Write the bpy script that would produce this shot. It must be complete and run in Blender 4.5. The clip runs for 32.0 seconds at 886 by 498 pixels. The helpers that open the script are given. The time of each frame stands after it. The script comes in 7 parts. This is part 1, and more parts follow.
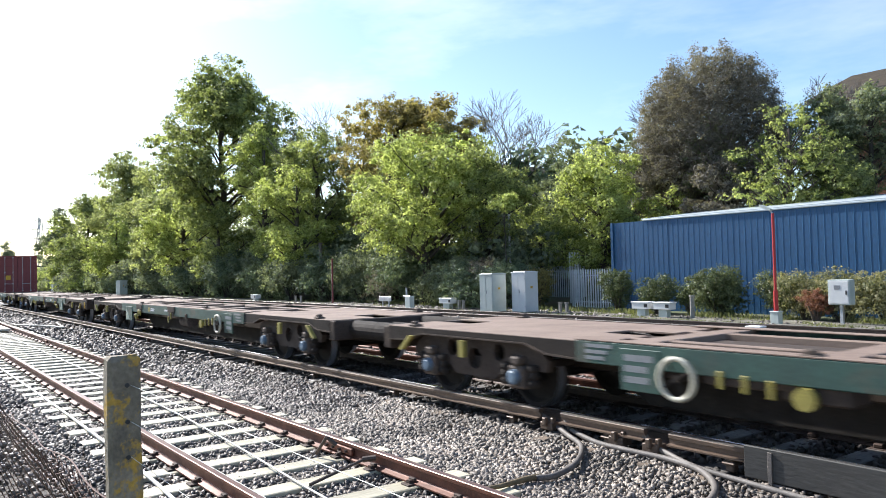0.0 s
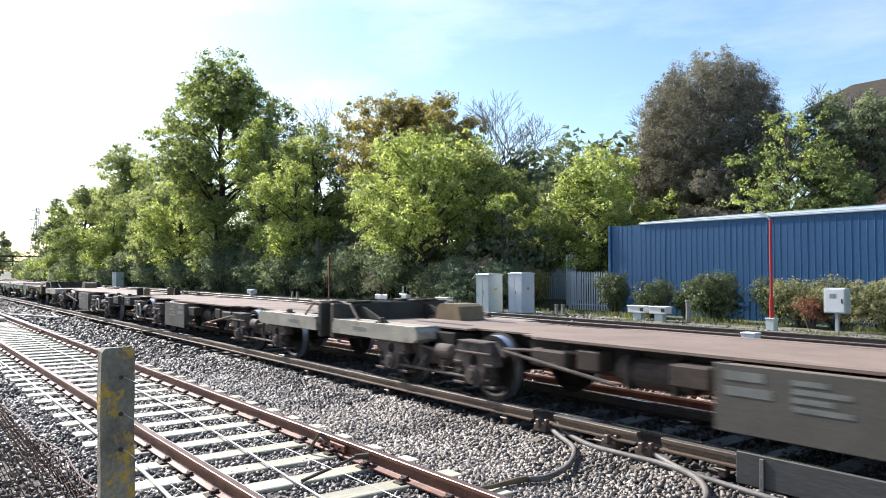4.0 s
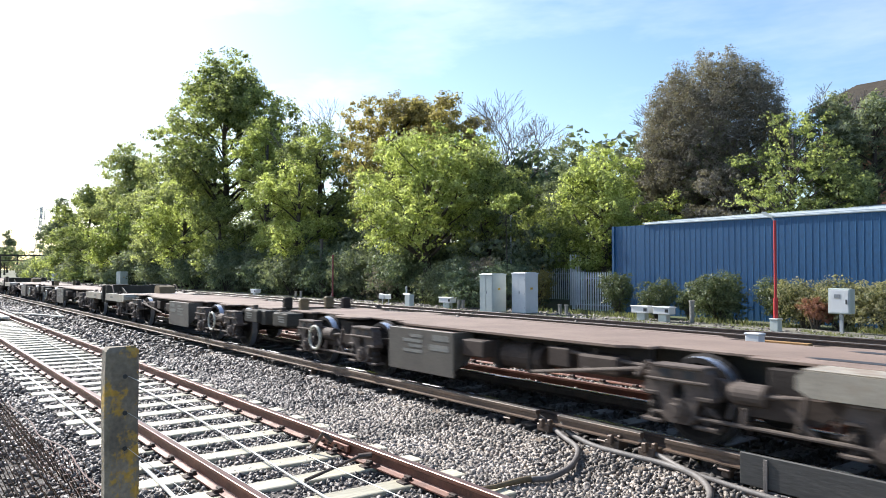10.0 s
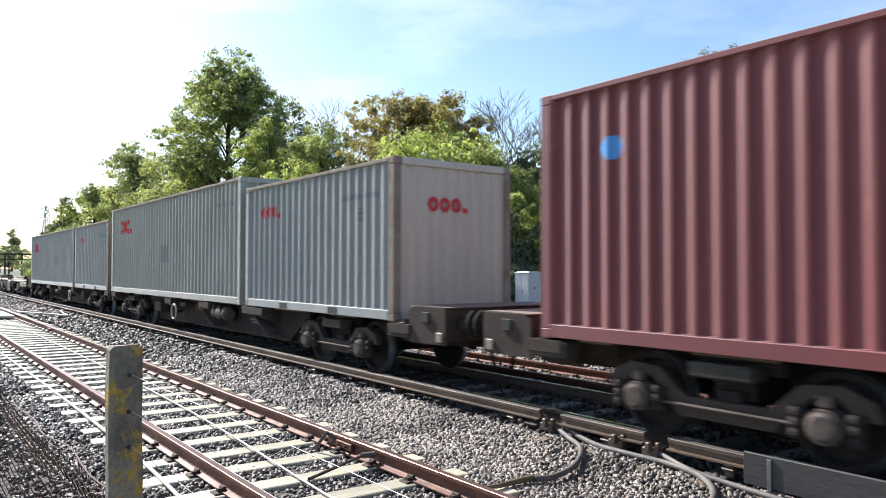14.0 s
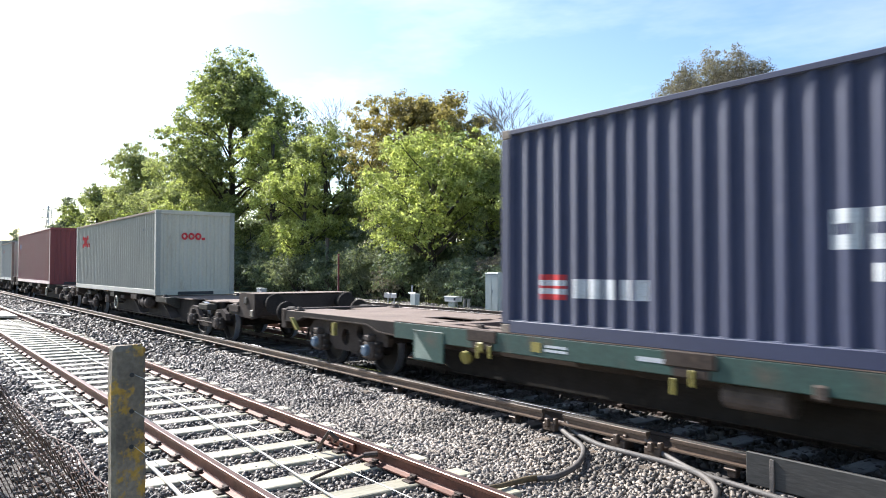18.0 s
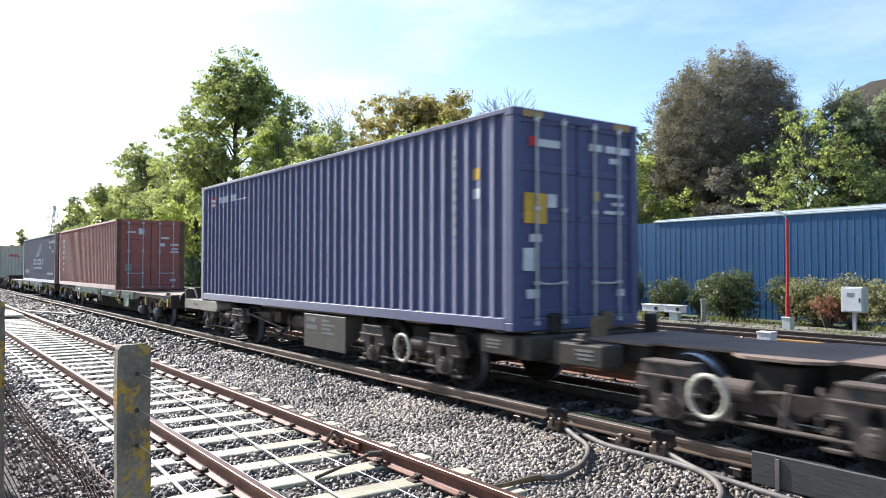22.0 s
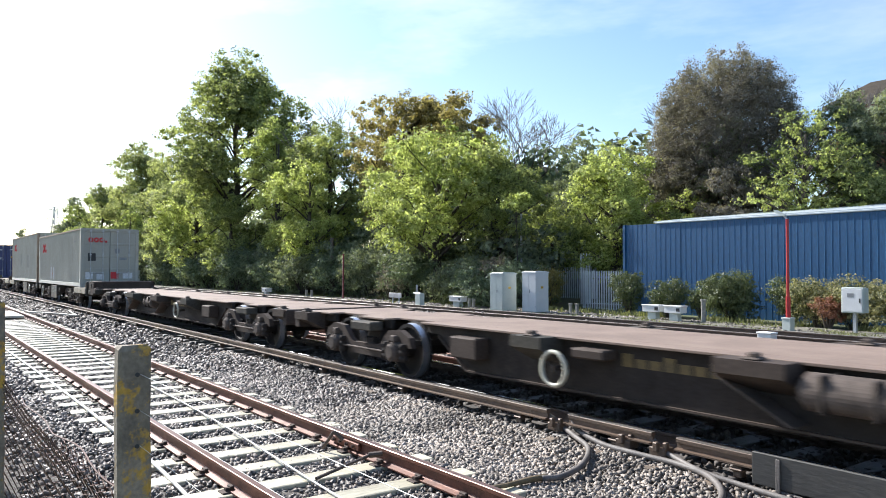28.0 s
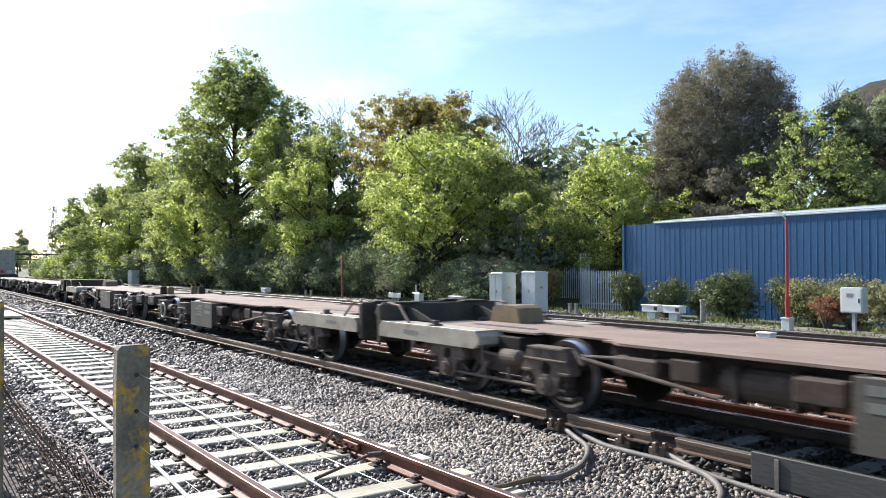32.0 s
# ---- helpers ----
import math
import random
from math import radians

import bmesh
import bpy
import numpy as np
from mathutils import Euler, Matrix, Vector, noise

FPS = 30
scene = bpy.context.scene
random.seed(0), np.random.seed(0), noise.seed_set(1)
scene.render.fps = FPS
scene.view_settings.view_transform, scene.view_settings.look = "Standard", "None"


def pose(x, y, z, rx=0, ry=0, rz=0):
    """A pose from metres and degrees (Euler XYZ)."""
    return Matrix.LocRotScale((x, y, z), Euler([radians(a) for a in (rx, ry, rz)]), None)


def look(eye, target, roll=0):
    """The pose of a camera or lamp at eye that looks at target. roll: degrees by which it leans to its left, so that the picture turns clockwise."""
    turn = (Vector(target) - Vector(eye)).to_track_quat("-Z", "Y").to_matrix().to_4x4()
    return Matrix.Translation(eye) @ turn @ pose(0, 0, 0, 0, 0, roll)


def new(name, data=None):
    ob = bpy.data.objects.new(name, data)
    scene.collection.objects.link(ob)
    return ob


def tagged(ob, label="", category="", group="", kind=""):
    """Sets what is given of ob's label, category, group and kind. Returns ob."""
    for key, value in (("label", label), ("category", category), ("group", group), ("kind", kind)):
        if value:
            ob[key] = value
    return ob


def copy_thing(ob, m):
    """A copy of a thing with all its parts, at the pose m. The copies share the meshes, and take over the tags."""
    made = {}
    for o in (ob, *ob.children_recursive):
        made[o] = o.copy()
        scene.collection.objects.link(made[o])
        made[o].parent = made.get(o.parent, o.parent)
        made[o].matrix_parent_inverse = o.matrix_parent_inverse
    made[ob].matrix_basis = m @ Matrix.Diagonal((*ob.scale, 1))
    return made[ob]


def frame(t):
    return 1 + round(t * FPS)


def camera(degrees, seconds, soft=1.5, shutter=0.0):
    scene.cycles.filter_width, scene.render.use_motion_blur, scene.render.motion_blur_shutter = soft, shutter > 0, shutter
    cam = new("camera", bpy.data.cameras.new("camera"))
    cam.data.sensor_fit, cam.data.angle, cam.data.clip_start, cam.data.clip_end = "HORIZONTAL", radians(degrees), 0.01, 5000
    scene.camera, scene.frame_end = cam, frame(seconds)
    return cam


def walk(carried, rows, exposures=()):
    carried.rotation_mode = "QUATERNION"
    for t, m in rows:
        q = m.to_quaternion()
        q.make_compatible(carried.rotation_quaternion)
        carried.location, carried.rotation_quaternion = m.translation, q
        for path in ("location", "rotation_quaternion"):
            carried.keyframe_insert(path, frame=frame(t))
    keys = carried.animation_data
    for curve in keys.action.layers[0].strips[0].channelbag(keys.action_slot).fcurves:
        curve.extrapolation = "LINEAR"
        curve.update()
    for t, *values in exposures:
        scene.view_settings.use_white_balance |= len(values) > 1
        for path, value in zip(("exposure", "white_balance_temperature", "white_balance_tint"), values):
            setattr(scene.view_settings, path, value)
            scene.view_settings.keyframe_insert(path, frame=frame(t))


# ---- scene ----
cam = camera(61.63, 32.0, soft=0.95, shutter=0.22)
EYE = (0.0, 0.0, 1.768)


def aim(t, heading, tilt, lean):
    """A camera pose that stands at EYE: heading in degrees to the left of straight across the tracks."""
    h, p = radians(heading), radians(tilt)
    way = Vector((-math.sin(h) * math.cos(p), math.cos(h) * math.cos(p), math.sin(p)))
    return t, look(EYE, Vector(EYE) + way, lean)


walk(cam, [aim(*r) for r in (
    (0, 53.143, 1.672, -1.367), (0.5, 53.089, 1.675, -1.357), (1, 53.036, 1.674, -1.361), (1.5, 52.997, 1.669, -1.371),
    (2, 52.966, 1.664, -1.376), (2.5, 52.929, 1.656, -1.379), (3, 52.922, 1.647, -1.037), (3.5, 52.913, 1.628, -0.216),
    (5.5, 52.978, 1.610, 0.076), (6, 53.003, 1.611, 0.048), (6.5, 53.027, 1.611, 0.033), (7, 53.056, 1.612, 0.026),
    (7.5, 53.081, 1.612, 0.036), (8, 53.104, 1.612, 0.047), (8.5, 53.133, 1.612, 0.046), (9, 53.159, 1.612, 0.039),
    (9.5, 53.189, 1.610, 0.044), (10, 53.223, 1.606, 0.056), (10.5, 53.260, 1.602, 0.035), (11, 53.296, 1.591, 0.019),
    (11.5, 53.320, 1.577, 0.044), (12, 53.344, 1.568, 0.058), (12.5, 53.384, 1.561, 0.049), (13, 53.428, 1.556, 0.063),
    (13.5, 53.461, 1.551, 0.096), (14, 53.483, 1.545, 0.105), (14.5, 53.508, 1.537, 0.074), (16.5, 53.617, 1.528, 0.021),
    (17, 53.638, 1.528, 0.050), (17.5, 53.648, 1.529, 0.067), (18, 53.655, 1.530, 0.080), (18.5, 53.664, 1.530, 0.071),
    (19, 53.710, 1.526, 0.035), (19.5, 53.796, 1.521, 0.008), (20, 53.856, 1.507, 0.004), (20.5, 53.891, 1.484, 0.026),
    (21, 53.940, 1.469, 0.042), (21.5, 53.983, 1.465, 0.039), (22, 54.005, 1.467, 0.058), (22.5, 54.017, 1.469, 0.084),
    (23, 54.024, 1.469, 0.087), (23.5, 54.025, 1.471, 0.081), (24, 54.023, 1.489, 0.080), (24.5, 54.019, 1.518, 0.081),
    (25, 54.012, 1.527, 0.065), (25.5, 54.011, 1.520, 0.042), (27.5, 54.019, 1.517, 0.042), (28, 54.019, 1.517, 0.042),
    (28.5, 54.018, 1.517, 0.038), (29, 54.015, 1.516, 0.032), (29.5, 54.011, 1.516, 0.033), (30, 53.999, 1.516, 0.043),
    (30.5, 53.982, 1.516, 0.049), (31, 53.968, 1.516, 0.042), (31.5, 53.962, 1.516, 0.038), (32, 53.968, 1.516, 0.052),
)], exposures=[(0, 0.97, 6050, 10), (10.2, 0.97, 6050, 10), (11.6, 0.80, 6050, 10), (13.2, 0.80, 6050, 10), (14.4, 0.90, 6050, 10), (16.5, 0.92, 6050, 10), (17.4, 0.96, 6050, 10), (18.5, 1.06, 6050, 10),
               (21.6, 1.08, 6050, 10), (22.5, 0.97, 6050, 10), (23.8, 0.78, 6050, 10), (25.5, 0.78, 6050, 10), (28.0, 0.97, 6050, 10), (32, 0.97, 6050, 10)])

# ---- light ----
world = bpy.data.worlds.new("sky")
scene.world = world
world.use_nodes = True
_nt = world.node_tree
_sky = _nt.nodes.new("ShaderNodeTexSky")
_sky.sky_type, _sky.sun_disc = "NISHITA", False
SUN_EL, SUN_AZ = radians(37), radians(-98)   # azimuth clockwise from +y
_sky.sun_elevation, _sky.sun_rotation = SUN_EL, SUN_AZ
_sky.air_density, _sky.dust_density, _sky.ozone_density = 1.0, 1.0, 1.0
_bg = _nt.nodes["Background"]
# thin high cloud: paler, slightly brighter streaks
_tc = _nt.nodes.new("ShaderNodeTexCoord")
_mp = _nt.nodes.new("ShaderNodeMapping")
_mp.inputs["Scale"].default_value, _mp.inputs["Rotation"].default_value = (1.0, 1.6, 5.0), (0.1, 0.25, 0.6)
_nt.links.new(_tc.outputs["Generated"], _mp.inputs["Vector"])
_cl = _nt.nodes.new("ShaderNodeTexNoise")
_cl.inputs["Scale"].default_value, _cl.inputs["Detail"].default_value, _cl.inputs["Roughness"].default_value = 1.6, 6, 0.6
_nt.links.new(_mp.outputs[0], _cl.inputs["Vector"])
_hs = _nt.nodes.new("ShaderNodeHueSaturation")
for _slot, _lo, _hi in (("Saturation", 1.12, 0.55), ("Value", 0.98, 1.16)):
    _mr = _nt.nodes.new("ShaderNodeMapRange")
    _mr.inputs[1].default_value, _mr.inputs[2].default_value, _mr.inputs[3].default_value, _mr.inputs[4].default_value = 0.44, 0.74, _lo, _hi
    _nt.links.new(_cl.outputs["Fac"], _mr.inputs[0])
    _nt.links.new(_mr.outputs[0], _hs.inputs[_slot])
_nt.links.new(_sky.outputs[0], _hs.inputs["Color"])
_nt.links.new(_hs.outputs[0], _bg.inputs[0])
_bg.inputs[1].default_value = 0.107
_sun = bpy.data.lights.new("sun", "SUN")
_sun.energy, _sun.angle, _sun.color = 5.3, radians(0.6), (1.0, 0.945, 0.86)
SUNWAY = Vector((math.sin(SUN_AZ) * math.cos(SUN_EL), math.cos(SUN_AZ) * math.cos(SUN_EL), math.sin(SUN_EL)))
_so = new("sun", _sun)
_so.matrix_world = look(SUNWAY * 50, (0, 0, 0))

# ---- materials ----
MATS = {}


def mat(name, c1, c2=None, scale=3.0, rough=0.75, metal=0.0, bump=0.25, fine=40.0, stain=None, stain_scale=1.2,
        stain_amount=0.5, per=0.0, stretch=(1, 1, 1), spec=0.5, dist=0.01, chalk=0.0, crisp=0.0, grain=0.21):
    """A procedural surface: two colours mixed by a broad noise, fine grain in colour and relief, and stains of a third colour."""
    m = bpy.data.materials.new(name)
    m.use_nodes = True
    nt = m.node_tree
    nd, lk = nt.nodes, nt.links
    bs = nd["Principled BSDF"]
    co = nd.new("ShaderNodeTexCoord")
    mp = nd.new("ShaderNodeMapping")
    mp.inputs["Scale"].default_value = stretch
    lk.new(co.outputs["Object"], mp.inputs["Vector"])
    n1 = nd.new("ShaderNodeTexNoise")
    n1.inputs["Scale"].default_value, n1.inputs["Detail"].default_value = scale, 6
    n2 = nd.new("ShaderNodeTexNoise")
    n2.inputs["Scale"].default_value, n2.inputs["Detail"].default_value = fine, 4
    for n in (n1, n2):
        lk.new(mp.outputs[0], n.inputs["Vector"])
    r1 = nd.new("ShaderNodeValToRGB")
    c2 = c2 or tuple(v * 0.7 for v in c1)
    r1.color_ramp.elements[0].position, r1.color_ramp.elements[1].position = 0.34, 0.66
    r1.color_ramp.elements[0].color, r1.color_ramp.elements[1].color = (*c1, 1), (*c2, 1)
    lk.new(n1.outputs["Fac"], r1.inputs[0])
    last = r1.outputs[0]
    if stain:
        n3 = nd.new("ShaderNodeTexNoise")
        n3.inputs["Scale"].default_value, n3.inputs["Detail"].default_value = stain_scale, 8
        n3.inputs["Roughness"].default_value = 0.7
        lk.new(mp.outputs[0], n3.inputs["Vector"])
        r3 = nd.new("ShaderNodeValToRGB")
        r3.color_ramp.elements[0].position = 0.72 - 0.3 * stain_amount
        r3.color_ramp.elements[1].position = 0.72 - 0.3 * stain_amount + crisp if crisp else min(0.98, 0.84 - 0.2 * stain_amount)
        lk.new(n3.outputs["Fac"], r3.inputs[0])
        mx = nd.new("ShaderNodeMix")
        mx.data_type = "RGBA"
        lk.new(r3.outputs[0], mx.inputs[0])
        lk.new(last, mx.inputs[6])
        mx.inputs[7].default_value = (*stain, 1)
        last = mx.outputs[2]
    # fine grain in the colour
    g = nd.new("ShaderNodeMapRange")
    g.inputs[1].default_value, g.inputs[2].default_value = 0.3, 0.7
    g.inputs[3].default_value, g.inputs[4].default_value = 1 - grain, 1 + grain
    lk.new(n2.outputs["Fac"], g.inputs[0])
    val = g.outputs[0]
    if per:
        ob = nd.new("ShaderNodeObjectInfo")
        ge = nd.new("ShaderNodeNewGeometry")
        ad = nd.new("ShaderNodeMath")
        ad.operation = "ADD"
        lk.new(ob.outputs["Random"], ad.inputs[0])
        lk.new(ge.outputs["Random Per Island"], ad.inputs[1])
        fr = nd.new("ShaderNodeMath")
        fr.operation = "FRACT"
        lk.new(ad.outputs[0], fr.inputs[0])
        pr = nd.new("ShaderNodeMapRange")
        pr.inputs[3].default_value, pr.inputs[4].default_value = 1 - per, 1 + per
        lk.new(fr.outputs[0], pr.inputs[0])
        mu = nd.new("ShaderNodeMath")
        mu.operation = "MULTIPLY"
        lk.new(pr.outputs[0], mu.inputs[0])
        lk.new(val, mu.inputs[1])
        val = mu.outputs[0]
    sc = nd.new("ShaderNodeVectorMath")
    sc.operation = "SCALE"
    lk.new(last, sc.inputs[0])
    lk.new(val, sc.inputs["Scale"])
    lk.new(sc.outputs[0], bs.inputs["Base Color"])
    rr = nd.new("ShaderNodeMapRange")
    rr.inputs[3].default_value, rr.inputs[4].default_value = max(0.05, rough - 0.12), min(1, rough + 0.12)
    lk.new(n1.outputs["Fac"], rr.inputs[0])
    lk.new(rr.outputs[0], bs.inputs["Roughness"])
    bs.inputs["Metallic"].default_value = metal
    bs.inputs["Specular IOR Level"].default_value = spec
    bs.inputs["Sheen Weight"].default_value, bs.inputs["Sheen Roughness"].default_value = chalk, 0.45
    if bump:
        bp = nd.new("ShaderNodeBump")
        bp.inputs["Strength"].default_value, bp.inputs["Distance"].default_value = bump, dist
        lk.new(n2.outputs["Fac"], bp.inputs["Height"])
        lk.new(bp.outputs[0], bs.inputs["Normal"])
    MATS[name] = m
    return m


def leaf_mat(name, dark, light, trans=0.35, rough=0.5):
    """Leaves: each island has its own shade, and light shines through."""
    m = bpy.data.materials.new(name)
    m.use_nodes = True
    nt = m.node_tree
    nd, lk = nt.nodes, nt.links
    bs = nd["Principled BSDF"]
    ge = nd.new("ShaderNodeNewGeometry")
    co = nd.new("ShaderNodeTexCoord")
    n1 = nd.new("ShaderNodeTexNoise")
    n1.inputs["Scale"].default_value, n1.inputs["Detail"].default_value = 0.45, 3
    lk.new(co.outputs["Object"], n1.inputs["Vector"])
    ad = nd.new("ShaderNodeMath")
    ad.operation = "MULTIPLY_ADD"
    lk.new(ge.outputs["Random Per Island"], ad.inputs[0])
    ad.inputs[1].default_value = 0.6
    s2 = nd.new("ShaderNodeMath")
    s2.operation = "MULTIPLY_ADD"
    lk.new(n1.outputs["Fac"], s2.inputs[0])
    s2.inputs[1].default_value, s2.inputs[2].default_value = 1.2, -0.4
    lk.new(s2.outputs[0], ad.inputs[2])
    r1 = nd.new("ShaderNodeValToRGB")
    r1.color_ramp.elements[0].color, r1.color_ramp.elements[1].color = (*dark, 1), (*light, 1)
    r1.color_ramp.elements[0].position, r1.color_ramp.elements[1].position = 0.15, 0.9
    lk.new(ad.outputs[0], r1.inputs[0])
    lk.new(r1.outputs[0], bs.inputs["Base Color"])
    bs.inputs["Roughness"].default_value = rough
    bs.inputs["Specular IOR Level"].default_value = 0.15
    tr = nd.new("ShaderNodeBsdfTranslucent")
    hs = nd.new("ShaderNodeMix")
    hs.data_type, hs.blend_type = "RGBA", "MULTIPLY"
    hs.inputs[0].default_value = 1.0
    lk.new(r1.outputs[0], hs.inputs[6])
    hs.inputs[7].default_value = (1.45, 1.45, 0.8, 1)
    lk.new(hs.outputs[2], tr.inputs[0])
    mx = nd.new("ShaderNodeMixShader")
    mx.inputs[0].default_value = trans
    lk.new(bs.outputs[0], mx.inputs[1])
    lk.new(tr.outputs[0], mx.inputs[2])
    lk.new(mx.outputs[0], nd["Material Output"].inputs[0])
    MATS[name] = m
    return m


mat("oily_bed", (0.045, 0.038, 0.033), (0.075, 0.064, 0.055), scale=1.5, fine=22, bump=1.0, dist=0.05, rough=0.85)
mat("oily_stone", (0.085, 0.072, 0.06), (0.05, 0.042, 0.036), scale=1.1, fine=50, rough=0.75, bump=0.3, per=0.5)
mat("ballast_bed", (0.055, 0.046, 0.039), (0.095, 0.080, 0.068), scale=1.5, fine=22, bump=1.0, dist=0.05, rough=0.9, stain=(0.11, 0.085, 0.065), stain_scale=0.5)
mat("ballast_stone", (0.222, 0.187, 0.160), (0.072, 0.059, 0.051), scale=1.1, fine=50, rough=0.6, bump=0.3, per=0.75)
# ballast again, with the brighter light of the near stretch put into its colour
mat("lit_stone", (0.335, 0.28, 0.228), (0.115, 0.094, 0.075), scale=1.1, fine=50, rough=0.6, bump=0.3, per=0.6)
mat("earth", (0.10, 0.085, 0.05), (0.08, 0.10, 0.04), scale=0.6, fine=15, rough=0.95, bump=0.7, dist=0.04)
mat("rust_rail", (0.165, 0.062, 0.036), (0.10, 0.042, 0.028), scale=6, fine=60, rough=0.6, metal=0.25, bump=0.2, stain=(0.30, 0.13, 0.07), stain_scale=3)
mat("dull_rail", (0.11, 0.075, 0.055), (0.075, 0.055, 0.045), scale=5, fine=60, rough=0.6, metal=0.3, bump=0.2)
mat("conductor_steel", (0.15, 0.10, 0.068), (0.085, 0.058, 0.042), scale=5, fine=60, rough=0.55, metal=0.2, bump=0.2, stretch=(0.3, 1, 1))
mat("siding_head", (0.20, 0.115, 0.085), (0.15, 0.082, 0.06), scale=8, fine=90, rough=0.36, metal=0.5, bump=0.05, stretch=(0.1, 1, 1))
mat("rail_head", (0.36, 0.33, 0.30), (0.25, 0.22, 0.2), scale=8, fine=90, rough=0.38, metal=0.7, bump=0.05, stretch=(0.1, 1, 1))
mat("bright_head", (0.62, 0.62, 0.64), (0.5, 0.5, 0.52), scale=8, fine=90, rough=0.2, metal=0.9, bump=0.03, stretch=(0.1, 1, 1))
mat("pale_sleeper", (0.52, 0.475, 0.35), (0.36, 0.325, 0.235), scale=3, fine=30, rough=0.48, bump=0.4, per=0.18, stretch=(1, 0.2, 1), stain=(0.16, 0.13, 0.09), stain_scale=5, stain_amount=0.25)
mat("pale_board", (0.55, 0.51, 0.43), (0.42, 0.39, 0.33), scale=3, fine=30, rough=0.6, bump=0.3, per=0.15, stretch=(0.2, 1, 1))
mat("dark_sleeper", (0.085, 0.075, 0.068), (0.125, 0.112, 0.10), scale=3, fine=30, rough=0.6, bump=0.5, per=0.3, stretch=(1, 0.2, 1))
mat("chair_iron", (0.045, 0.032, 0.027), (0.075, 0.045, 0.033), scale=12, fine=60, rough=0.75, metal=0.3)
mat("concrete", (0.33, 0.31, 0.27), (0.22, 0.21, 0.19), scale=9, fine=70, rough=0.9, bump=0.5, stain=(0.13, 0.125, 0.11), stain_scale=7, stain_amount=0.6)
mat("lichen_post", (0.27, 0.225, 0.17), (0.15, 0.125, 0.095), scale=7, fine=70, rough=0.9, bump=0.5, stain=(0.46, 0.275, 0.05), stain_scale=9, stain_amount=0.67, crisp=0.07)
mat("fence_wire", (0.10, 0.058, 0.048), (0.15, 0.085, 0.068), scale=15, fine=80, rough=0.6, metal=0.4, bump=0.1)
mat("galvanised", (0.50, 0.51, 0.52), (0.40, 0.41, 0.42), scale=9, fine=60, rough=0.45, metal=0.5, bump=0.1)
mat("grey_cabinet", (0.50, 0.54, 0.50), (0.44, 0.48, 0.45), scale=2, fine=40, rough=0.5, bump=0.05, stain=(0.36, 0.38, 0.33), stain_scale=2, stain_amount=0.35, grain=0.05)
mat("white_cabinet", (0.68, 0.68, 0.67), (0.62, 0.62, 0.61), scale=2, fine=40, rough=0.5, bump=0.05, stain=(0.42, 0.42, 0.4), stain_scale=2, stain_amount=0.3, grain=0.05)
mat("blue_cladding", (0.012, 0.072, 0.178), (0.015, 0.085, 0.20), scale=0.7, fine=20, rough=0.5, bump=0.05, stain=(0.025, 0.085, 0.17), stain_scale=0.6, stretch=(1, 1, 0.2))
mat("blue_crest_lit", (0.038, 0.150, 0.30), (0.045, 0.16, 0.31), scale=0.9, fine=20, rough=0.5, bump=0.05)
mat("roof_edge", (0.50, 0.55, 0.58), (0.42, 0.47, 0.5), scale=2, fine=40, rough=0.5, metal=0.3, grain=0.05)
mat("gate_paint", (0.60, 0.62, 0.63), (0.5, 0.52, 0.53), scale=4, fine=50, rough=0.5, bump=0.05, stain=(0.33, 0.32, 0.28), stain_scale=3, stain_amount=0.4)
mat("cess_grit", (0.21, 0.19, 0.155), (0.13, 0.12, 0.085), scale=0.9, fine=30, rough=0.95, bump=0.9, dist=0.03, stain=(0.085, 0.095, 0.04), stain_scale=0.8, stain_amount=0.7)
mat("red_paint", (0.45, 0.03, 0.03), (0.38, 0.03, 0.03), scale=6, fine=60, rough=0.45, bump=0.05, grain=0.05)
mat("yellow_paint", (0.34, 0.285, 0.06), (0.25, 0.21, 0.05), scale=7, fine=60, rough=0.6, stain=(0.15, 0.11, 0.06), stain_scale=4, stain_amount=0.5)
mat("plank_ochre", (0.32, 0.17, 0.05), (0.22, 0.12, 0.045), scale=5, fine=40, rough=0.8)
mat("cable_grey", (0.15, 0.13, 0.115), (0.10, 0.088, 0.08), scale=6, fine=60, rough=0.65)
mat("white_wire", (0.68, 0.67, 0.64), (0.55, 0.54, 0.5), scale=6, fine=60, rough=0.5)
mat("bark", (0.085, 0.07, 0.055), (0.05, 0.042, 0.035), scale=3, fine=18, rough=0.95, bump=0.9, dist=0.04, stretch=(1, 1, 0.3))
mat("pale_bark", (0.23, 0.20, 0.17), (0.16, 0.14, 0.12), scale=3, fine=18, rough=0.95, bump=0.6, dist=0.03)
mat("old_wood", (0.16, 0.135, 0.11), (0.11, 0.09, 0.075), scale=4, fine=30, rough=0.9, stretch=(1, 1, 0.1))
mat("brick", (0.30, 0.13, 0.085), (0.24, 0.10, 0.07), scale=4, fine=40, rough=0.9)
mat("roof_tile", (0.070, 0.056, 0.040), (0.05, 0.042, 0.032), scale=2, fine=20, rough=0.95, bump=0.6, spec=0.1)
mat("dark_glass", (0.02, 0.025, 0.03), (0.03, 0.035, 0.04), scale=1, fine=10, rough=0.12, bump=0)
mat("ivory_plaster", (0.5, 0.47, 0.42), (0.45, 0.42, 0.38), scale=2, fine=20, rough=0.9)
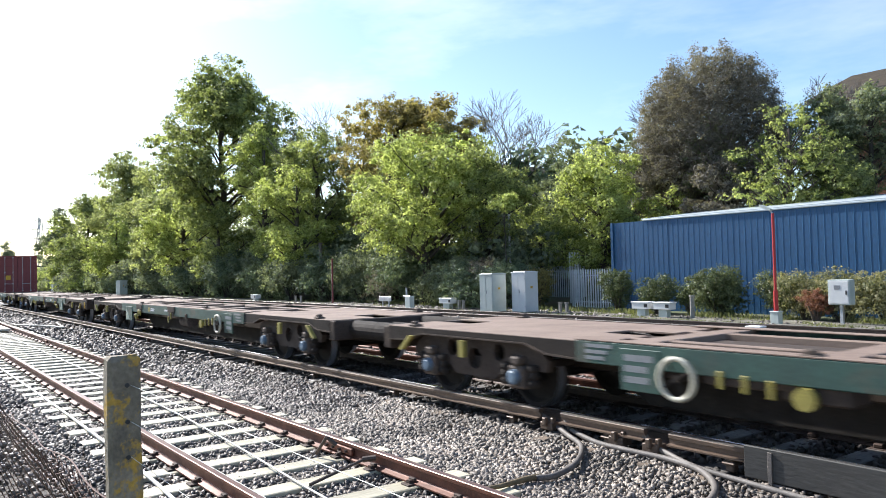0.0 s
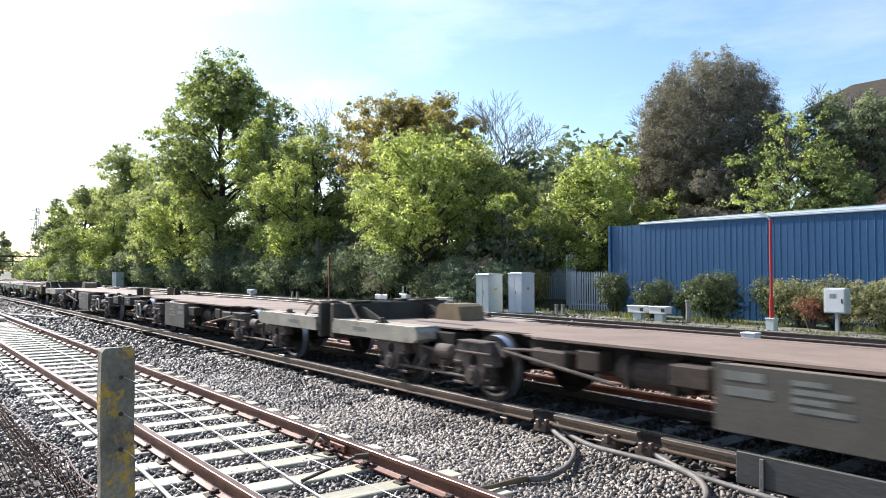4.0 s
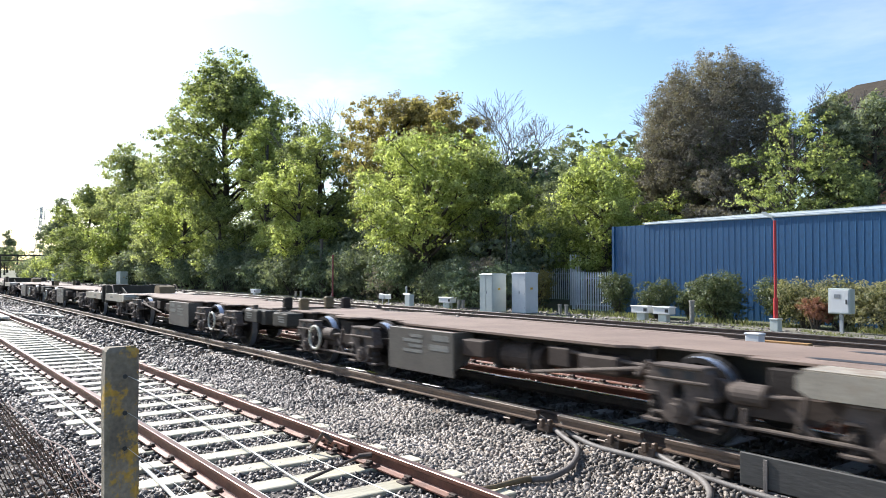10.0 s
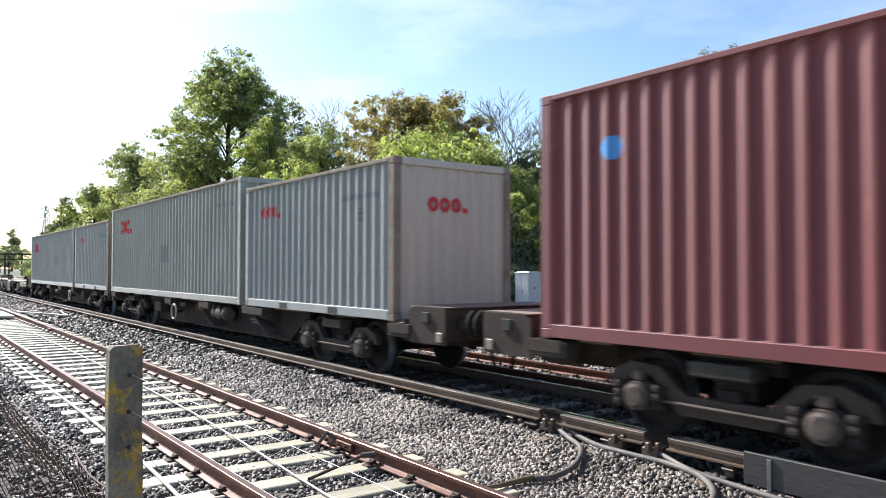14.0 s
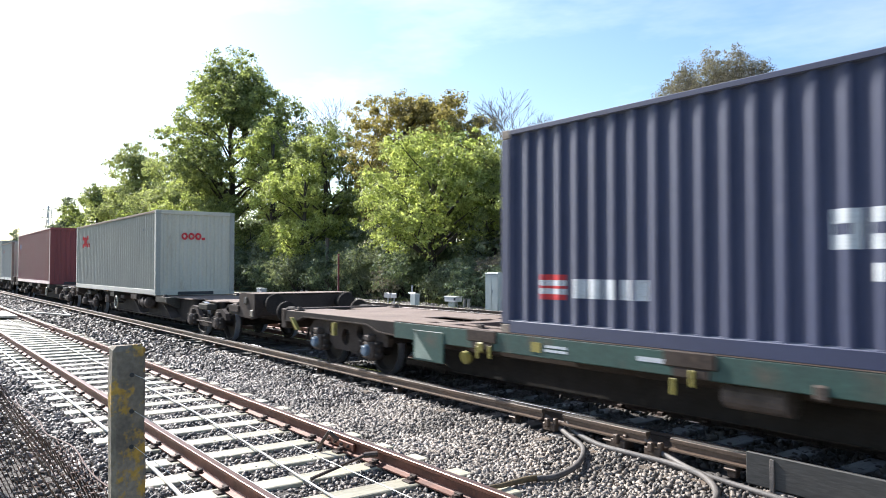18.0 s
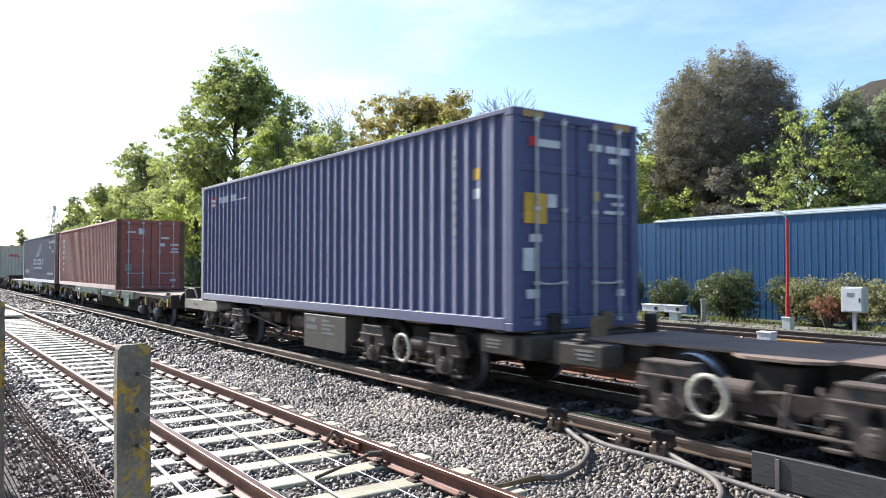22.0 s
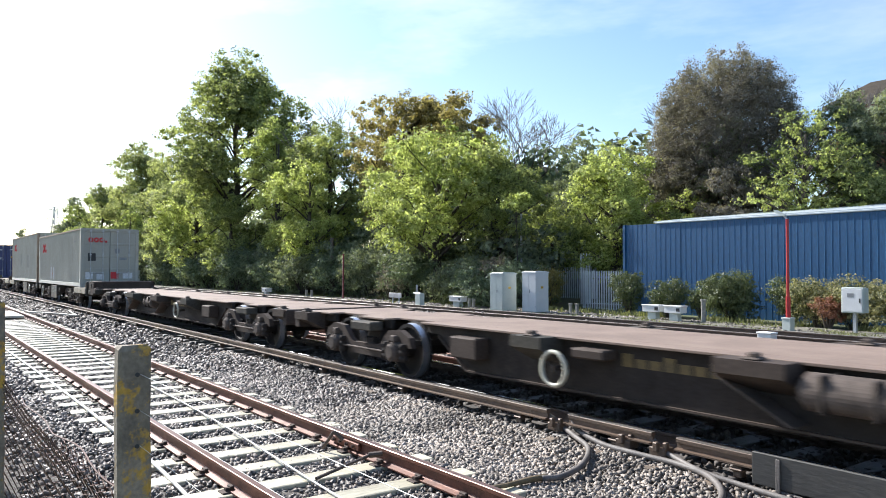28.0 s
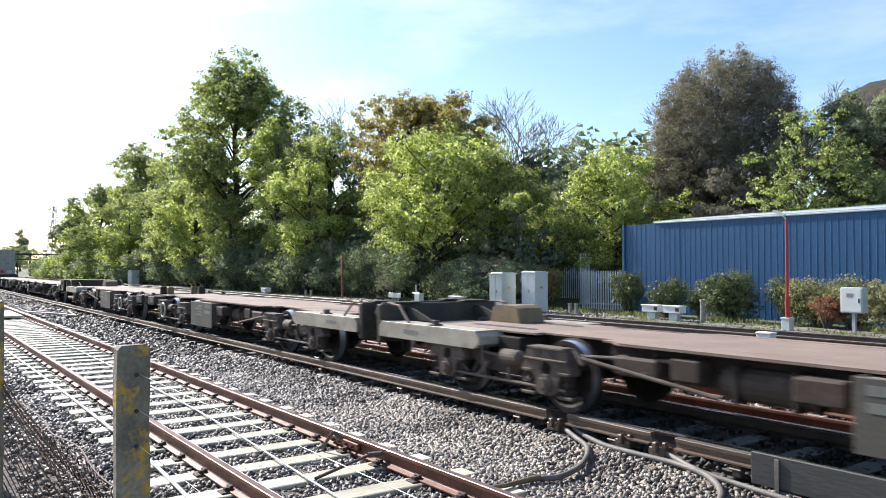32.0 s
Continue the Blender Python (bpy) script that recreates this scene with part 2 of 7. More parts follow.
# train
mat("deck_brown", (0.225, 0.160, 0.122), (0.17, 0.118, 0.09), scale=1.5, fine=30, rough=0.8, bump=0.25, stain=(0.25, 0.182, 0.142), stain_scale=1.2, stain_amount=0.5)
mat("frame_brown", (0.075, 0.056, 0.045), (0.052, 0.039, 0.032), scale=2, fine=30, rough=0.8, bump=0.25, stain=(0.12, 0.085, 0.064), stain_scale=2, stain_amount=0.5, spec=0.2)
mat("frame_green", (0.035, 0.085, 0.068), (0.03, 0.065, 0.055), scale=2, fine=30, rough=0.6, bump=0.15, stain=(0.09, 0.075, 0.055), stain_scale=1.6, stain_amount=0.65)
mat("frame_olive", (0.070, 0.062, 0.050), (0.048, 0.043, 0.036), scale=2, fine=30, rough=0.75, bump=0.2, stain=(0.11, 0.085, 0.06), stain_scale=1.6, stain_amount=0.6, spec=0.2)
mat("panel_grey", (0.092, 0.079, 0.063), (0.070, 0.060, 0.049), scale=2, fine=40, rough=0.65, bump=0.1, stain=(0.12, 0.1, 0.08), stain_scale=2, stain_amount=0.55)
mat("step_pale", (0.38, 0.335, 0.265), (0.27, 0.235, 0.185), scale=2, fine=40, rough=0.55, bump=0.1, stain=(0.20, 0.13, 0.08), stain_scale=2.5, stain_amount=0.6)
mat("bogie_dirt", (0.040, 0.032, 0.027), (0.028, 0.023, 0.020), scale=4, fine=30, rough=0.85, bump=0.4, stain=(0.07, 0.054, 0.042), stain_scale=3, stain_amount=0.5, spec=0.2)
mat("axlebox_dirt", (0.125, 0.098, 0.082), (0.085, 0.067, 0.056), scale=5, fine=30, rough=0.8, bump=0.4, stain=(0.15, 0.115, 0.09), stain_scale=4, stain_amount=0.5, spec=0.2)
mat("wheel_steel", (0.035, 0.029, 0.026), (0.026, 0.022, 0.02), scale=4, fine=40, rough=0.75, metal=0.1, spec=0.2)
mat("guard_grey", (0.056, 0.054, 0.050), (0.042, 0.040, 0.037), scale=3, fine=40, rough=0.6, stain=(0.12, 0.113, 0.1), stain_scale=3, stretch=(0.2, 1, 1))
mat("sleeper_end", (0.19, 0.14, 0.10), (0.12, 0.088, 0.062), scale=4, fine=40, rough=0.8)
mat("tread", (0.72, 0.74, 0.78), (0.62, 0.64, 0.68), scale=5, fine=60, rough=0.36, metal=0.9, bump=0.02)
mat("cap_blue", (0.15, 0.21, 0.28), (0.10, 0.15, 0.21), scale=5, fine=40, rough=0.5, stain=(0.09, 0.08, 0.07), stain_scale=6, stain_amount=0.4)
mat("stowage_tan", (0.19, 0.135, 0.065), (0.135, 0.098, 0.05), scale=4, fine=40, rough=0.7, stain=(0.13, 0.1, 0.06), stain_scale=3, stain_amount=0.5)
mat("faded_yellow", (0.19, 0.125, 0.04), (0.12, 0.085, 0.035), scale=5, fine=40, rough=0.7)
mat("handwheel_white", (0.56, 0.53, 0.42), (0.44, 0.41, 0.33), scale=8, fine=60, rough=0.5)
mat("mark_white", (0.62, 0.64, 0.66), (0.54, 0.56, 0.58), scale=5, fine=50, rough=0.6, bump=0)
mat("mark_red", (0.58, 0.03, 0.035), (0.5, 0.03, 0.035), scale=5, fine=50, rough=0.6, bump=0)
mat("mark_yellow", (0.6, 0.36, 0.03), (0.52, 0.32, 0.03), scale=5, fine=50, rough=0.6, bump=0)
mat("mark_grey", (0.24, 0.25, 0.26), (0.19, 0.2, 0.21), scale=5, fine=50, rough=0.6, bump=0)
# container ends only: the brighter light on them is put into this cream
mat("steel_end_lit", (0.56, 0.53, 0.43), (0.50, 0.47, 0.375), stain=(0.37, 0.30, 0.22), stain_amount=0.45, scale=0.9, fine=35, rough=0.62, bump=0.05, stain_scale=1.8, stretch=(1, 1, 0.4), grain=0.06)
mat("steel_patch", (0.30, 0.30, 0.27), (0.27, 0.27, 0.245), scale=2, fine=40, rough=0.6, bump=0.05)
mat("stencil_dull", (0.19, 0.185, 0.165), (0.14, 0.136, 0.12), scale=5, fine=50, rough=0.7, bump=0)
mat("mark_faint", (0.25, 0.262, 0.262), (0.22, 0.23, 0.232), scale=5, fine=50, rough=0.6, bump=0)
mat("triangle_pale", (0.30, 0.36, 0.30), (0.24, 0.29, 0.24), scale=5, fine=50, rough=0.6, bump=0)
mat("rust_dark", (0.15, 0.075, 0.048), (0.10, 0.052, 0.036), scale=4, fine=40, rough=0.85, bump=0.3, stain=(0.22, 0.11, 0.07), stain_scale=3, stain_amount=0.5)
mat("sticker_blue", (0.10, 0.34, 0.72), (0.08, 0.30, 0.66), scale=5, fine=40, rough=0.5, bump=0)
mat("mark_black", (0.025, 0.025, 0.028), (0.035, 0.035, 0.035), scale=5, fine=50, rough=0.6, bump=0)
STEEL = dict(scale=0.9, fine=35, rough=0.6, spec=0.5, bump=0.08, stain_scale=1.3, stretch=(1, 1, 0.45))
mat("steel_grey", (0.335, 0.342, 0.322), (0.295, 0.303, 0.288), stain=(0.24, 0.24, 0.215), stain_amount=0.45, chalk=0.20, **STEEL, grain=0.09)
mat("steel_pale", (0.362, 0.356, 0.308), (0.322, 0.316, 0.272), stain=(0.26, 0.25, 0.215), stain_amount=0.45, chalk=0.20, **STEEL, grain=0.09)
mat("steel_maroon", (0.22, 0.045, 0.045), (0.18, 0.04, 0.04), stain=(0.27, 0.085, 0.07), stain_amount=0.4, chalk=0.40, **STEEL, grain=0.09)
mat("steel_red", (0.30, 0.095, 0.07), (0.25, 0.08, 0.062), stain=(0.38, 0.16, 0.12), stain_amount=0.45, chalk=0.40, **STEEL, grain=0.09)
mat("steel_navy", (0.056, 0.064, 0.165), (0.048, 0.055, 0.142), stain=(0.13, 0.135, 0.20), stain_amount=0.4, chalk=0.40, **STEEL, grain=0.09)
mat("steel_ink", (0.026, 0.035, 0.092), (0.022, 0.029, 0.078), stain=(0.075, 0.082, 0.135), stain_amount=0.4, chalk=0.40, **STEEL, grain=0.09)
mat("rust_post", (0.29, 0.24, 0.19), (0.22, 0.16, 0.115), scale=4, fine=40, rough=0.8, bump=0.3, stain=(0.20, 0.105, 0.06), stain_scale=3, stain_amount=0.5)
leaf_mat("leaf_oak", (0.100, 0.124, 0.063), (0.399, 0.439, 0.207), 0.58)
# far crowns: distance haze is put into this lighter, greyer leaf colour
leaf_mat("leaf_haze", (0.150, 0.173, 0.098), (0.479, 0.510, 0.276), 0.58)
leaf_mat("leaf_lime", (0.150, 0.184, 0.057), (0.543, 0.592, 0.276), 0.58)
leaf_mat("leaf_mid", (0.110, 0.143, 0.063), (0.449, 0.490, 0.218), 0.58)
leaf_mat("leaf_olive", (0.131, 0.115, 0.060), (0.462, 0.390, 0.184), 0.55)
leaf_mat("leaf_brown", (0.116, 0.106, 0.098), (0.285, 0.258, 0.228), 0.35, 0.7)
leaf_mat("leaf_dark", (0.101, 0.121, 0.093), (0.291, 0.325, 0.219), 0.45, 0.65)
leaf_mat("leaf_ivy", (0.094, 0.123, 0.088), (0.257, 0.308, 0.200), 0.38, 0.5)
leaf_mat("leaf_hedge", (0.074, 0.092, 0.041), (0.525, 0.480, 0.287), 0.35)
leaf_mat("leaf_laurel", (0.036, 0.052, 0.025), (0.221, 0.250, 0.121), 0.25, 0.35)
leaf_mat("leaf_red", (0.210, 0.090, 0.063), (0.357, 0.190, 0.127), 0.3)
leaf_mat("grass_blade", (0.07, 0.085, 0.035), (0.24, 0.25, 0.12), 0.3)


# ---- building blocks ----
def to_mesh(bm, material, smooth=False):
    me = bpy.data.meshes.new("part")
    bm.to_mesh(me)
    bm.free()
    me.materials.append(MATS[material] if isinstance(material, str) else material)
    if smooth:
        me.polygons.foreach_set("use_smooth", [True] * len(me.polygons))
    return me


def part(name, bm, material, parent, label="", at=None, smooth=False):
    """Links a bmesh or a mesh as one part under a thing or a part."""
    me = bm if isinstance(bm, bpy.types.Mesh) else to_mesh(bm, material, smooth)
    ob = new(name, me)
    ob.parent = parent
    if at is not None:
        ob.matrix_basis = at
    if label:
        ob["label"] = label
    return ob


def thing(name, at, label, category, group="", kind=""):
    return tagged(place(new(name), at), label, category, group, kind)


def place(ob, at):
    ob.matrix_basis = at
    return ob


def solid(name, bm, material, at, label, category, group="", kind="", smooth=False):
    return tagged(place(new(name, to_mesh(bm, material, smooth)), at), label, category, group, kind)


def box(bm, x0, x1, y0, y1, z0, z1, bev=0.0):
    """A block with chamfered edges."""
    r = bmesh.ops.create_cube(bm, size=1)
    vs = r["verts"]
    for v in vs:
        v.co = ((x0 + x1) / 2 + v.co.x * (x1 - x0), (y0 + y1) / 2 + v.co.y * (y1 - y0), (z0 + z1) / 2 + v.co.z * (z1 - z0))
    if bev:
        es = list({e for v in vs for e in v.link_edges})
        bmesh.ops.bevel(bm, geom=es, offset=bev, segments=1, affect="EDGES")
    return bm


def blocks(*rows, bev=0.0):
    bm = bmesh.new()
    for r in rows:
        box(bm, *r, bev=bev)
    return bm


def drum(bm, a, b, r0, r1=None, sides=16, caps=True):
    """A round bar or drum between two points."""
    a, b = Vector(a), Vector(b)
    m = Matrix.Translation((a + b) / 2) @ (b - a).to_track_quat("Z", "Y").to_matrix().to_4x4()
    bmesh.ops.create_cone(bm, cap_ends=caps, segments=sides, radius1=r0, radius2=r0 if r1 is None else r1, depth=(b - a).length, matrix=m)
    return bm


def bars(*rows, sides=8):
    bm = bmesh.new()
    for a, b, r in rows:
        drum(bm, a, b, r, sides=sides)
    return bm


def ring(bm, c, r, t, axis="Y", n=28, k=8):
    """A torus round c."""
    rows = []
    for i in range(n):
        a = 2 * math.pi * i / n
        rows.append([])
        for j in range(k):
            b = 2 * math.pi * j / k
            p = Vector(((r + t * math.cos(b)) * math.cos(a), t * math.sin(b), (r + t * math.cos(b)) * math.sin(a)))
            if axis == "Z":
                p = Vector((p.x, p.z, p.y))
            rows[-1].append(bm.verts.new(Vector(c) + p))
    for i in range(n):
        for j in range(k):
            bm.faces.new((rows[i][j], rows[i][(j + 1) % k], rows[(i + 1) % n][(j + 1) % k], rows[(i + 1) % n][j]))
    return bm


def prism(bm, outline, y0, y1, holes=()):
    """An outline in x and z, given thickness from y0 to y1; holes are round: (x, z, r)."""
    def loop(pts, y):
        return [bm.verts.new((x, y, z)) for x, z in pts]
    rings = [outline] + [[(x + r * math.cos(i * math.pi / 6), z + r * math.sin(i * math.pi / 6)) for i in range(12)] for x, z, r in holes]
    both = []
    for pts in rings:
        a, b = loop(pts, y0), loop(pts, y1)
        n = len(pts)
        for i in range(n):
            bm.faces.new((a[i], a[(i + 1) % n], b[(i + 1) % n], b[i]))
        both.append((a, b))
    for side in (0, 1):
        es = []
        for pair in both:
            vs = pair[side]
            for i in range(len(vs)):
                es.append(bm.edges.get((vs[i], vs[(i + 1) % len(vs)])))
        bmesh.ops.triangle_fill(bm, use_beauty=True, use_dissolve=False, edges=es)
    bmesh.ops.recalc_face_normals(bm, faces=bm.faces[:])
    return bm


def tube(bm, pts, radii, sides=8):
    """A tapered tube along points."""
    rows = []
    for i, p in enumerate(pts):
        p = Vector(p)
        d = (Vector(pts[min(i + 1, len(pts) - 1)]) - Vector(pts[max(i - 1, 0)])).normalized()
        u = d.orthogonal().normalized() if i == 0 else (u - d * u.dot(d)).normalized()
        w = d.cross(u)
        r = radii[i] if hasattr(radii, "__len__") else radii
        rows.append([bm.verts.new(p + (u * math.cos(2 * math.pi * j / sides) + w * math.sin(2 * math.pi * j / sides)) * r) for j in range(sides)])
    for a, b in zip(rows, rows[1:]):
        for j in range(sides):
            bm.faces.new((a[j], a[(j + 1) % sides], b[(j + 1) % sides], b[j]))
    bm.faces.new(rows[0][::-1])
    bm.faces.new(rows[-1])
    return bm


def smooth_line(pts, n=8):
    """A flowing line through points."""
    out = []
    P = [Vector(p) for p in pts]
    P = [2 * P[0] - P[1]] + P + [2 * P[-1] - P[-2]]
    for i in range(1, len(P) - 2):
        for k in range(n):
            t = k / n
            a, b, c, d = P[i - 1:i + 3]
            out.append(0.5 * (2 * b + (c - a) * t + (2 * a - 5 * b + 4 * c - d) * t * t + (3 * b - a - 3 * c + d) * t ** 3))
    return out + [P[-2]]


def array_mesh(verts, faces, material, smooth=False):
    """A mesh from numpy arrays of vertices and of equal-sided faces."""
    me = bpy.data.meshes.new("part")
    k = faces.shape[1]
    me.vertices.add(len(verts))
    me.vertices.foreach_set("co", np.asarray(verts, np.float32).ravel())
    me.loops.add(faces.size)
    me.loops.foreach_set("vertex_index", faces.astype(np.int32).ravel())
    me.polygons.add(len(faces))
    me.polygons.foreach_set("loop_start", np.arange(0, faces.size, k, dtype=np.int32))
    if smooth:
        me.polygons.foreach_set("use_smooth", np.ones(len(faces), bool))
    me.update(calc_edges=True)
    me.materials.append(MATS[material])
    return me

# ---- the ground and the tracks ----
TRACK_Y = {"siding": 3.123, "main": 7.479, "loop": 10.7, "far": 19.55}


def rise(x, y):
    """Height of the ground: level by the line, a wooded bank behind."""
    t = min(1, max(0, (y - 27) / 20))
    far = min(1, max(0, (x + 260) / 120))
    return -0.30 + 4.6 * t * t * (3 - 2 * t) * far


def ground_sheet():
    xs = [-3000, -1500, -800, -500, -350] + [-260 + 6 * i for i in range(56)] + [110, 200, 500, 1200, 3000]
    ys = [-3000, -1000, -300, -100, -40, -15, -5, 0, 5, 10, 15, 20, 24, 26, 28, 30, 32, 34, 36, 39, 42, 45, 50, 60, 90, 200, 600, 1500, 3000]
    vs = np.array([(x, y, rise(x, y) + 0.05 * noise.noise((x * 0.2, y * 0.2, 0))) for x in xs for y in ys])
    n = len(ys)
    fs = np.array([(i * n + j, (i + 1) * n + j, (i + 1) * n + j + 1, i * n + j + 1) for i in range(len(xs) - 1) for j in range(n - 1)])
    tagged(new("ground", array_mesh(vs, fs, "earth", True)), "earth and rough grass rising to a wooded bank", "ground", kind="structure")


ground_sheet()

tagged(new("cess_path", array_mesh(np.array([(x, y, -0.265 + 0.03 * noise.noise((x * 0.7, y * 0.9, 4)) + (0.02 if 22.8 < y < 25.4 else -0.06)) for x in np.arange(-110, 12, 0.5) for y in np.arange(22.4, 25.9, 0.25)]),
                              np.array([(i * 14 + j, (i + 1) * 14 + j, (i + 1) * 14 + j + 1, i * 14 + j + 1) for i in range(243) for j in range(13)]), "cess_grit", True)),
       "gritty grey-brown walkway beside the far track", "path", kind="structure")


def bed_height(y):
    """Ballast level: flat under each track, a little lower between."""
    d = min(abs(y - c) for c in TRACK_Y.values())
    edge = min(1.0, max(0.0, (y - 0.5) / 0.6)) * min(1.0, max(0.0, (22.6 - y) / 0.9))
    return -0.32 + edge * (0.115 - 0.05 * min(1, max(0, (d - 1.35) / 0.7)))


def ballast_bed():
    xs = np.concatenate([np.arange(-320, -40, 4.0), np.arange(-40, 1, 0.4), np.arange(1, 60, 4.0)])
    ys = np.concatenate([np.arange(0.4, 12.4, 0.3), np.arange(12.4, 22.9, 0.6)])
    vs = np.array([(x, y, bed_height(y) + 0.018 * noise.noise((x * 1.7, y * 1.7, 3))) for x in xs for y in ys])
    n = len(ys)
    i, j = np.meshgrid(np.arange(len(xs) - 1), np.arange(n - 1), indexing="ij")
    a = (i * n + j).ravel()
    me = array_mesh(vs, np.stack([a, a + n, a + n + 1, a + 1], 1), "ballast_bed", True)
    me.materials.append(MATS["oily_bed"])
    mid = ys[j.ravel()] + 0.15
    me.polygons.foreach_set("material_index", ((mid > 6.3) & (mid < 8.75)).astype(np.int32))
    tagged(new("ballast_bed", me),
           "grey crushed-stone ballast bed under the tracks", "ballast", kind="structure")


ballast_bed()


def stone_shapes(n):
    bm = bmesh.new()
    bmesh.ops.create_cube(bm, size=1.25)
    bmesh.ops.triangulate(bm, faces=bm.faces[:])
    base = np.array([v.co[:] for v in bm.verts])
    tri = np.array([[v.index for v in f.verts] for f in bm.faces])
    bm.free()
    rng = np.random.default_rng(5)
    out = []
    for _ in range(n):
        k = base * rng.uniform(0.55, 1.25, (len(base), 3)) * np.array([1.15, rng.uniform(0.6, 0.95), rng.uniform(0.5, 0.9)])
        out.append(k)
    return out, tri


def scatter_stones(count, x0, x1, y0, y1, size, seed, falloff=1.0):
    """Loose stones over a stretch of the bed; more of them towards x1."""
    shapes, tri = stone_shapes(16)
    rng = np.random.default_rng(seed)
    x = x1 - (x1 - x0) * rng.random(count) ** falloff
    y = rng.uniform(y0, y1, count)
    z = np.array([bed_height(v) for v in y])
    s = size * rng.uniform(0.55, 1.25, count) * (1 + 0.04 * np.minimum(x1 - x, 20))
    inside = np.abs(y - TRACK_Y["siding"]) < 1.32     # between the siding's sleepers the stones lie low
    s = np.where(inside, np.minimum(s, 0.042), s)
    z = z - np.where(inside, 0.012, 0.0)
    q = rng.normal(size=(count, 4))
    q /= np.linalg.norm(q, axis=1)[:, None]
    w, a, b, c = q.T
    R = np.stack([1 - 2 * (b * b + c * c), 2 * (a * b - c * w), 2 * (a * c + b * w), 2 * (a * b + c * w), 1 - 2 * (a * a + c * c), 2 * (b * c - a * w),
                  2 * (a * c - b * w), 2 * (b * c + a * w), 1 - 2 * (a * a + b * b)], 1).reshape(-1, 3, 3)
    pick = rng.integers(0, len(shapes), count)
    S = np.array(shapes)[pick] * s[:, None, None]
    V = np.einsum("nij,nkj->nki", R, S) + np.stack([x, y, z + s * 0.42], 1)[:, None, :]
    F = tri[None] + (np.arange(count) * len(shapes[0]))[:, None, None]
    return V.reshape(-1, 3), F.reshape(-1, 3)


def ballast_stones():
    packs = [scatter_stones(15000, -13, -1.5, 1.2, 4.9, 0.031, 8, 1.3), scatter_stones(12000, -17, -1.5, 0.9, 6.2, 0.033, 1, 1.1), scatter_stones(7000, -14, -8.0, 3.7, 6.2, 0.033, 2),
             scatter_stones(7500, -45, -14, 1.0, 6.2, 0.05, 4, 1.3), scatter_stones(5000, -120, -44, 0.9, 6.2, 0.062, 14, 1.4),
             scatter_stones(5000, -16, -2.5, 8.7, 12.6, 0.042, 6), scatter_stones(3500, -30, -6, 12.5, 22.3, 0.055, 7), scatter_stones(3500, -45, -6, 22.2, 25.2, 0.06, 9)]
    off, vs, fs = 0, [], []
    for v, f in packs:
        vs.append(v)
        fs.append(f + off)
        off += len(v)
    tagged(new("ballast_stones", array_mesh(np.concatenate(vs), np.concatenate(fs), "ballast_stone")),
           "loose angular grey and brown ballast stones between the sleepers", "gravel", kind="stuff")
    # same stones near the cables; a paler colour stands in for stronger light
    v, f = scatter_stones(14000, -9.5, -1.6, 3.85, 6.2, 0.031, 22, 0.8)
    tagged(new("fresh_ballast", array_mesh(v, f, "lit_stone")), "ballast stones round the cables, coloured paler for the light on them", "gravel", kind="stuff")
    v, f = scatter_stones(6000, -16, 3, 6.2, 8.9, 0.036, 3)
    tagged(new("oily_stones", array_mesh(v, f, "oily_stone")), "oil-blackened ballast stones under the running track", "gravel", kind="stuff")


ballast_stones()

RAIL_OUTLINE = ((-0.036, 0.0), (-0.030, 0.004), (0.030, 0.004), (0.036, 0.0), (0.036, -0.03), (0.012, -0.045), (0.010, -0.115), (0.025, -0.13),
                (0.069, -0.145), (0.069, -0.158), (-0.069, -0.158), (-0.069, -0.145), (-0.025, -0.13), (-0.010, -0.115), (-0.012, -0.045), (-0.036, -0.03))


def rail_mesh(x0, x1, material, head, step=9.0):
    """A rail section drawn out along x, with its running surface in the second material."""
    bm = bmesh.new()
    n = max(1, round((x1 - x0) / step))
    rows = []
    for i in range(n + 1):
        x = x0 + (x1 - x0) * i / n
        rows.append([bm.verts.new((x, y, z)) for y, z in RAIL_OUTLINE])
    k = len(RAIL_OUTLINE)
    for a, b in zip(rows, rows[1:]):
        for j in range(k):
            f = bm.faces.new((a[j], b[j], b[(j + 1) % k], a[(j + 1) % k]))
            f.material_index = 1 if j in (0, 1, 2) else 0
    bm.faces.new(rows[0])
    bm.faces.new(rows[-1][::-1])
    bmesh.ops.recalc_face_normals(bm, faces=bm.faces[:])
    me = to_mesh(bm, material)
    me.materials.append(MATS[head])
    return me


def sleeper_mesh(material, length=2.6, width=0.25, top=-0.162):
    rng = random.Random(3)
    bm = bmesh.new()
    box(bm, -width / 2, width / 2, -length / 2, length / 2, top - 0.13, top, bev=0.012)
    for v in bm.verts:
        v.co.z += rng.uniform(-0.004, 0.004)
    return to_mesh(bm, material)


def chair_mesh():
    """A cast rail chair with its key."""
    bm = blocks((-0.065, 0.065, -0.14, 0.14, -0.165, -0.148), bev=0.006)
    for s in (-1, 1):
        prism(bm, [(-0.03, -0.15), (0.03, -0.15), (0.022, -0.12), (-0.022, -0.12)], s * 0.045, s * 0.1)
    box(bm, -0.045, 0.045, -0.065, -0.03, -0.135, -0.105, bev=0.006)
    return to_mesh(bm, "chair_iron")


def clip_mesh():
    """A base plate with two rail clips."""
    bm = blocks((-0.09, 0.09, -0.16, 0.16, -0.168, -0.152), bev=0.006)
    for s in (-1, 1):
        box(bm, -0.05, 0.05, s * 0.105 - 0.035, s * 0.105 + 0.035, -0.155, -0.105, bev=0.012)
    return to_mesh(bm, "chair_iron")


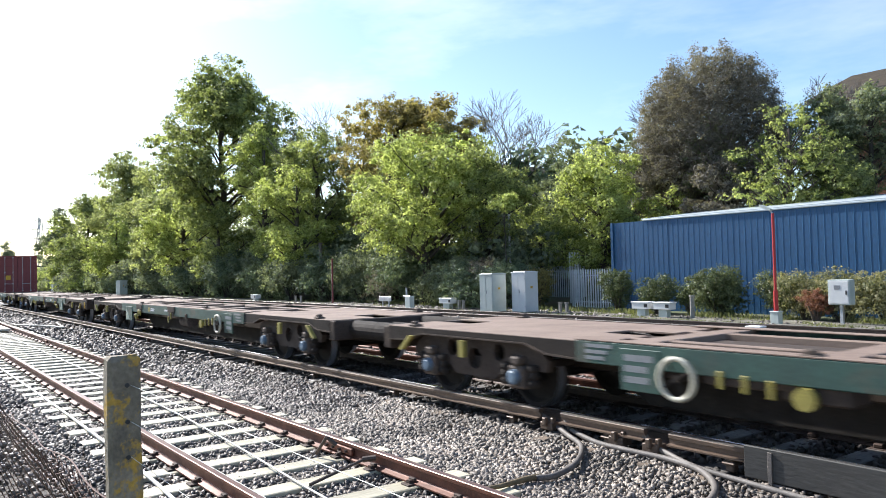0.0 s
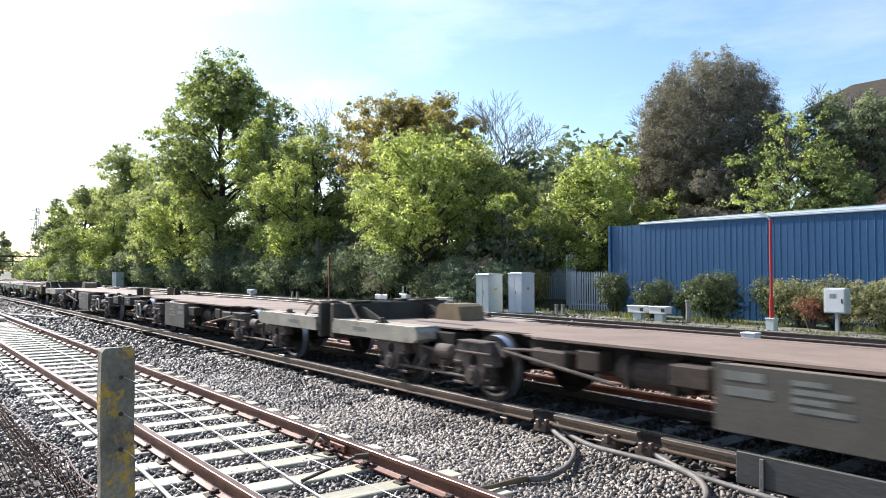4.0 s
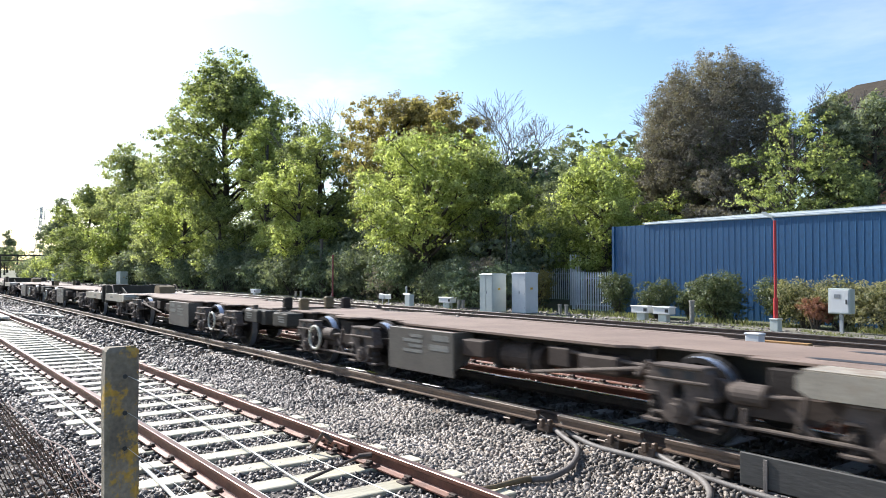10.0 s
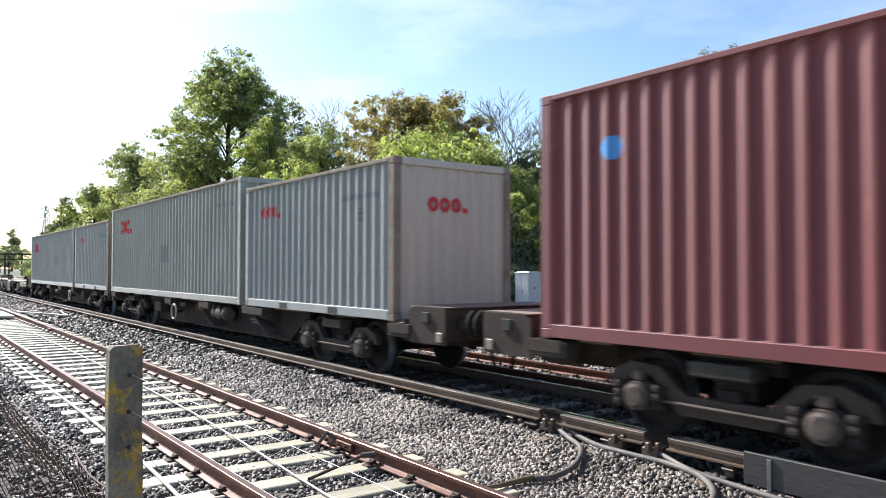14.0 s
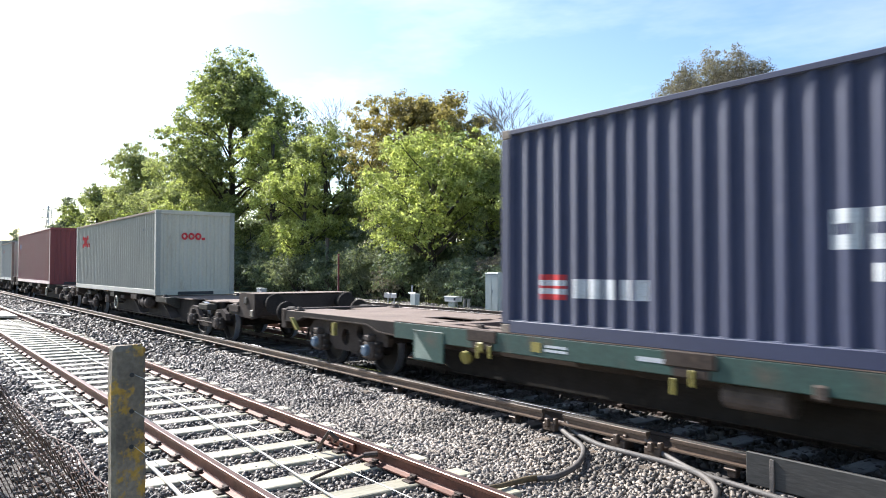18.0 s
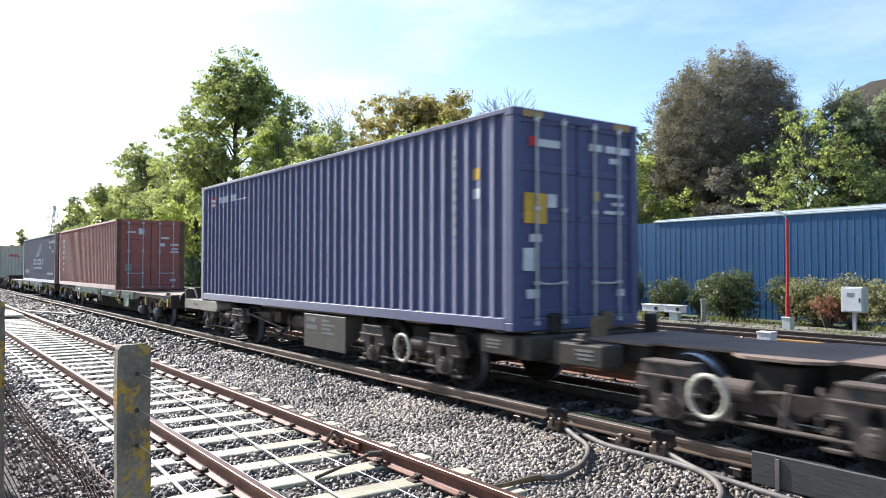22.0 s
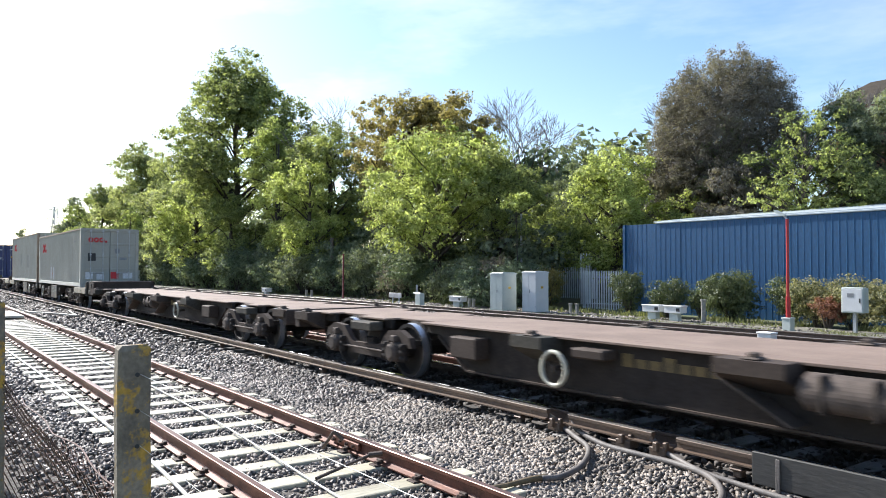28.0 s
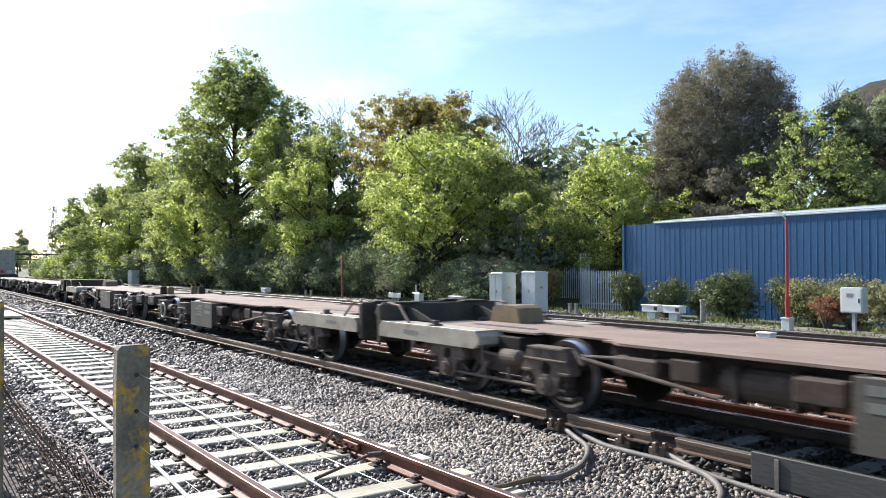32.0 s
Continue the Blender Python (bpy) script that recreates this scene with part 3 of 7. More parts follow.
def track(name, key, label, rail, head, sleeper, fixing, spacing, x_far, x_near=4.0, phase=0.0):
    y = TRACK_Y[key]
    t = thing(name, pose(0, y, 0), label, "railway track", kind="structure")
    for s in (-1, 1):
        part("rail", rail_mesh(-300, 50, rail, head), None, t, at=pose(0, s * 0.7525, 0))
    rng = random.Random(11)
    n = int((x_near - x_far) / spacing)
    for i in range(n):
        x = x_near - phase - i * spacing
        part("sleeper", sleeper, None, t, at=pose(x + rng.uniform(-0.02, 0.02), rng.uniform(-0.03, 0.03), rng.uniform(-0.004, 0.003), 0, 0, rng.uniform(-0.7, 0.7)))
        if fixing and x > -75:
            for s in (-1, 1):
                part("rail_chair", fixing, None, t, at=pose(x, s * 0.7525, 0))
    return t


PALE, DARK = sleeper_mesh("pale_sleeper"), sleeper_mesh("dark_sleeper")
CHAIR, CLIP = chair_mesh(), clip_mesh()
siding = track("siding_track", "siding", "rusty siding track on pale weathered sleepers in grey ballast", "rust_rail", "siding_head", PALE, CHAIR, 0.675, -90, phase=0.2)
main_track = track("main_track", "main", "main running track with worn bright rail heads on dark sleepers", "dull_rail", "bright_head", DARK, CLIP, 0.68, -90)
loop_track = track("loop_track", "loop", "disused track with rust-red rails beyond the train", "rust_rail", "rust_rail", PALE, CLIP, 0.7, -45)
far_track = track("far_track", "far", "far running track in dark ballast by the cabinets", "dull_rail", "rail_head", DARK, None, 0.75, -90)

# joint plates and bolts on the siding's far rail
for x in (-7.05, -25.3):
    jp = part("fishplate", blocks((x - 0.3, x + 0.3, -0.055, -0.02, -0.115, -0.045), bev=0.006), "rust_rail", siding, at=pose(0, 0.7525, 0))
    for i in range(4):
        part("bolt", bars(((x - 0.21 + 0.14 * i, -0.085, -0.08), (x - 0.21 + 0.14 * i, -0.05, -0.08), 0.016), sides=6), "chair_iron", jp)

# bond wires and rods on the siding
solid("bond_rod", bars(((-6.35, 3.72, -0.06), (-6.15, 3.05, -0.13), 0.016), ((-6.36, 3.72, -0.06), (-6.30, 3.84, -0.05), 0.03)), "dull_rail", pose(0, 0, 0),
      "grey steel rod fixed to the siding rail", "rod")
solid("bond_lug", bars(((-7.0, 3.78, -0.04), (-7.05, 3.70, 0.05), 0.022), ((-7.05, 3.70, 0.05), (-7.15, 3.62, -0.13), 0.018)), "dull_rail", pose(0, 0, 0),
      "bent grey bonding lug on the siding rail", "lug")
for nm, pts, r, lab in (("track_cable", [(-48, 3.3, -0.13), (-30, 3.38, -0.15), (-18, 3.33, -0.13), (-11.5, 3.27, -0.14), (-8.5, 3.13, -0.12), (-5.7, 2.98, -0.14), (-3.0, 2.9, -0.15)], 0.011, "thin pale cable laid along the middle of the siding"),
                        ("trackside_cable", [(-30, 1.9, -0.17), (-18.2, 2.0, -0.14), (-14, 2.06, -0.16), (-9.7, 2.03, -0.13), (-7, 2.0, -0.15), (-4, 1.8, -0.16)], 0.019, "thin pale cable on the ballast beside the siding")):
    solid(nm, tube(bmesh.new(), smooth_line(pts), r, 6), "white_wire", pose(0, 0, 0), lab, "cable", smooth=True)


bc = thing("board_crossing", pose(-34.2, 3.123, 0), "pale weathered boards of a foot crossing on the siding", "crossing")
for k in range(5):
    part("board", blocks((-2.0, 2.0, -0.61 + k * 0.245, -0.61 + k * 0.245 + 0.235, -0.10, -0.022), bev=0.008), "pale_board", bc)
part("ramp", prism(bmesh.new(), [(-2.0, -0.24), (2.0, -0.24), (2.0, -0.03), (-2.0, -0.03)], -2.1, -0.9), "pale_board", bc)
for pts in ([(-36.6, 4.4, -0.12), (-34.5, 5.05, -0.1), (-32.7, 5.65, -0.12)], [(-36.6, 6.0, -0.12), (-34.4, 5.75, -0.1), (-32.7, 5.65, -0.12)]):
    solid("point_rod", tube(bmesh.new(), smooth_line(pts), 0.035, 8), "pale_board", pose(0, 0, 0), "pale steel rod lying on the ballast beside the siding", "rod", "point rods", smooth=True)


CONDUCTOR_OUTLINE = ((-0.028, 0.071), (0.028, 0.071), (0.034, 0.064), (0.034, 0.030), (0.012, 0.022), (0.012, -0.026), (0.068, -0.034), (0.068, -0.05), (-0.068, -0.05), (-0.068, -0.034), (-0.012, -0.026), (-0.012, 0.022), (-0.034, 0.030), (-0.034, 0.064))


# conductor rail of the main track, with its insulators, cables and guard board
def conductor_rail(x0, x1, label):
    t = thing("conductor_rail", pose(0, 6.335, 0), label, "conductor rail", "conductor rails")
    bm = bmesh.new()
    ends = [[bm.verts.new((x, y, z)) for y, z in CONDUCTOR_OUTLINE] for x in (x0, x1)]
    k = len(CONDUCTOR_OUTLINE)
    for j in range(k):
        bm.faces.new((ends[0][j], ends[1][j], ends[1][(j + 1) % k], ends[0][(j + 1) % k]))
    bm.faces.new(ends[0])
    bm.faces.new(ends[1][::-1])
    bmesh.ops.recalc_face_normals(bm, faces=bm.faces[:])
    part("steel_rail", bm, "conductor_steel", t)
    part("contact_surface", blocks((x0, x1, -0.03, 0.03, 0.070, 0.0755)), "rail_head", t)
    x = x1 - 0.5
    pot = blocks((-0.045, 0.045, -0.045, 0.045, -0.175, -0.05), (-0.07, 0.07, -0.07, 0.07, -0.11, -0.08), bev=0.012)
    me = to_mesh(pot, "conductor_steel")
    while x > max(x0, -80):
        part("insulator", me, None, t, at=pose(x, 0, 0))
        x -= 2.72
    return t


conductor_rail(-280, -6.55, "brown steel conductor rail on insulators beside the running rail")
conductor_rail(-6.2, -5.0, "short length of conductor rail between two gaps")
cr = conductor_rail(-4.7, 40, "conductor rail with a grey guard board alongside")
gb = thing("guard_board", pose(0, 6.2, 0), "weathered grey timber guard board on steel brackets beside the conductor rail", "guard board")
part("board", blocks((-3.8, 14, -0.02, 0.02, -0.15, 0.135), bev=0.006), "guard_grey", gb)
for x in (-3.55, -1.9, 0.2):
    part("bracket", blocks((x - 0.02, x + 0.02, -0.035, -0.021, -0.19, 0.11), (x - 0.03, x + 0.03, -0.035, 0.12, -0.2, -0.185), bev=0.003), "cable_grey", gb)
for nm, pts, r in (("traction_cable", [(-6.62, 6.36, 0.0), (-6.45, 6.42, -0.1), (-6.0, 6.2, -0.13), (-5.55, 5.95, -0.15), (-5.15, 5.43, -0.16), (-4.98, 4.98, -0.16), (-5.0, 4.75, -0.15)], 0.029),
                   ("traction_cable", [(-6.16, 6.36, 0.0), (-6.08, 6.35, -0.1), (-5.6, 6.22, -0.15), (-5.1, 6.18, -0.15), (-4.6, 6.18, -0.15), (-4.15, 6.05, -0.15), (-3.75, 5.65, -0.16), (-3.5, 5.0, -0.17), (-3.2, 4.2, -0.18)], 0.031),
                   ("traction_cable", [(-5.05, 6.36, 0.0), (-4.95, 6.34, -0.08), (-4.7, 6.28, -0.12), (-4.35, 6.14, -0.14), (-4.0, 6.1, -0.16), (-3.0, 6.0, -0.17), (-1.0, 5.9, -0.18)], 0.028)):
    t = thing(nm, pose(0, 0, 0), "thick grey rubber traction cable bolted to the conductor rail", "cable", "traction cables")
    line = smooth_line(pts)
    part("cable", tube(bmesh.new(), line, r, 10), "cable_grey", t, smooth=True)
    a, b = Vector(pts[0]), Vector(pts[1])
    part("terminal", tube(bmesh.new(), [a, a + (b - a) * 0.5, b], [r * 1.25, r * 1.45, r * 1.3], 10), "old_wood", t, smooth=True)
solid("cable_sleeve", tube(bmesh.new(), [(-5.02, 4.82, -0.15), (-5.02, 4.62, -0.14), (-4.98, 4.3, -0.13), (-4.95, 3.95, -0.1)], [0.03, 0.03, 0.022, 0.016], 8), "stowage_tan", pose(0, 0, 0),
      "yellow-tan sleeve on a cable end near the siding rail", "cable sleeve", smooth=True)
# rail joint hardware by the cables
for x in (-6.4, -5.35, -4.9):
    solid("rail_clamp", blocks((x - 0.1, x + 0.1, 6.26, 6.42, -0.15, -0.06), (x - 0.03, x + 0.03, 6.22, 6.28, -0.1, 0.0), (x + 0.05, x + 0.1, 6.28, 6.34, -0.08, 0.0), bev=0.01), "conductor_steel",
          pose(0, 0, 0), "grimy iron clamp at a gap in the conductor rail", "clamp", "rail clamps")
# loose things on the ballast
tagged(place(new("spare_rail", rail_mesh(-40, 12, "rust_rail", "rust_rail")), pose(0, 9.1, -0.045)), "long rust-red spare rail lying between the tracks", "rail")
solid("ballast_box", blocks((-10.58, -10.2, 17.5, 17.78, -0.28, 0.17), (-10.60, -10.18, 17.48, 17.80, 0.13, 0.18), bev=0.015), "white_cabinet", pose(0, 0, 0), "small white box on the ballast by the far track", "box")
solid("yellow_plank", blocks((-10.5, -9.2, 18.0, 18.2, -0.25, -0.03), bev=0.01), "plank_ochre", pose(0, 0, 0), "faded yellow plank lying along the far track", "plank")
re_ = random.Random(31)
for i in range(10, 34):
    solid("sleeper_end", blocks((-0.11, 0.11, -0.08, 0.08, -0.08, 0.0), bev=0.014), "sleeper_end", pose(4.0 - i * 0.68 + re_.uniform(-0.05, 0.05), 6.04 + re_.uniform(-0.03, 0.03), -0.180 + re_.uniform(-0.012, 0.012), re_.uniform(-3, 3), re_.uniform(-3, 3), re_.uniform(-5, 5)),
          "brown weathered timber sleeper end in the ballast shoulder", "sleeper end", "sleeper ends")


# ---- boundary fence of concrete posts and chain link ----
def fence():
    f = thing("boundary_fence", pose(0, 0.6, 0), "rusty chain-link fence on weathered concrete posts", "fence")
    for x in (-9.5, -6.12, -2.53, 1.0):
        bm = blocks((-0.04, 0.04, -0.05, 0.05, -0.45, 1.527), bev=0.012)
        rng = random.Random(int(x * 10))
        bmesh.ops.subdivide_edges(bm, edges=[e for e in bm.edges if abs(e.verts[0].co.z - e.verts[1].co.z) > 1], cuts=14)
        for v in bm.verts:
            v.co += Vector((rng.uniform(-0.003, 0.003), rng.uniform(-0.003, 0.003), rng.uniform(-0.012, 0.004) if v.co.z > 1.4 else 0))
        p = part("post", bm, "lichen_post", f, at=pose(x, -0.05 if x < -3 else 0.012, 0, 0.4, 0, 0))
        for hz in (1.43, 1.315, 1.204):
            # black disc on the post face paints the dark inside of a wire hole
            part("wire_hole", bars(((0.035, 0.005, hz), (0.0425, 0.005, hz), 0.0075)), "mark_black", p, "black disc for the shade in a wire hole")

    part("strand", bars(*[((-2.50, 0.017, hz), (1.0, 0.0, hz + 0.01), 0.0008) for hz in (1.43, 1.315, 1.204)], sides=5), "white_wire", f, "thin plain wire through the posts")

    def top(x):
        return 0.955 + 0.06 * min(1, max(0, (x + 4.6) / 1.6)) + 0.008 * math.sin(x * 5)
    # woven wires: each one zigzags from bottom to top; the upper edge is folded over
    pitch, up = 0.11, 0.03
    verts, faces = [], []
    for fold in (0, 1):
        x = -9.4 + 0.05 * fold
        while x < -2.49:
            z, k = -0.3, 0
            if fold:
                while z < top(x) - 0.13:
                    z, k = z + up, k + 1
            line = []
            while z < top(x):
                line.append((x + (pitch / 2 + 0.002 if k % 2 else -pitch / 2 - 0.002) + 0.006 * math.sin(x * 9 + z * 4), (0.005 if k % 2 else -0.005) + 0.02 * math.sin(z * 3 + x) - 0.02 * fold, z))
                z += up
                k += 1
            line.append((x, 0.02 * math.sin(z * 3 + x) - 0.02 * fold, top(x) + 0.01))
            for i, (px, py, pz) in enumerate(line):
                b = len(verts)
                for dx, dy in ((0.0034, 0), (-0.0017, 0.003), (-0.0017, -0.003)):
                    verts.append((px + dx, py + dy, pz + dx))
                if i:
                    for j in range(3):
                        faces.append((b - 3 + j, b - 3 + (j + 1) % 3, b + (j + 1) % 3, b + j))
            x += pitch
    part("chain_link", array_mesh(np.array(verts), np.array(faces), "fence_wire"), None, f, "rust-brown woven wire")
    pts = [(-9.5 + i * 0.2, 0.012 * math.sin(i * 1.3), top(-9.5 + i * 0.2) + 0.01) for i in range(36)]
    part("top_wire", tube(bmesh.new(), smooth_line(pts, 3), 0.0032, 6), "fence_wire", f, "sagging strand of wire")


fence()

# ---- things along the far side of the line ----
def cabinet(x, y, w, d, h, material, label):
    c = thing("equipment_cabinet", pose(x, y, -0.3, 0, 0, 4), label, "cabinet", "lineside cabinets")
    part("plinth", blocks((-w / 2 - 0.04, w / 2 + 0.04, -d / 2 - 0.04, d / 2 + 0.04, 0, 0.1), bev=0.01), "concrete", c)
    part("body", blocks((-w / 2, w / 2, -d / 2, d / 2, 0.1, h), bev=0.012), material, c)
    part("lid", blocks((-w / 2 - 0.03, w / 2 + 0.03, -d / 2 - 0.03, d / 2 + 0.03, h, h + 0.05), (-w / 2 + 0.05, w / 2 - 0.05, -d / 2 + 0.05, d / 2 - 0.05, h + 0.05, h + 0.08), bev=0.015), material, c)
    for s in (-1, 1):
        dr = part("door", blocks((s * w / 4 - w / 4 + 0.02, s * w / 4 + w / 4 - 0.02, -d / 2 - 0.014, -d / 2 - 0.002, 0.16, h - 0.05), bev=0.005), material, c)
        for z in (0.3, h * 0.5, h - 0.3):
            part("hinge", blocks((s * (w / 2 - 0.03) - 0.012, s * (w / 2 - 0.03) + 0.012, -d / 2 - 0.024, -d / 2 - 0.012, z, z + 0.08)), "galvanised", dr)
    part("handle", blocks((0.04, 0.075, -d / 2 - 0.04, -d / 2 - 0.014, h * 0.52, h * 0.52 + 0.14), bev=0.005), "mark_grey", c)
    part("notice", blocks((w / 2 + 0.002, w / 2 + 0.006, -0.1, 0.06, h * 0.62, h * 0.62 + 0.1)), "mark_yellow", c)
    return c


cabinet(-26.7, 22.9, 0.86, 0.9, 1.82, "grey_cabinet", "tall pale grey-green steel cabinet on the far cess")
cabinet(-25.25, 23.6, 0.86, 0.85, 1.88, "white_cabinet", "tall white steel cabinet with double doors on the far cess")
cabinet(-98.0, 23.4, 1.5, 0.9, 1.75, "grey_cabinet", "grey steel cabinet far along the line")
cabinet(-144.0, 23.4, 1.4, 0.9, 1.55, "white_cabinet", "small pale cabinet far along the line")


def junction_box(x, y, w, label):
    c = thing("junction_box", pose(x, y, -0.3), label, "junction box", "junction boxes")
    part("housing", blocks((-w / 2, w / 2, -0.2, 0.2, 0.36, 0.62), bev=0.012), "white_cabinet", c)
    part("cover", blocks((-w / 2 - 0.03, w / 2 + 0.03, -0.23, 0.23, 0.6, 0.645), bev=0.012), "white_cabinet", c)
    part("pedestal", blocks((-w / 4, w / 4, -0.13, 0.13, 0, 0.36), bev=0.012), "grey_cabinet", c)
    # solid black plate; the opening's dark inside is only its colour
    part("vent", blocks((w / 2 - 0.2, w / 2 - 0.04, -0.207, -0.2, 0.43, 0.56)), "mark_black", c, "black square plate for the dark of an opening")
    return c


junction_box(-19.05, 24.2, 0.8, "low white junction box on a pedestal")
junction_box(-18.02, 24.2, 0.76, "low white junction box on a pedestal")
junction_box(-30.9, 23.4, 1.0, "low white junction box on a pedestal")
junction_box(-51.8, 21.6, 0.9, "low white junction box far along the cess")
for x, y, h in ((-29.95, 23.4, 0.55), (-29.6, 23.4, 0.55), (-24.0, 24.6, 0.5), (-23.6, 24.6, 0.5), (-47.0, 22.5, 0.6), (-46.2, 22.5, 0.6)):
    solid("marker_stub", blocks((-0.06, 0.06, -0.06, 0.06, 0, h), (-0.075, 0.075, -0.075, 0.075, h - 0.05, h), bev=0.008), "concrete", pose(x, y, -0.3), "short pale marker stub in the cess", "marker", "marker stubs")
sp = thing("sign_stand", pose(-35.1, 22.2, -0.3), "two small pale plates on thin posts", "sign")
for x in (-0.32, 0.32):
    part("plate", blocks((x - 0.3, x + 0.3, -0.02, 0.02, 0.45, 0.72), bev=0.006), "galvanised", sp)
    part("post", blocks((x - 0.03, x + 0.03, 0.02, 0.07, 0, 0.7)), "galvanised", sp)
ss = thing("signal_stand", pose(-33.1, 22.3, -0.3), "slim grey post with a box at its foot", "signal post")
part("post", bars(((0, 0, 0), (0, 0, 1.2), 0.05)), "galvanised", ss)
part("equipment_box", blocks((0.05, 0.5, -0.15, 0.15, 0.1, 0.75), bev=0.01), "grey_cabinet", ss)
part("arm", blocks((-0.3, 0.35, -0.04, 0.04, 0.7, 0.8), bev=0.008), "galvanised", ss)

lp = thing("red_lamp_post", pose(-13.15, 23.6, -0.3), "slim bright red lamp post with a grey lantern", "lamp post")
part("base_box", blocks((-0.14, 0.14, -0.14, 0.14, 0, 0.44), (-0.16, 0.16, -0.16, 0.16, 0.42, 0.47), bev=0.012), "grey_cabinet", lp)
part("lower_pole", bars(((0, 0, 0.46), (0, 0, 1.15), 0.075), sides=14), "red_paint", lp)
part("upper_pole", bars(((0, 0, 1.15), (0, 0, 3.72), 0.047), sides=14), "red_paint", lp)
part("bracket", bars(((0, 0, 3.70), (-0.12, 0, 3.84), 0.03)), "galvanised", lp)
part("lantern", prism(bmesh.new(), [(-0.06, 3.80), (-0.03, 3.86), (-0.36, 4.03), (-0.43, 4.02), (-0.40, 3.95)], -0.07, 0.07), "grey_cabinet", lp)

pc = thing("pole_cabinet", pose(-11.4, 24.4, -0.3), "white meter cabinet raised on a thin post", "cabinet")
part("post", blocks((-0.05, 0.05, -0.05, 0.05, 0, 0.8)), "galvanised", pc)
part("housing", blocks((-0.34, 0.34, -0.18, 0.18, 0.68, 1.48), bev=0.015), "grey_cabinet", pc)
part("door", blocks((-0.30, 0.30, -0.195, -0.182, 0.72, 1.44), bev=0.006), "white_cabinet", pc)
part("notice", blocks((-0.14, 0.06, -0.201, -0.196, 1.17, 1.3)), "mark_grey", pc)
part("latch", blocks((0.22, 0.26, -0.215, -0.196, 1.0, 1.14)), "mark_black", pc)


def palisade(x, y, n, h, label, turn=0.0, pitch=0.155):
    g = thing("palisade_fence", pose(x, y, -0.3, 0, 0, turn), label, "palisade fence", "palisade")
    bm = bmesh.new()
    prism(bm, [(-0.034, 0.05), (0.034, 0.05), (0.034, h - 0.06), (0, h), (-0.034, h - 0.06)], -0.012, 0.012)
    me = to_mesh(bm, "gate_paint")
    for i in range(n):
        part("pale", me, None, g, at=pose(i * pitch, 0, 0))
    for z in (0.3, h - 0.35):
        part("rail", blocks((-0.05, (n - 1) * pitch + 0.05, 0.013, 0.06, z, z + 0.05)), "galvanised", g)
    for i in (0, n - 1):
        part("post", blocks((i * pitch - 0.05, i * pitch + 0.05, 0.062, 0.16, -0.1, h - 0.05)), "galvanised", g)
    return g


palisade(-26.6, 28.2, 17, 1.98, "galvanised steel palisade gate beside the blue building")
palisade(-33.2, 30.6, 34, 2.2, "galvanised palisade fence half hidden in shrubs")
palisade(-27.7, 29.2, 4, 2.9, "taller galvanised palisade panel beside the gate", 20)
for nm, x, y, h, r, m, lab in (("lamp_column", -32.2, 29, 5.2, 0.06, "galvanised", "plain grey lamp column among the shrubs"), ("timber_pole", -49.6, 25.8, 4.3, 0.13, "old_wood", "old timber pole in front of the trees"),
                               ("red_pole", -44.5, 24.0, 3.0, 0.06, "steel_maroon", "dark red painted pole at the edge of the trees"), ("timber_stake", -31.2, 30.5, 3.5, 0.09, "bark", "dark timber stake in the undergrowth"),
                               ("bollard", -17.05, 24.6, 0.85, 0.09, "concrete", "short concrete bollard among weeds")):
    t = thing(nm, pose(x, y, -0.3), lab, "pole")
    part("shaft", bars(((0, 0, 0), (0, 0, h), r), sides=10), m, t)
    part("cap", bars(((0, 0, h - 0.02), (0, 0, h + 0.06), r * 1.3), sides=10), m, t)


# ---- blue warehouse ----
def warehouse():
    w = thing("warehouse", pose(-23.8, 28.0, -0.3), "long blue ribbed-metal warehouse with a pale roof edge", "warehouse")
    L, H, D = 46.0, 4.13, 14.0
    part("wall", blocks((0.05, L, 0.06, 0.2, 0, H), (0.05, 0.2, 0.2, D, 0, H), (L - 0.2, L, 0.2, D, 0, H), (0.2, L - 0.2, D - 0.2, D, 0, H)), "blue_cladding", w)
    # ribbed sheets along the front
    bm = bmesh.new()
    prof = ((0.0, 0.045), (0.237, 0.045), (0.244, 0.036), (0.256, 0.036), (0.268, 0.045))
    lo, hi = [], []
    n = 3
    for k in range(n):
        for x, y in prof[:-1]:
            lo.append(bm.verts.new((k * 0.268 + x, y, 0.0)))
            hi.append(bm.verts.new((k * 0.268 + x, y, H + 0.02)))
    lo.append(bm.verts.new((n * 0.268 - 0.002, 0.045, 0.0)))
    hi.append(bm.verts.new((n * 0.268 - 0.002, 0.045, H + 0.02)))
    for i in range(len(lo) - 1):
        bm.faces.new((lo[i], lo[i + 1], hi[i + 1], hi[i]))
    # rib tops take a lighter blue: their highlight lines are put into the colour
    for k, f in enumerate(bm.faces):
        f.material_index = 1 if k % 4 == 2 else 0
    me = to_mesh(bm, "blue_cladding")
    me.materials.append(MATS["blue_crest_lit"])
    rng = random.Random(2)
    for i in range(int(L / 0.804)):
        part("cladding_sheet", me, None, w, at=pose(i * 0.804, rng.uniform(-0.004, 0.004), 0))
    part("gutter", blocks((1.9, L, -0.015, 0.05, H + 0.01, H + 0.09), bev=0.02), "roof_edge", w)
    part("roof", prism(bmesh.new(), [(0.0, 0.0), (D / 2, 0.72), (D + 0.05, 0.0), (D + 0.05, -0.06), (0.0, -0.06)], -L, -1.8), "roof_edge", w, at=pose(0, 0.0, H + 0.12, 0, 0, 90))
    part("corner_flashing", blocks((-0.02, 0.12, -0.02, 0.12, 0, H + 0.03)), "blue_cladding", w)


warehouse()


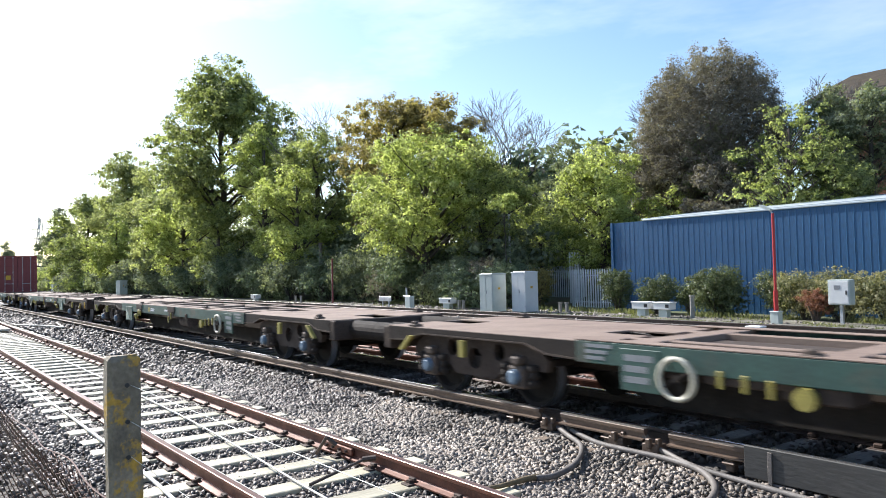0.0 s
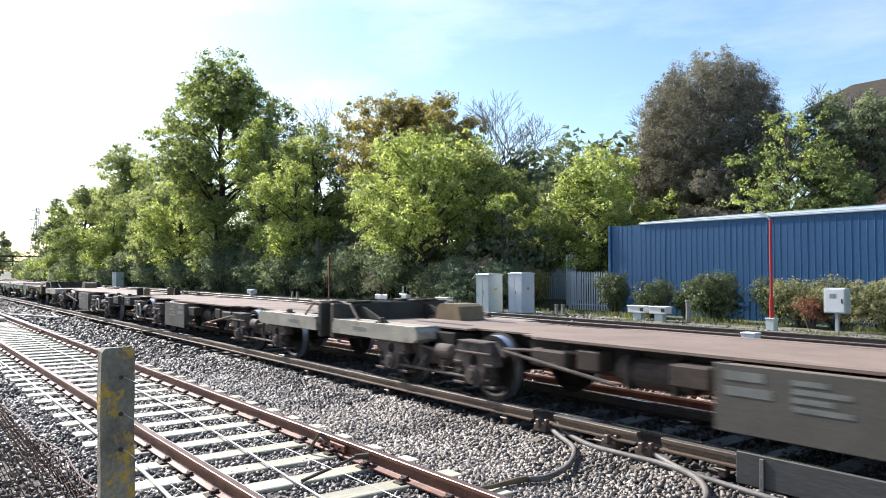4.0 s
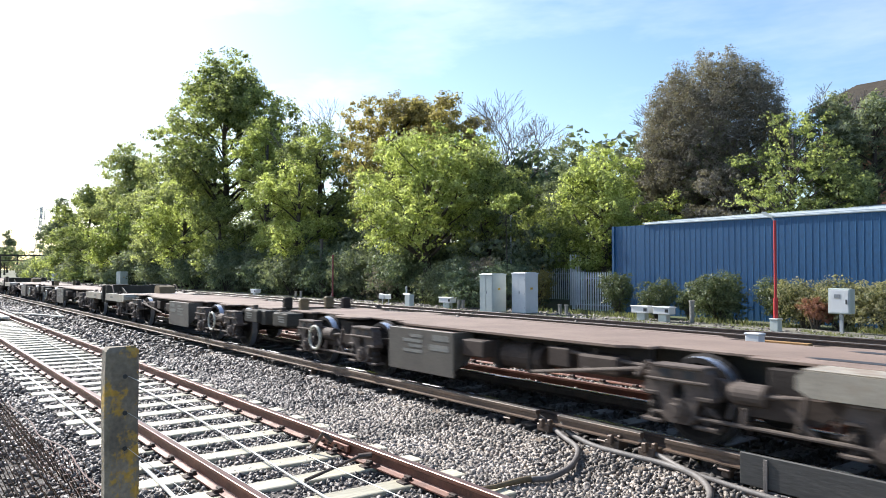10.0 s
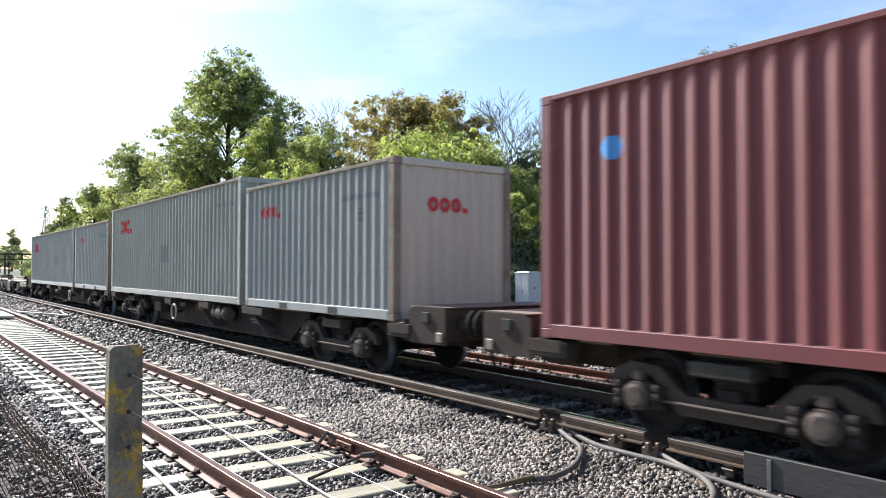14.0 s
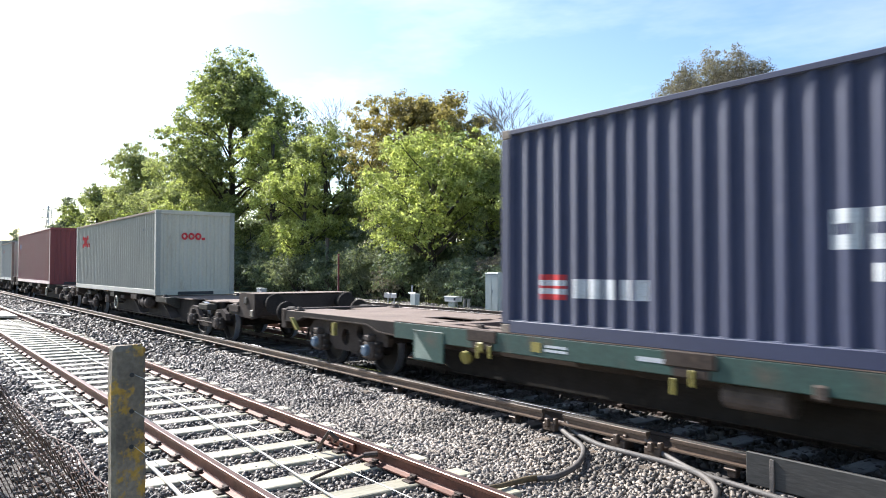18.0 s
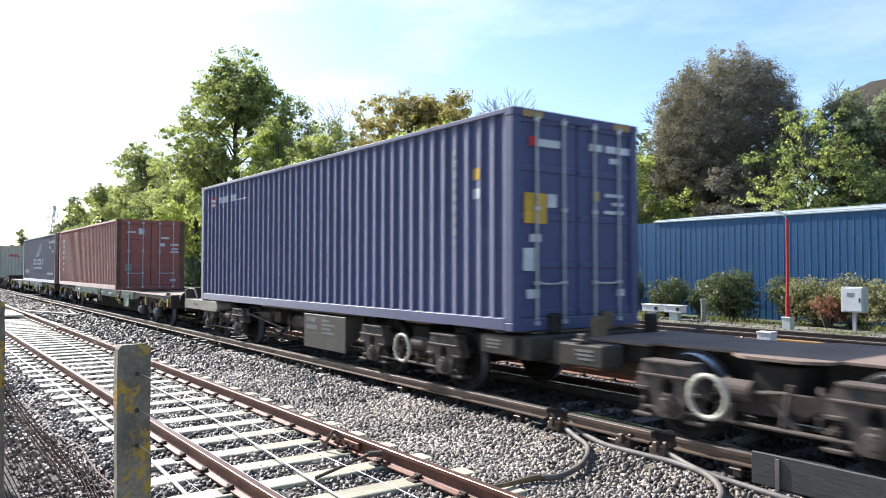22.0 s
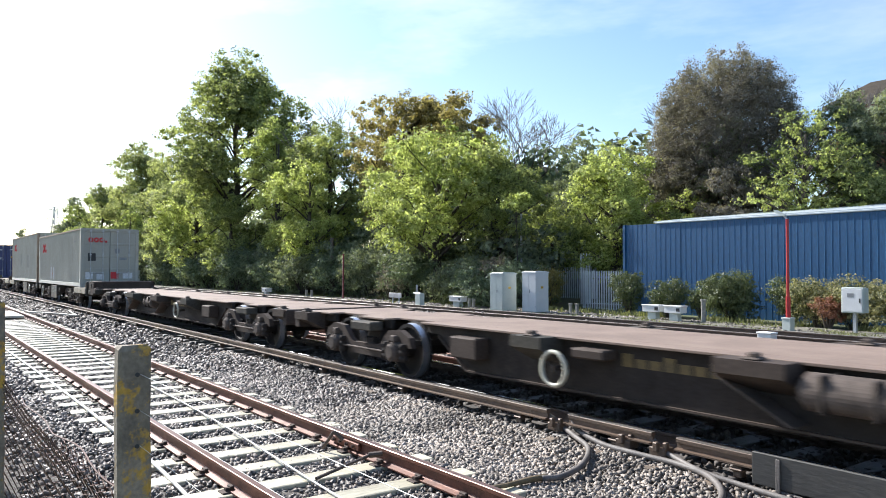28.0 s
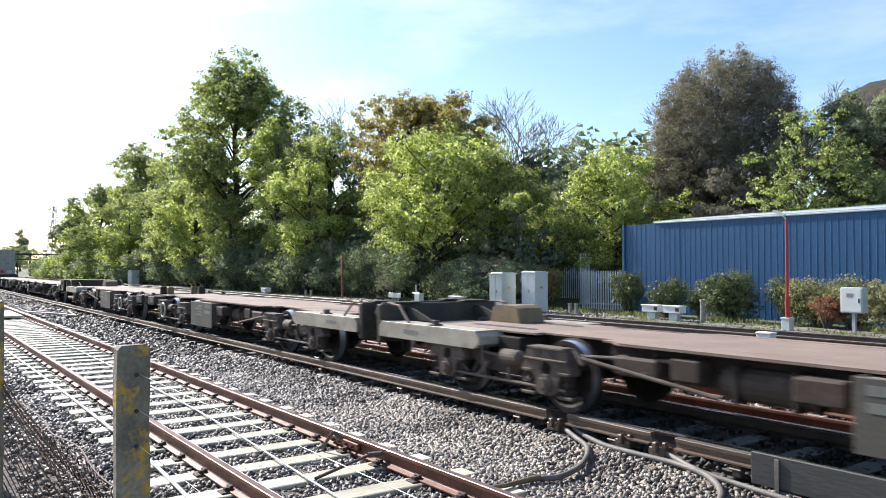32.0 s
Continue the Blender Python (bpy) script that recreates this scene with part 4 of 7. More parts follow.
def house(x, y, z, w, d, h, pitch, label, wall="brick", turn=0):
    b = thing("house", pose(x, y, z, 0, 0, turn), label, "house")
    part("wall", blocks((-w / 2, w / 2, -d / 2, d / 2, -4, h)), wall, b)
    part("roof", prism(bmesh.new(), [(-d / 2 - 0.5, h - 0.15), (0, h + pitch), (d / 2 + 0.5, h - 0.15), (d / 2 + 0.5, h - 0.35), (0, h + pitch - 0.2), (-d / 2 - 0.5, h - 0.35)], -w / 2 - 0.5, w / 2 + 0.5), "roof_tile", b, at=pose(0, 0, 0, 0, 0, 90))
    part("fascia", blocks((-w / 2 - 0.5, w / 2 + 0.5, -d / 2 - 0.55, -d / 2 - 0.5, h - 0.4, h - 0.12)), "old_wood", b)
    n = max(2, int(w / 3.2))
    for i in range(n):
        wx = -w / 2 + (i + 0.5) * w / n
        win = part("window", blocks((wx - 0.6, wx + 0.6, -d / 2 - 0.05, -d / 2 - 0.01, h - 2.2, h - 0.9)), "ivory_plaster", b)
        part("pane", blocks((wx - 0.52, wx + 0.52, -d / 2 - 0.07, -d / 2 - 0.052, h - 2.12, h - 0.98)), "dark_glass", win)
    if w > 10:
        part("chimney", blocks((w * 0.3, w * 0.3 + 0.9, -0.4, 0.4, h + pitch * 0.5, h + pitch + 1.0), bev=0.03), "brick", b)
    return b


house(-9.0, 49.0, 4.0, 24.5, 11.0, 7.3, 2.2, "brick house with a brown tiled roof on the bank", turn=0)
house(-53.0, 50.0, 4.0, 7.0, 8.0, 5.6, 2.2, "house gable with a dark roof half hidden by trees", "old_wood", turn=90)


# ---- far distance ----
def pylon(x, y, h):
    t = thing("pylon", pose(x, y, 0, 0, 0, 20), "distant steel lattice pylon against the bright sky", "pylon")
    rows = []
    def half(z):
        return 3.2 * (1 - z / h) ** 1.4 + 0.5
    zs = [0, h * .18, h * .34, h * .48, h * .6, h * .7, h * .8, h * .9, h]
    for a, b in zip(zs, zs[1:]):
        for sx in (-1, 1):
            for sy in (-1, 1):
                rows.append(((sx * half(a), sy * half(a), a), (sx * half(b), sy * half(b), b), 0.2))
            rows.append(((sx * half(a), -half(a), a), (-sx * half(b), -half(b), b), 0.11))
            rows.append(((-half(a), sx * half(a), a), (-half(b), -sx * half(b), b), 0.11))
    part("tower", bars(*rows, sides=5), "galvanised", t)["kind"] = "stuff"
    for z, l in ((h * .68, 7), (h * .82, 8.5), (h * .95, 6.5)):
        part("cross_arm", bars(((-l, 0, z), (0, 0, z + 1.3), 0.17), ((l, 0, z), (0, 0, z + 1.3), 0.17), ((-l, 0, z), (l, 0, z), 0.17), sides=5), "galvanised", t)


pylon(-407, 60, 32.5)
fb = thing("footbridge", pose(-225, 24, -0.3), "distant dark railing of a low bridge over the line", "bridge")
part("parapet", blocks((-0.3, 0.3, -32, 20, 5.6, 6.0), (-0.3, 0.3, -32, 20, 4.3, 4.5)), "frame_olive", fb)
for i in range(14):
    part("upright", blocks((-0.2, 0.2, -31.8 + i * 3.9, -31.4 + i * 3.9, 0, 5.7)), "frame_olive", fb)

# ---- trees and shrubs ----
LEAF_FORM = np.array([(-0.55, 0.05, 0), (0.30, 0.42, 0.06), (0.35, -0.40, -0.02)])


def leaves(points, normals, size, rng):
    """Small three-cornered leaves at the points, turned roughly along the normals."""
    n = len(points)
    nrm = normals + rng.normal(size=(n, 3)) * 0.5
    nrm[:, 2] += 0.4
    nrm /= np.linalg.norm(nrm, axis=1)[:, None] + 1e-9
    t = np.cross(nrm, rng.normal(size=(n, 3)))
    t /= np.linalg.norm(t, axis=1)[:, None] + 1e-9
    b = np.cross(nrm, t)
    s = size * rng.uniform(0.55, 1.3, n)
    f = LEAF_FORM
    V = points[:, None, :] + s[:, None, None] * (f[None, :, 0, None] * t[:, None] + f[None, :, 1, None] * b[:, None] + f[None, :, 2, None] * nrm[:, None])
    F = np.arange(n * 3).reshape(n, 3)
    return V.reshape(-1, 3), F


def crown_points(lobes, count, rng, clump, spread):
    """Sprays of leaves over the shells of the lobes (centre, radii): points, and the way each faces."""
    vol = np.array([r[0] * r[1] * r[2] for _, r in lobes]) ** (2 / 3)
    out, way = [], []
    for (c, r), v in zip(lobes, vol / vol.sum()):
        k = max(3, int(count * v / clump))
        d = rng.normal(size=(k, 3))
        d[:, 2] += 0.25
        d /= np.linalg.norm(d, axis=1)[:, None]
        rad = 0.40 + 0.72 * rng.random(k) ** 0.7
        cent = np.array(c) + d * rad[:, None] * np.array(r)
        sp = spread * rng.uniform(0.4, 1.45, k)
        o = rng.normal(size=(k, clump, 3))
        o /= np.linalg.norm(o, axis=2)[:, :, None]
        o *= (rng.random((k, clump, 1)) ** 0.45) * np.array([1.1, 1.1, 0.72])
        out.append((cent[:, None, :] + o * sp[:, None, None]).reshape(-1, 3))
        way.append((o + d[:, None, :] * 0.5).reshape(-1, 3))
    return np.concatenate(out), np.concatenate(way)


def make_lobes(rng, cx, cz, r, rz, n, low, squash=0.75, taper=0.0):
    lobes = [((cx, 0, cz), (r * 0.42, r * 0.42, rz * 0.55))]
    for i in range(int(n * 1.7)):
        a = 2.399 * i + rng.uniform(-0.4, 0.4)
        h = rng.uniform(-1, 1)
        q = math.sqrt(max(0.05, 1 - (0.9 * h) ** 2)) * (1 - taper * max(0, h + 0.2))
        k = rng.uniform(0.5, 0.86)
        lr = r * rng.uniform(0.20, 0.40)
        lobes.append(((cx + math.cos(a) * q * r * k, math.sin(a) * q * r * k, max(low, cz + h * rz * 0.72)), (lr, lr, lr * squash)))
    return lobes


def branches(bm, base, height, r0, lobes, rng, twigs=2):
    """A tapered trunk and limbs that reach into the lobes."""
    lean = Vector((rng.uniform(-0.04, 0.04), rng.uniform(-0.04, 0.04), 1))
    trunk = [base + lean * (height * k / 8) + Vector((rng.uniform(-1, 1), rng.uniform(-1, 1), 0)) * 0.012 * height * (k > 0) for k in range(9)]
    tube(bm, trunk, [r0 * (1.25 if k == 0 else 1) * (1 - 0.098 * k) for k in range(9)], 9)
    for c, r in lobes[1:]:
        c = Vector(c)
        z0 = min(max(c.z - (Vector((c.x, c.y)).length) * rng.uniform(0.5, 0.9), height * 0.25), height * 0.85)
        k = z0 / height * 8
        a = trunk[int(k)].lerp(trunk[min(8, int(k) + 1)], k % 1)
        rr = r0 * (1 - 0.098 * k) * 0.45
        mid = a.lerp(c, 0.5) + Vector((rng.uniform(-1, 1), rng.uniform(-1, 1), rng.uniform(0, 1))) * 0.1 * (c - a).length
        tube(bm, smooth_line([a, mid, c], 3), [rr * (1 - 0.12 * i) for i in range(7)], 6)
        for _ in range(twigs):
            e = c + Vector([rng.uniform(-1, 1) * q for q in r])
            m2 = c.lerp(e, 0.5) + Vector((0, 0, 0.1))
            tube(bm, [mid.lerp(c, 0.6), m2, e], [rr * 0.35, rr * 0.2, rr * 0.06], 4)


def tree(x, y, top, r, low, leaf, label, seed, count, size, lobes=12, trunk=None, bark="bark", clump=42, name="tree", spread=None, squash=0.75, extra=(), taper=0.0, dome=False):
    rng = np.random.default_rng(seed)
    pr = random.Random(seed)
    z0 = rise(x, y) - 0.1
    t = thing(name, pose(x, y, z0), label, "tree")
    top, low = top - z0, low - z0
    cz, rz = (top + low) / 2, (top - low) / 2
    lb = make_lobes(pr, 0, cz, r, rz, lobes, low + 0.2 * rz, squash, taper)
    lb.append(((pr.uniform(-0.1, 0.1) * r, 0, top - r * 0.34), (r * 0.36, r * 0.36, r * 0.34)))
    lb += list(extra)
    if dome:
        lb = lb[:1] + [((0.86 * r * math.cos(2.4 * i) * math.sqrt(1 - h * h), 0.86 * r * math.sin(2.4 * i) * math.sqrt(1 - h * h), cz + 0.84 * rz * h), (r * 0.17, r * 0.17, r * 0.40))
                       for i, h in ((i, 0.985 - 1.6 * i / 60 + pr.uniform(-0.02, 0.02)) for i in range(60))]
    if not dome:
        spread = spread or size * 1.75
        count, size = int(count * 1.75), size * 0.74
    bm = bmesh.new()
    branches(bm, Vector((0, 0, 0)), top * 0.84, trunk or 0.022 * top + 0.06, lb, pr)
    part("trunk", bm, bark, t, smooth=True)
    pts, way = crown_points(lb, count, rng, clump, spread or size * 2.6)
    up = pts[:, 2] > 0.1
    v, f = leaves(pts[up], way[up], size, rng)
    part("crown", array_mesh(v, f, leaf), None, t)
    return t


def bare_tree(x, y, top, r, label, seed, name="bare_tree"):
    """Forked limbs with fine twigs and no leaves."""
    pr = random.Random(seed)
    z0 = rise(x, y) - 0.1
    t = thing(name, pose(x, y, z0), label, "tree")
    top -= z0
    bm, tw = bmesh.new(), bmesh.new()

    def grow(a, d, l, rad, depth):
        b = a + d * l
        mid = a.lerp(b, 0.5) + Vector((pr.uniform(-1, 1), pr.uniform(-1, 1), 0)) * 0.05 * l
        tube(bm if depth < 3 else tw, [a, mid, b], [rad, rad * 0.85, rad * 0.68], 6 if depth < 2 else 4)
        if depth < 6:
            for _ in range(3 if depth in (1, 2, 4, 5) else 2):
                k = Vector((pr.uniform(-1, 1), pr.uniform(-1, 1), pr.uniform(-0.25, 0.5)))
                nd = (d + k * (0.7 if depth else 0.5)).normalized()
                nd.z = max(nd.z, 0.3)
                grow(b, nd.normalized(), l * pr.uniform(0.66, 0.86), max(rad * 0.6, 0.012), depth + 1)
    grow(Vector((0, 0, 0)), Vector((0, 0, 1)), top * 0.30, 0.014 * top, 0)
    part("trunk", bm, "bark", t, smooth=True)
    part("twig_crown", tw, "pale_bark", t)
    return t


tree(-75.4, 28, 24.9, 7.9, 6.0, "leaf_oak", "tall oak in fresh green leaf with open crown", 21, 32000, 0.38, lobes=30, trunk=0.52, taper=0.45)
tree(-80.5, 25.6, 12.6, 4.8, 1.0, "leaf_lime", "rounded tree in bright yellow-green spring leaf", 22, 15000, 0.28)
tree(-114, 28, 20.2, 5.9, 1.0, "leaf_haze", "broad green tree at the far end of the wood", 23, 24000, 0.4, lobes=20, taper=0.3)
tree(-100, 29, 17.5, 5.6, 1.5, "leaf_haze", "green tree filling the wood beside the oak", 58, 17000, 0.36, lobes=16)
tree(-128, 25.5, 15.3, 5.4, 0.5, "leaf_oak", "green tree beside the line", 24, 10000, 0.42)
tree(-108, 25.2, 10.2, 4.6, 0.4, "leaf_lime", "low yellow-green tree beside the line", 25, 9000, 0.38)
tree(-153, 26, 15.0, 4.0, 0.5, "leaf_dark", "dark tree at the end of the wood", 26, 7000, 0.5)
tree(-140, 25.3, 9.6, 4.2, 0.3, "leaf_mid", "low green tree far along the line", 27, 6000, 0.5)
tree(-62.5, 27.2, 15.4, 4.3, 1.6, "leaf_lime", "slender tree in yellow-green leaf", 28, 14000, 0.27, lobes=14)
tree(-57.0, 29.5, 14.8, 3.8, 2.5, "leaf_oak", "green tree behind the line of shrubs", 29, 11000, 0.27)
tree(-67.0, 30.5, 18.6, 4.6, 4.0, "leaf_oak", "tall thin tree with open top", 30, 13000, 0.3)
tree(-54.5, 26.0, 10.6, 3.6, 0.8, "leaf_lime", "young tree in yellow-green leaf", 31, 12000, 0.24)
tree(-51.0, 33.2, 16.2, 5.4, 4.0, "leaf_olive", "olive-brown tree just breaking into leaf", 32, 25000, 0.27, lobes=18)
tree(-46.5, 35, 15.6, 4.0, 4.0, "leaf_olive", "olive-brown tree at the back of the wood", 33, 15000, 0.27)
tree(-38.2, 27.2, 10.9, 4.9, 1.6, "leaf_lime", "sycamore in bright lime-green leaf", 34, 19000, 0.25, lobes=18, name="sycamore")
tree(-34.0, 28.6, 9.4, 3.2, 1.4, "leaf_oak", "dark green tree against the sycamore", 35, 10000, 0.2)
tree(-44.0, 28.5, 11.0, 3.4, 1.4, "leaf_mid", "green tree behind the sycamore", 36, 10000, 0.23)
tree(-32.7, 34.5, 10.0, 2.3, 3.6, "leaf_dark", "dark tree beyond the palisade fence", 37, 7000, 0.2)
tree(-29.6, 36.5, 9.6, 2.2, 3.6, "leaf_dark", "dark evergreen beyond the palisade fence", 38, 6000, 0.2)
tree(-26.2, 30.2, 8.6, 2.75, 0.8, "leaf_lime", "compact maple in bright yellow-green leaf", 39, 15000, 0.19, lobes=16, name="maple")
tree(-23.6, 36.2, 12.95, 3.95, 4.2, "leaf_brown", "domed tree thick with brown buds and ivy", 40, 200000, 0.085, lobes=4, clump=40, spread=0.32, bark="pale_bark", dome=True)
tree(-22.3, 34.8, 9.6, 2.0, 4.0, "leaf_dark", "dark ivy-clad tree under the dome", 57, 7000, 0.17)
tree(-25.8, 35.2, 9.0, 2.6, 3.4, "leaf_brown", "lower brown tree against the dome", 41, 17000, 0.16, lobes=16, spread=0.4)
tree(-17.6, 33.2, 9.3, 2.9, 3.0, "leaf_mid", "yellow-green tree behind the warehouse", 42, 6000, 0.17, lobes=26, clump=30, spread=0.26)
tree(-16.4, 34.6, 7.4, 2.2, 2.6, "leaf_oak", "green tree behind the warehouse", 43, 10000, 0.17)
tree(-18.0, 38.5, 10.7, 3.0, 3.6, "leaf_dark", "dark olive tree near the brick house", 44, 17000, 0.17)
tree(-16.0, 37.6, 10.2, 2.7, 3.6, "leaf_dark", "dark tree near the brick house", 45, 9000, 0.18)
tree(-20.6, 33.0, 6.8, 2.2, 3.0, "leaf_brown", "brown thicket behind the warehouse roof", 46, 11000, 0.16)
tree(-70.0, 25.4, 9.0, 3.6, 0.4, "leaf_oak", "green tree low beside the line", 47, 9000, 0.26)
tree(-93.0, 27.0, 12.5, 4.8, 0.5, "leaf_haze", "green tree low beside the line", 48, 10000, 0.32)
tree(-29.5, 26.4, 5.75, 0.8, 4.6, "leaf_lime", "slender sapling with one bright tuft of leaves", 59, 900, 0.2, lobes=5, trunk=0.05, name="sapling")
bare_tree(-44.0, 37, 12.6, 2.2, "bare pale-limbed tree with fine twigs", 51)
bare_tree(-40.0, 36.5, 13.0, 2.4, "bare pale-limbed tree with fine twigs", 52)
bare_tree(-60.5, 33.0, 16.0, 2.6, "bare tree showing between leafing crowns", 53)
bare_tree(-18.3, 41.0, 11.0, 2.0, "bare tree beside the domed tree", 54)
bare_tree(-27.4, 38.0, 11.0, 1.6, "bare tree beside the domed tree", 55)
tree(-537, 60, 26.5, 6.0, 1.0, "leaf_dark", "dark conifer standing alone in the distance", 56, 2500, 1.1, lobes=8, name="conifer")
for i, (x, y, h, r) in enumerate(((-330, 36, 11, 9), (-360, 55, 12, 11), (-300, 62, 10, 10), (-400, 40, 12, 12), (-420, 80, 13, 14), (-340, 15, 9, 10), (-380, 0, 9, 12), (-300, -12, 8, 10))):
    tree(x, y, h, r, 0.2, "leaf_dark", "distant hedgerow tree beyond the end of the wood", 60 + i, 2500, 0.9, lobes=10)


def shrub(x, y, r, h, leaf, label, seed, count, size, name="shrub", stretch=1.0):
    rng = np.random.default_rng(seed)
    pr = random.Random(seed)
    z0 = rise(x, y) - 0.05
    t = thing(name, pose(x, y, z0), label, "shrub")
    lb = []
    for i in range(9):
        a = i * 2.4
        k = pr.uniform(0.2, 0.62) * r
        lr = r * pr.uniform(0.38, 0.55)
        lb.append(((math.cos(a) * k * stretch, math.sin(a) * k * 0.8, max(h * 0.3, h * pr.uniform(0.3, 0.72))), (lr * stretch, lr, h * 0.34)))
    bm = bmesh.new()
    for c, q in lb:
        tube(bm, [(0.1 * c[0], 0.1 * c[1], 0), (c[0] * 0.6, c[1] * 0.6, c[2] * 0.6), c], [0.05, 0.035, 0.015], 5)
    part("stem", bm, "bark", t)["kind"] = "stuff"
    if x > -30.7 and y < 27.5:
        count, size = int(count * 1.8), size * 0.75
    spread = size * 2.2
    count, size = int(count * 1.8), size * 0.8
    pts, way = crown_points(lb, count, rng, 36, spread)
    up = pts[:, 2] > 0.02
    v, f = leaves(pts[up], way[up], size, rng)
    part("foliage", array_mesh(v, f, leaf), None, t)
    return t


# dark undergrowth along the foot of the wood
pr_ = random.Random(9)
for i in range(17):
    x = -30.5 - i * 4.6
    far = 1 + max(0, -x - 50) / 60
    shrub(x, 25.6 + pr_.uniform(-0.6, 1.2), 3.1 * pr_.uniform(0.85, 1.15), pr_.uniform(3.0, 4.6) * (1 if i > 1 else 0.75), ("leaf_ivy", "leaf_dark", "leaf_ivy", "leaf_dark")[i % 4],
          "dense dark ivy-clad undergrowth at the foot of the wood", 100 + i, int(7500 / far), 0.17 * far, "undergrowth")
for i in range(8):
    x = -33 - i * 7.5
    shrub(x, 29.5 + pr_.uniform(-0.6, 1.2), 4.2, pr_.uniform(5.0, 6.5), ("leaf_dark", "leaf_ivy")[i % 2], "dark shaded thicket inside the wood", 130 + i, 3200, 0.33, "thicket")
for i in range(9):
    x = -112 - i * 9
    shrub(x, 25.5, 5.0, pr_.uniform(3.0, 5.0), ("leaf_dark", "leaf_mid")[i % 2], "dark undergrowth far along the line", 150 + i, 2500, 0.5, "undergrowth")
for i in range(14):
    x = -28 - i * 10.5
    shrub(x, 40.0 + pr_.uniform(-1.5, 1.5), 6.5, pr_.uniform(6.5, 8.5), ("leaf_dark", "leaf_ivy", "leaf_oak")[i % 3], "dark thicket at the back of the wood", 210 + i, 2200, 0.62, "thicket")
# clipped and loose bushes before the warehouse
shrub(-22.35, 26.6, 0.8, 1.9, "leaf_laurel", "glossy dark green bush beside the gate", 171, 3200, 0.11, "bush")
shrub(-20.0, 26.4, 0.95, 1.75, "leaf_laurel", "dark green bush before the blue wall", 172, 3200, 0.11, "bush")
shrub(-18.6, 26.7, 0.7, 1.5, "leaf_laurel", "small dark bush before the blue wall", 173, 1800, 0.11, "bush")
shrub(-17.0, 26.2, 1.25, 2.1, "leaf_laurel", "rounded bush with pale sunlit leaves", 174, 8000, 0.11, "bush")
shrub(-14.6, 26.4, 0.95, 1.8, "leaf_laurel", "dark green bush before the blue wall", 175, 3000, 0.11, "bush")
for i, x in enumerate((-13.4, -12.1, -10.7, -9.2, -7.5, -5.6)):
    shrub(x, 26.0, 1.15, 1.85 + 0.1 * (i % 2), "leaf_hedge", "loose yellow-green hedge before the warehouse", 180 + i, 4200, 0.11, "hedge_bush", 1.15)
shrub(-12.65, 25.2, 0.62, 1.15, "leaf_red", "low bush with rust-red leaves", 190, 1200, 0.09, "red_bush")
shrub(-27.9, 26.9, 1.0, 2.2, "leaf_olive", "twiggy olive bush beside the gate", 193, 4000, 0.1, "bush")
for i, (x, y, h) in enumerate(((-29.3, 31.6, 4.6), (-26.4, 31.6, 4.2), (-31.5, 32.5, 5.0), (-23.5, 33.0, 5.0), (-35.0, 33.5, 6.0))):
    shrub(x, y, 2.4, h, "leaf_mid", "shaded green thicket behind the palisade", 195 + i, 5000, 0.17, "thicket")
# added bush: its sparse grey leaves stand in for a faint patch of haze
shrub(-39.8, 24.9, 1.5, 2.3, "leaf_brown", "grey twiggy bush added in place of a faint haze", 198, 2600, 0.07, "bush")
shrub(-28.7, 27.5, 1.0, 2.3, "leaf_ivy", "dark bush against the palisade", 194, 4000, 0.1, "bush")
shrub(-29.2, 26.6, 0.9, 1.9, "leaf_brown", "grey-brown twiggy bush beside the gate", 191, 3500, 0.11, "bush")
shrub(-30.6, 26.0, 1.6, 2.9, "leaf_brown", "grey-brown twiggy bush beside the cabinets", 192, 4200, 0.12, "bush")


def grass():
    rng = np.random.default_rng(77)
    n = 22000
    x = np.concatenate([rng.uniform(-40, -5, n // 2), -5 - 75 * rng.random(n // 2) ** 1.2])
    y = rng.uniform(22.6, 26.2, n)
    keep = np.array([noise.noise((a * 0.5, b * 0.9, 7)) > 0.02 for a, b in zip(x, y)])
    x, y = x[keep], y[keep]
    n = len(x)
    h = rng.uniform(0.03, 0.10, n) * (1 + 1.6 * (y > 25.0))
    a = rng.uniform(0, 2 * math.pi, n)
    w = 0.028
    base = np.stack([x, y, np.full(n, -0.27)], 1)
    side = np.stack([np.cos(a), np.sin(a), np.zeros(n)], 1) * w
    tip = base + np.stack([rng.normal(0, 0.08, n), rng.normal(0, 0.08, n), h], 1)
    V = np.stack([base - side, base + side, tip + side * 0.2, tip - side * 0.2], 1).reshape(-1, 3)
    tagged(new("cess_grass", array_mesh(V, np.arange(n * 4).reshape(n, 4), "grass_blade")), "tufts of dry and green grass along the far cess", "grass", kind="stuff")


grass()

# ---- the freight train ----
TRAIN_Y = TRACK_Y["main"]
MOVERS = []      # (thing, place along the train, half turn)
WHEELSETS = {}   # axle place in the bogie -> wheelsets


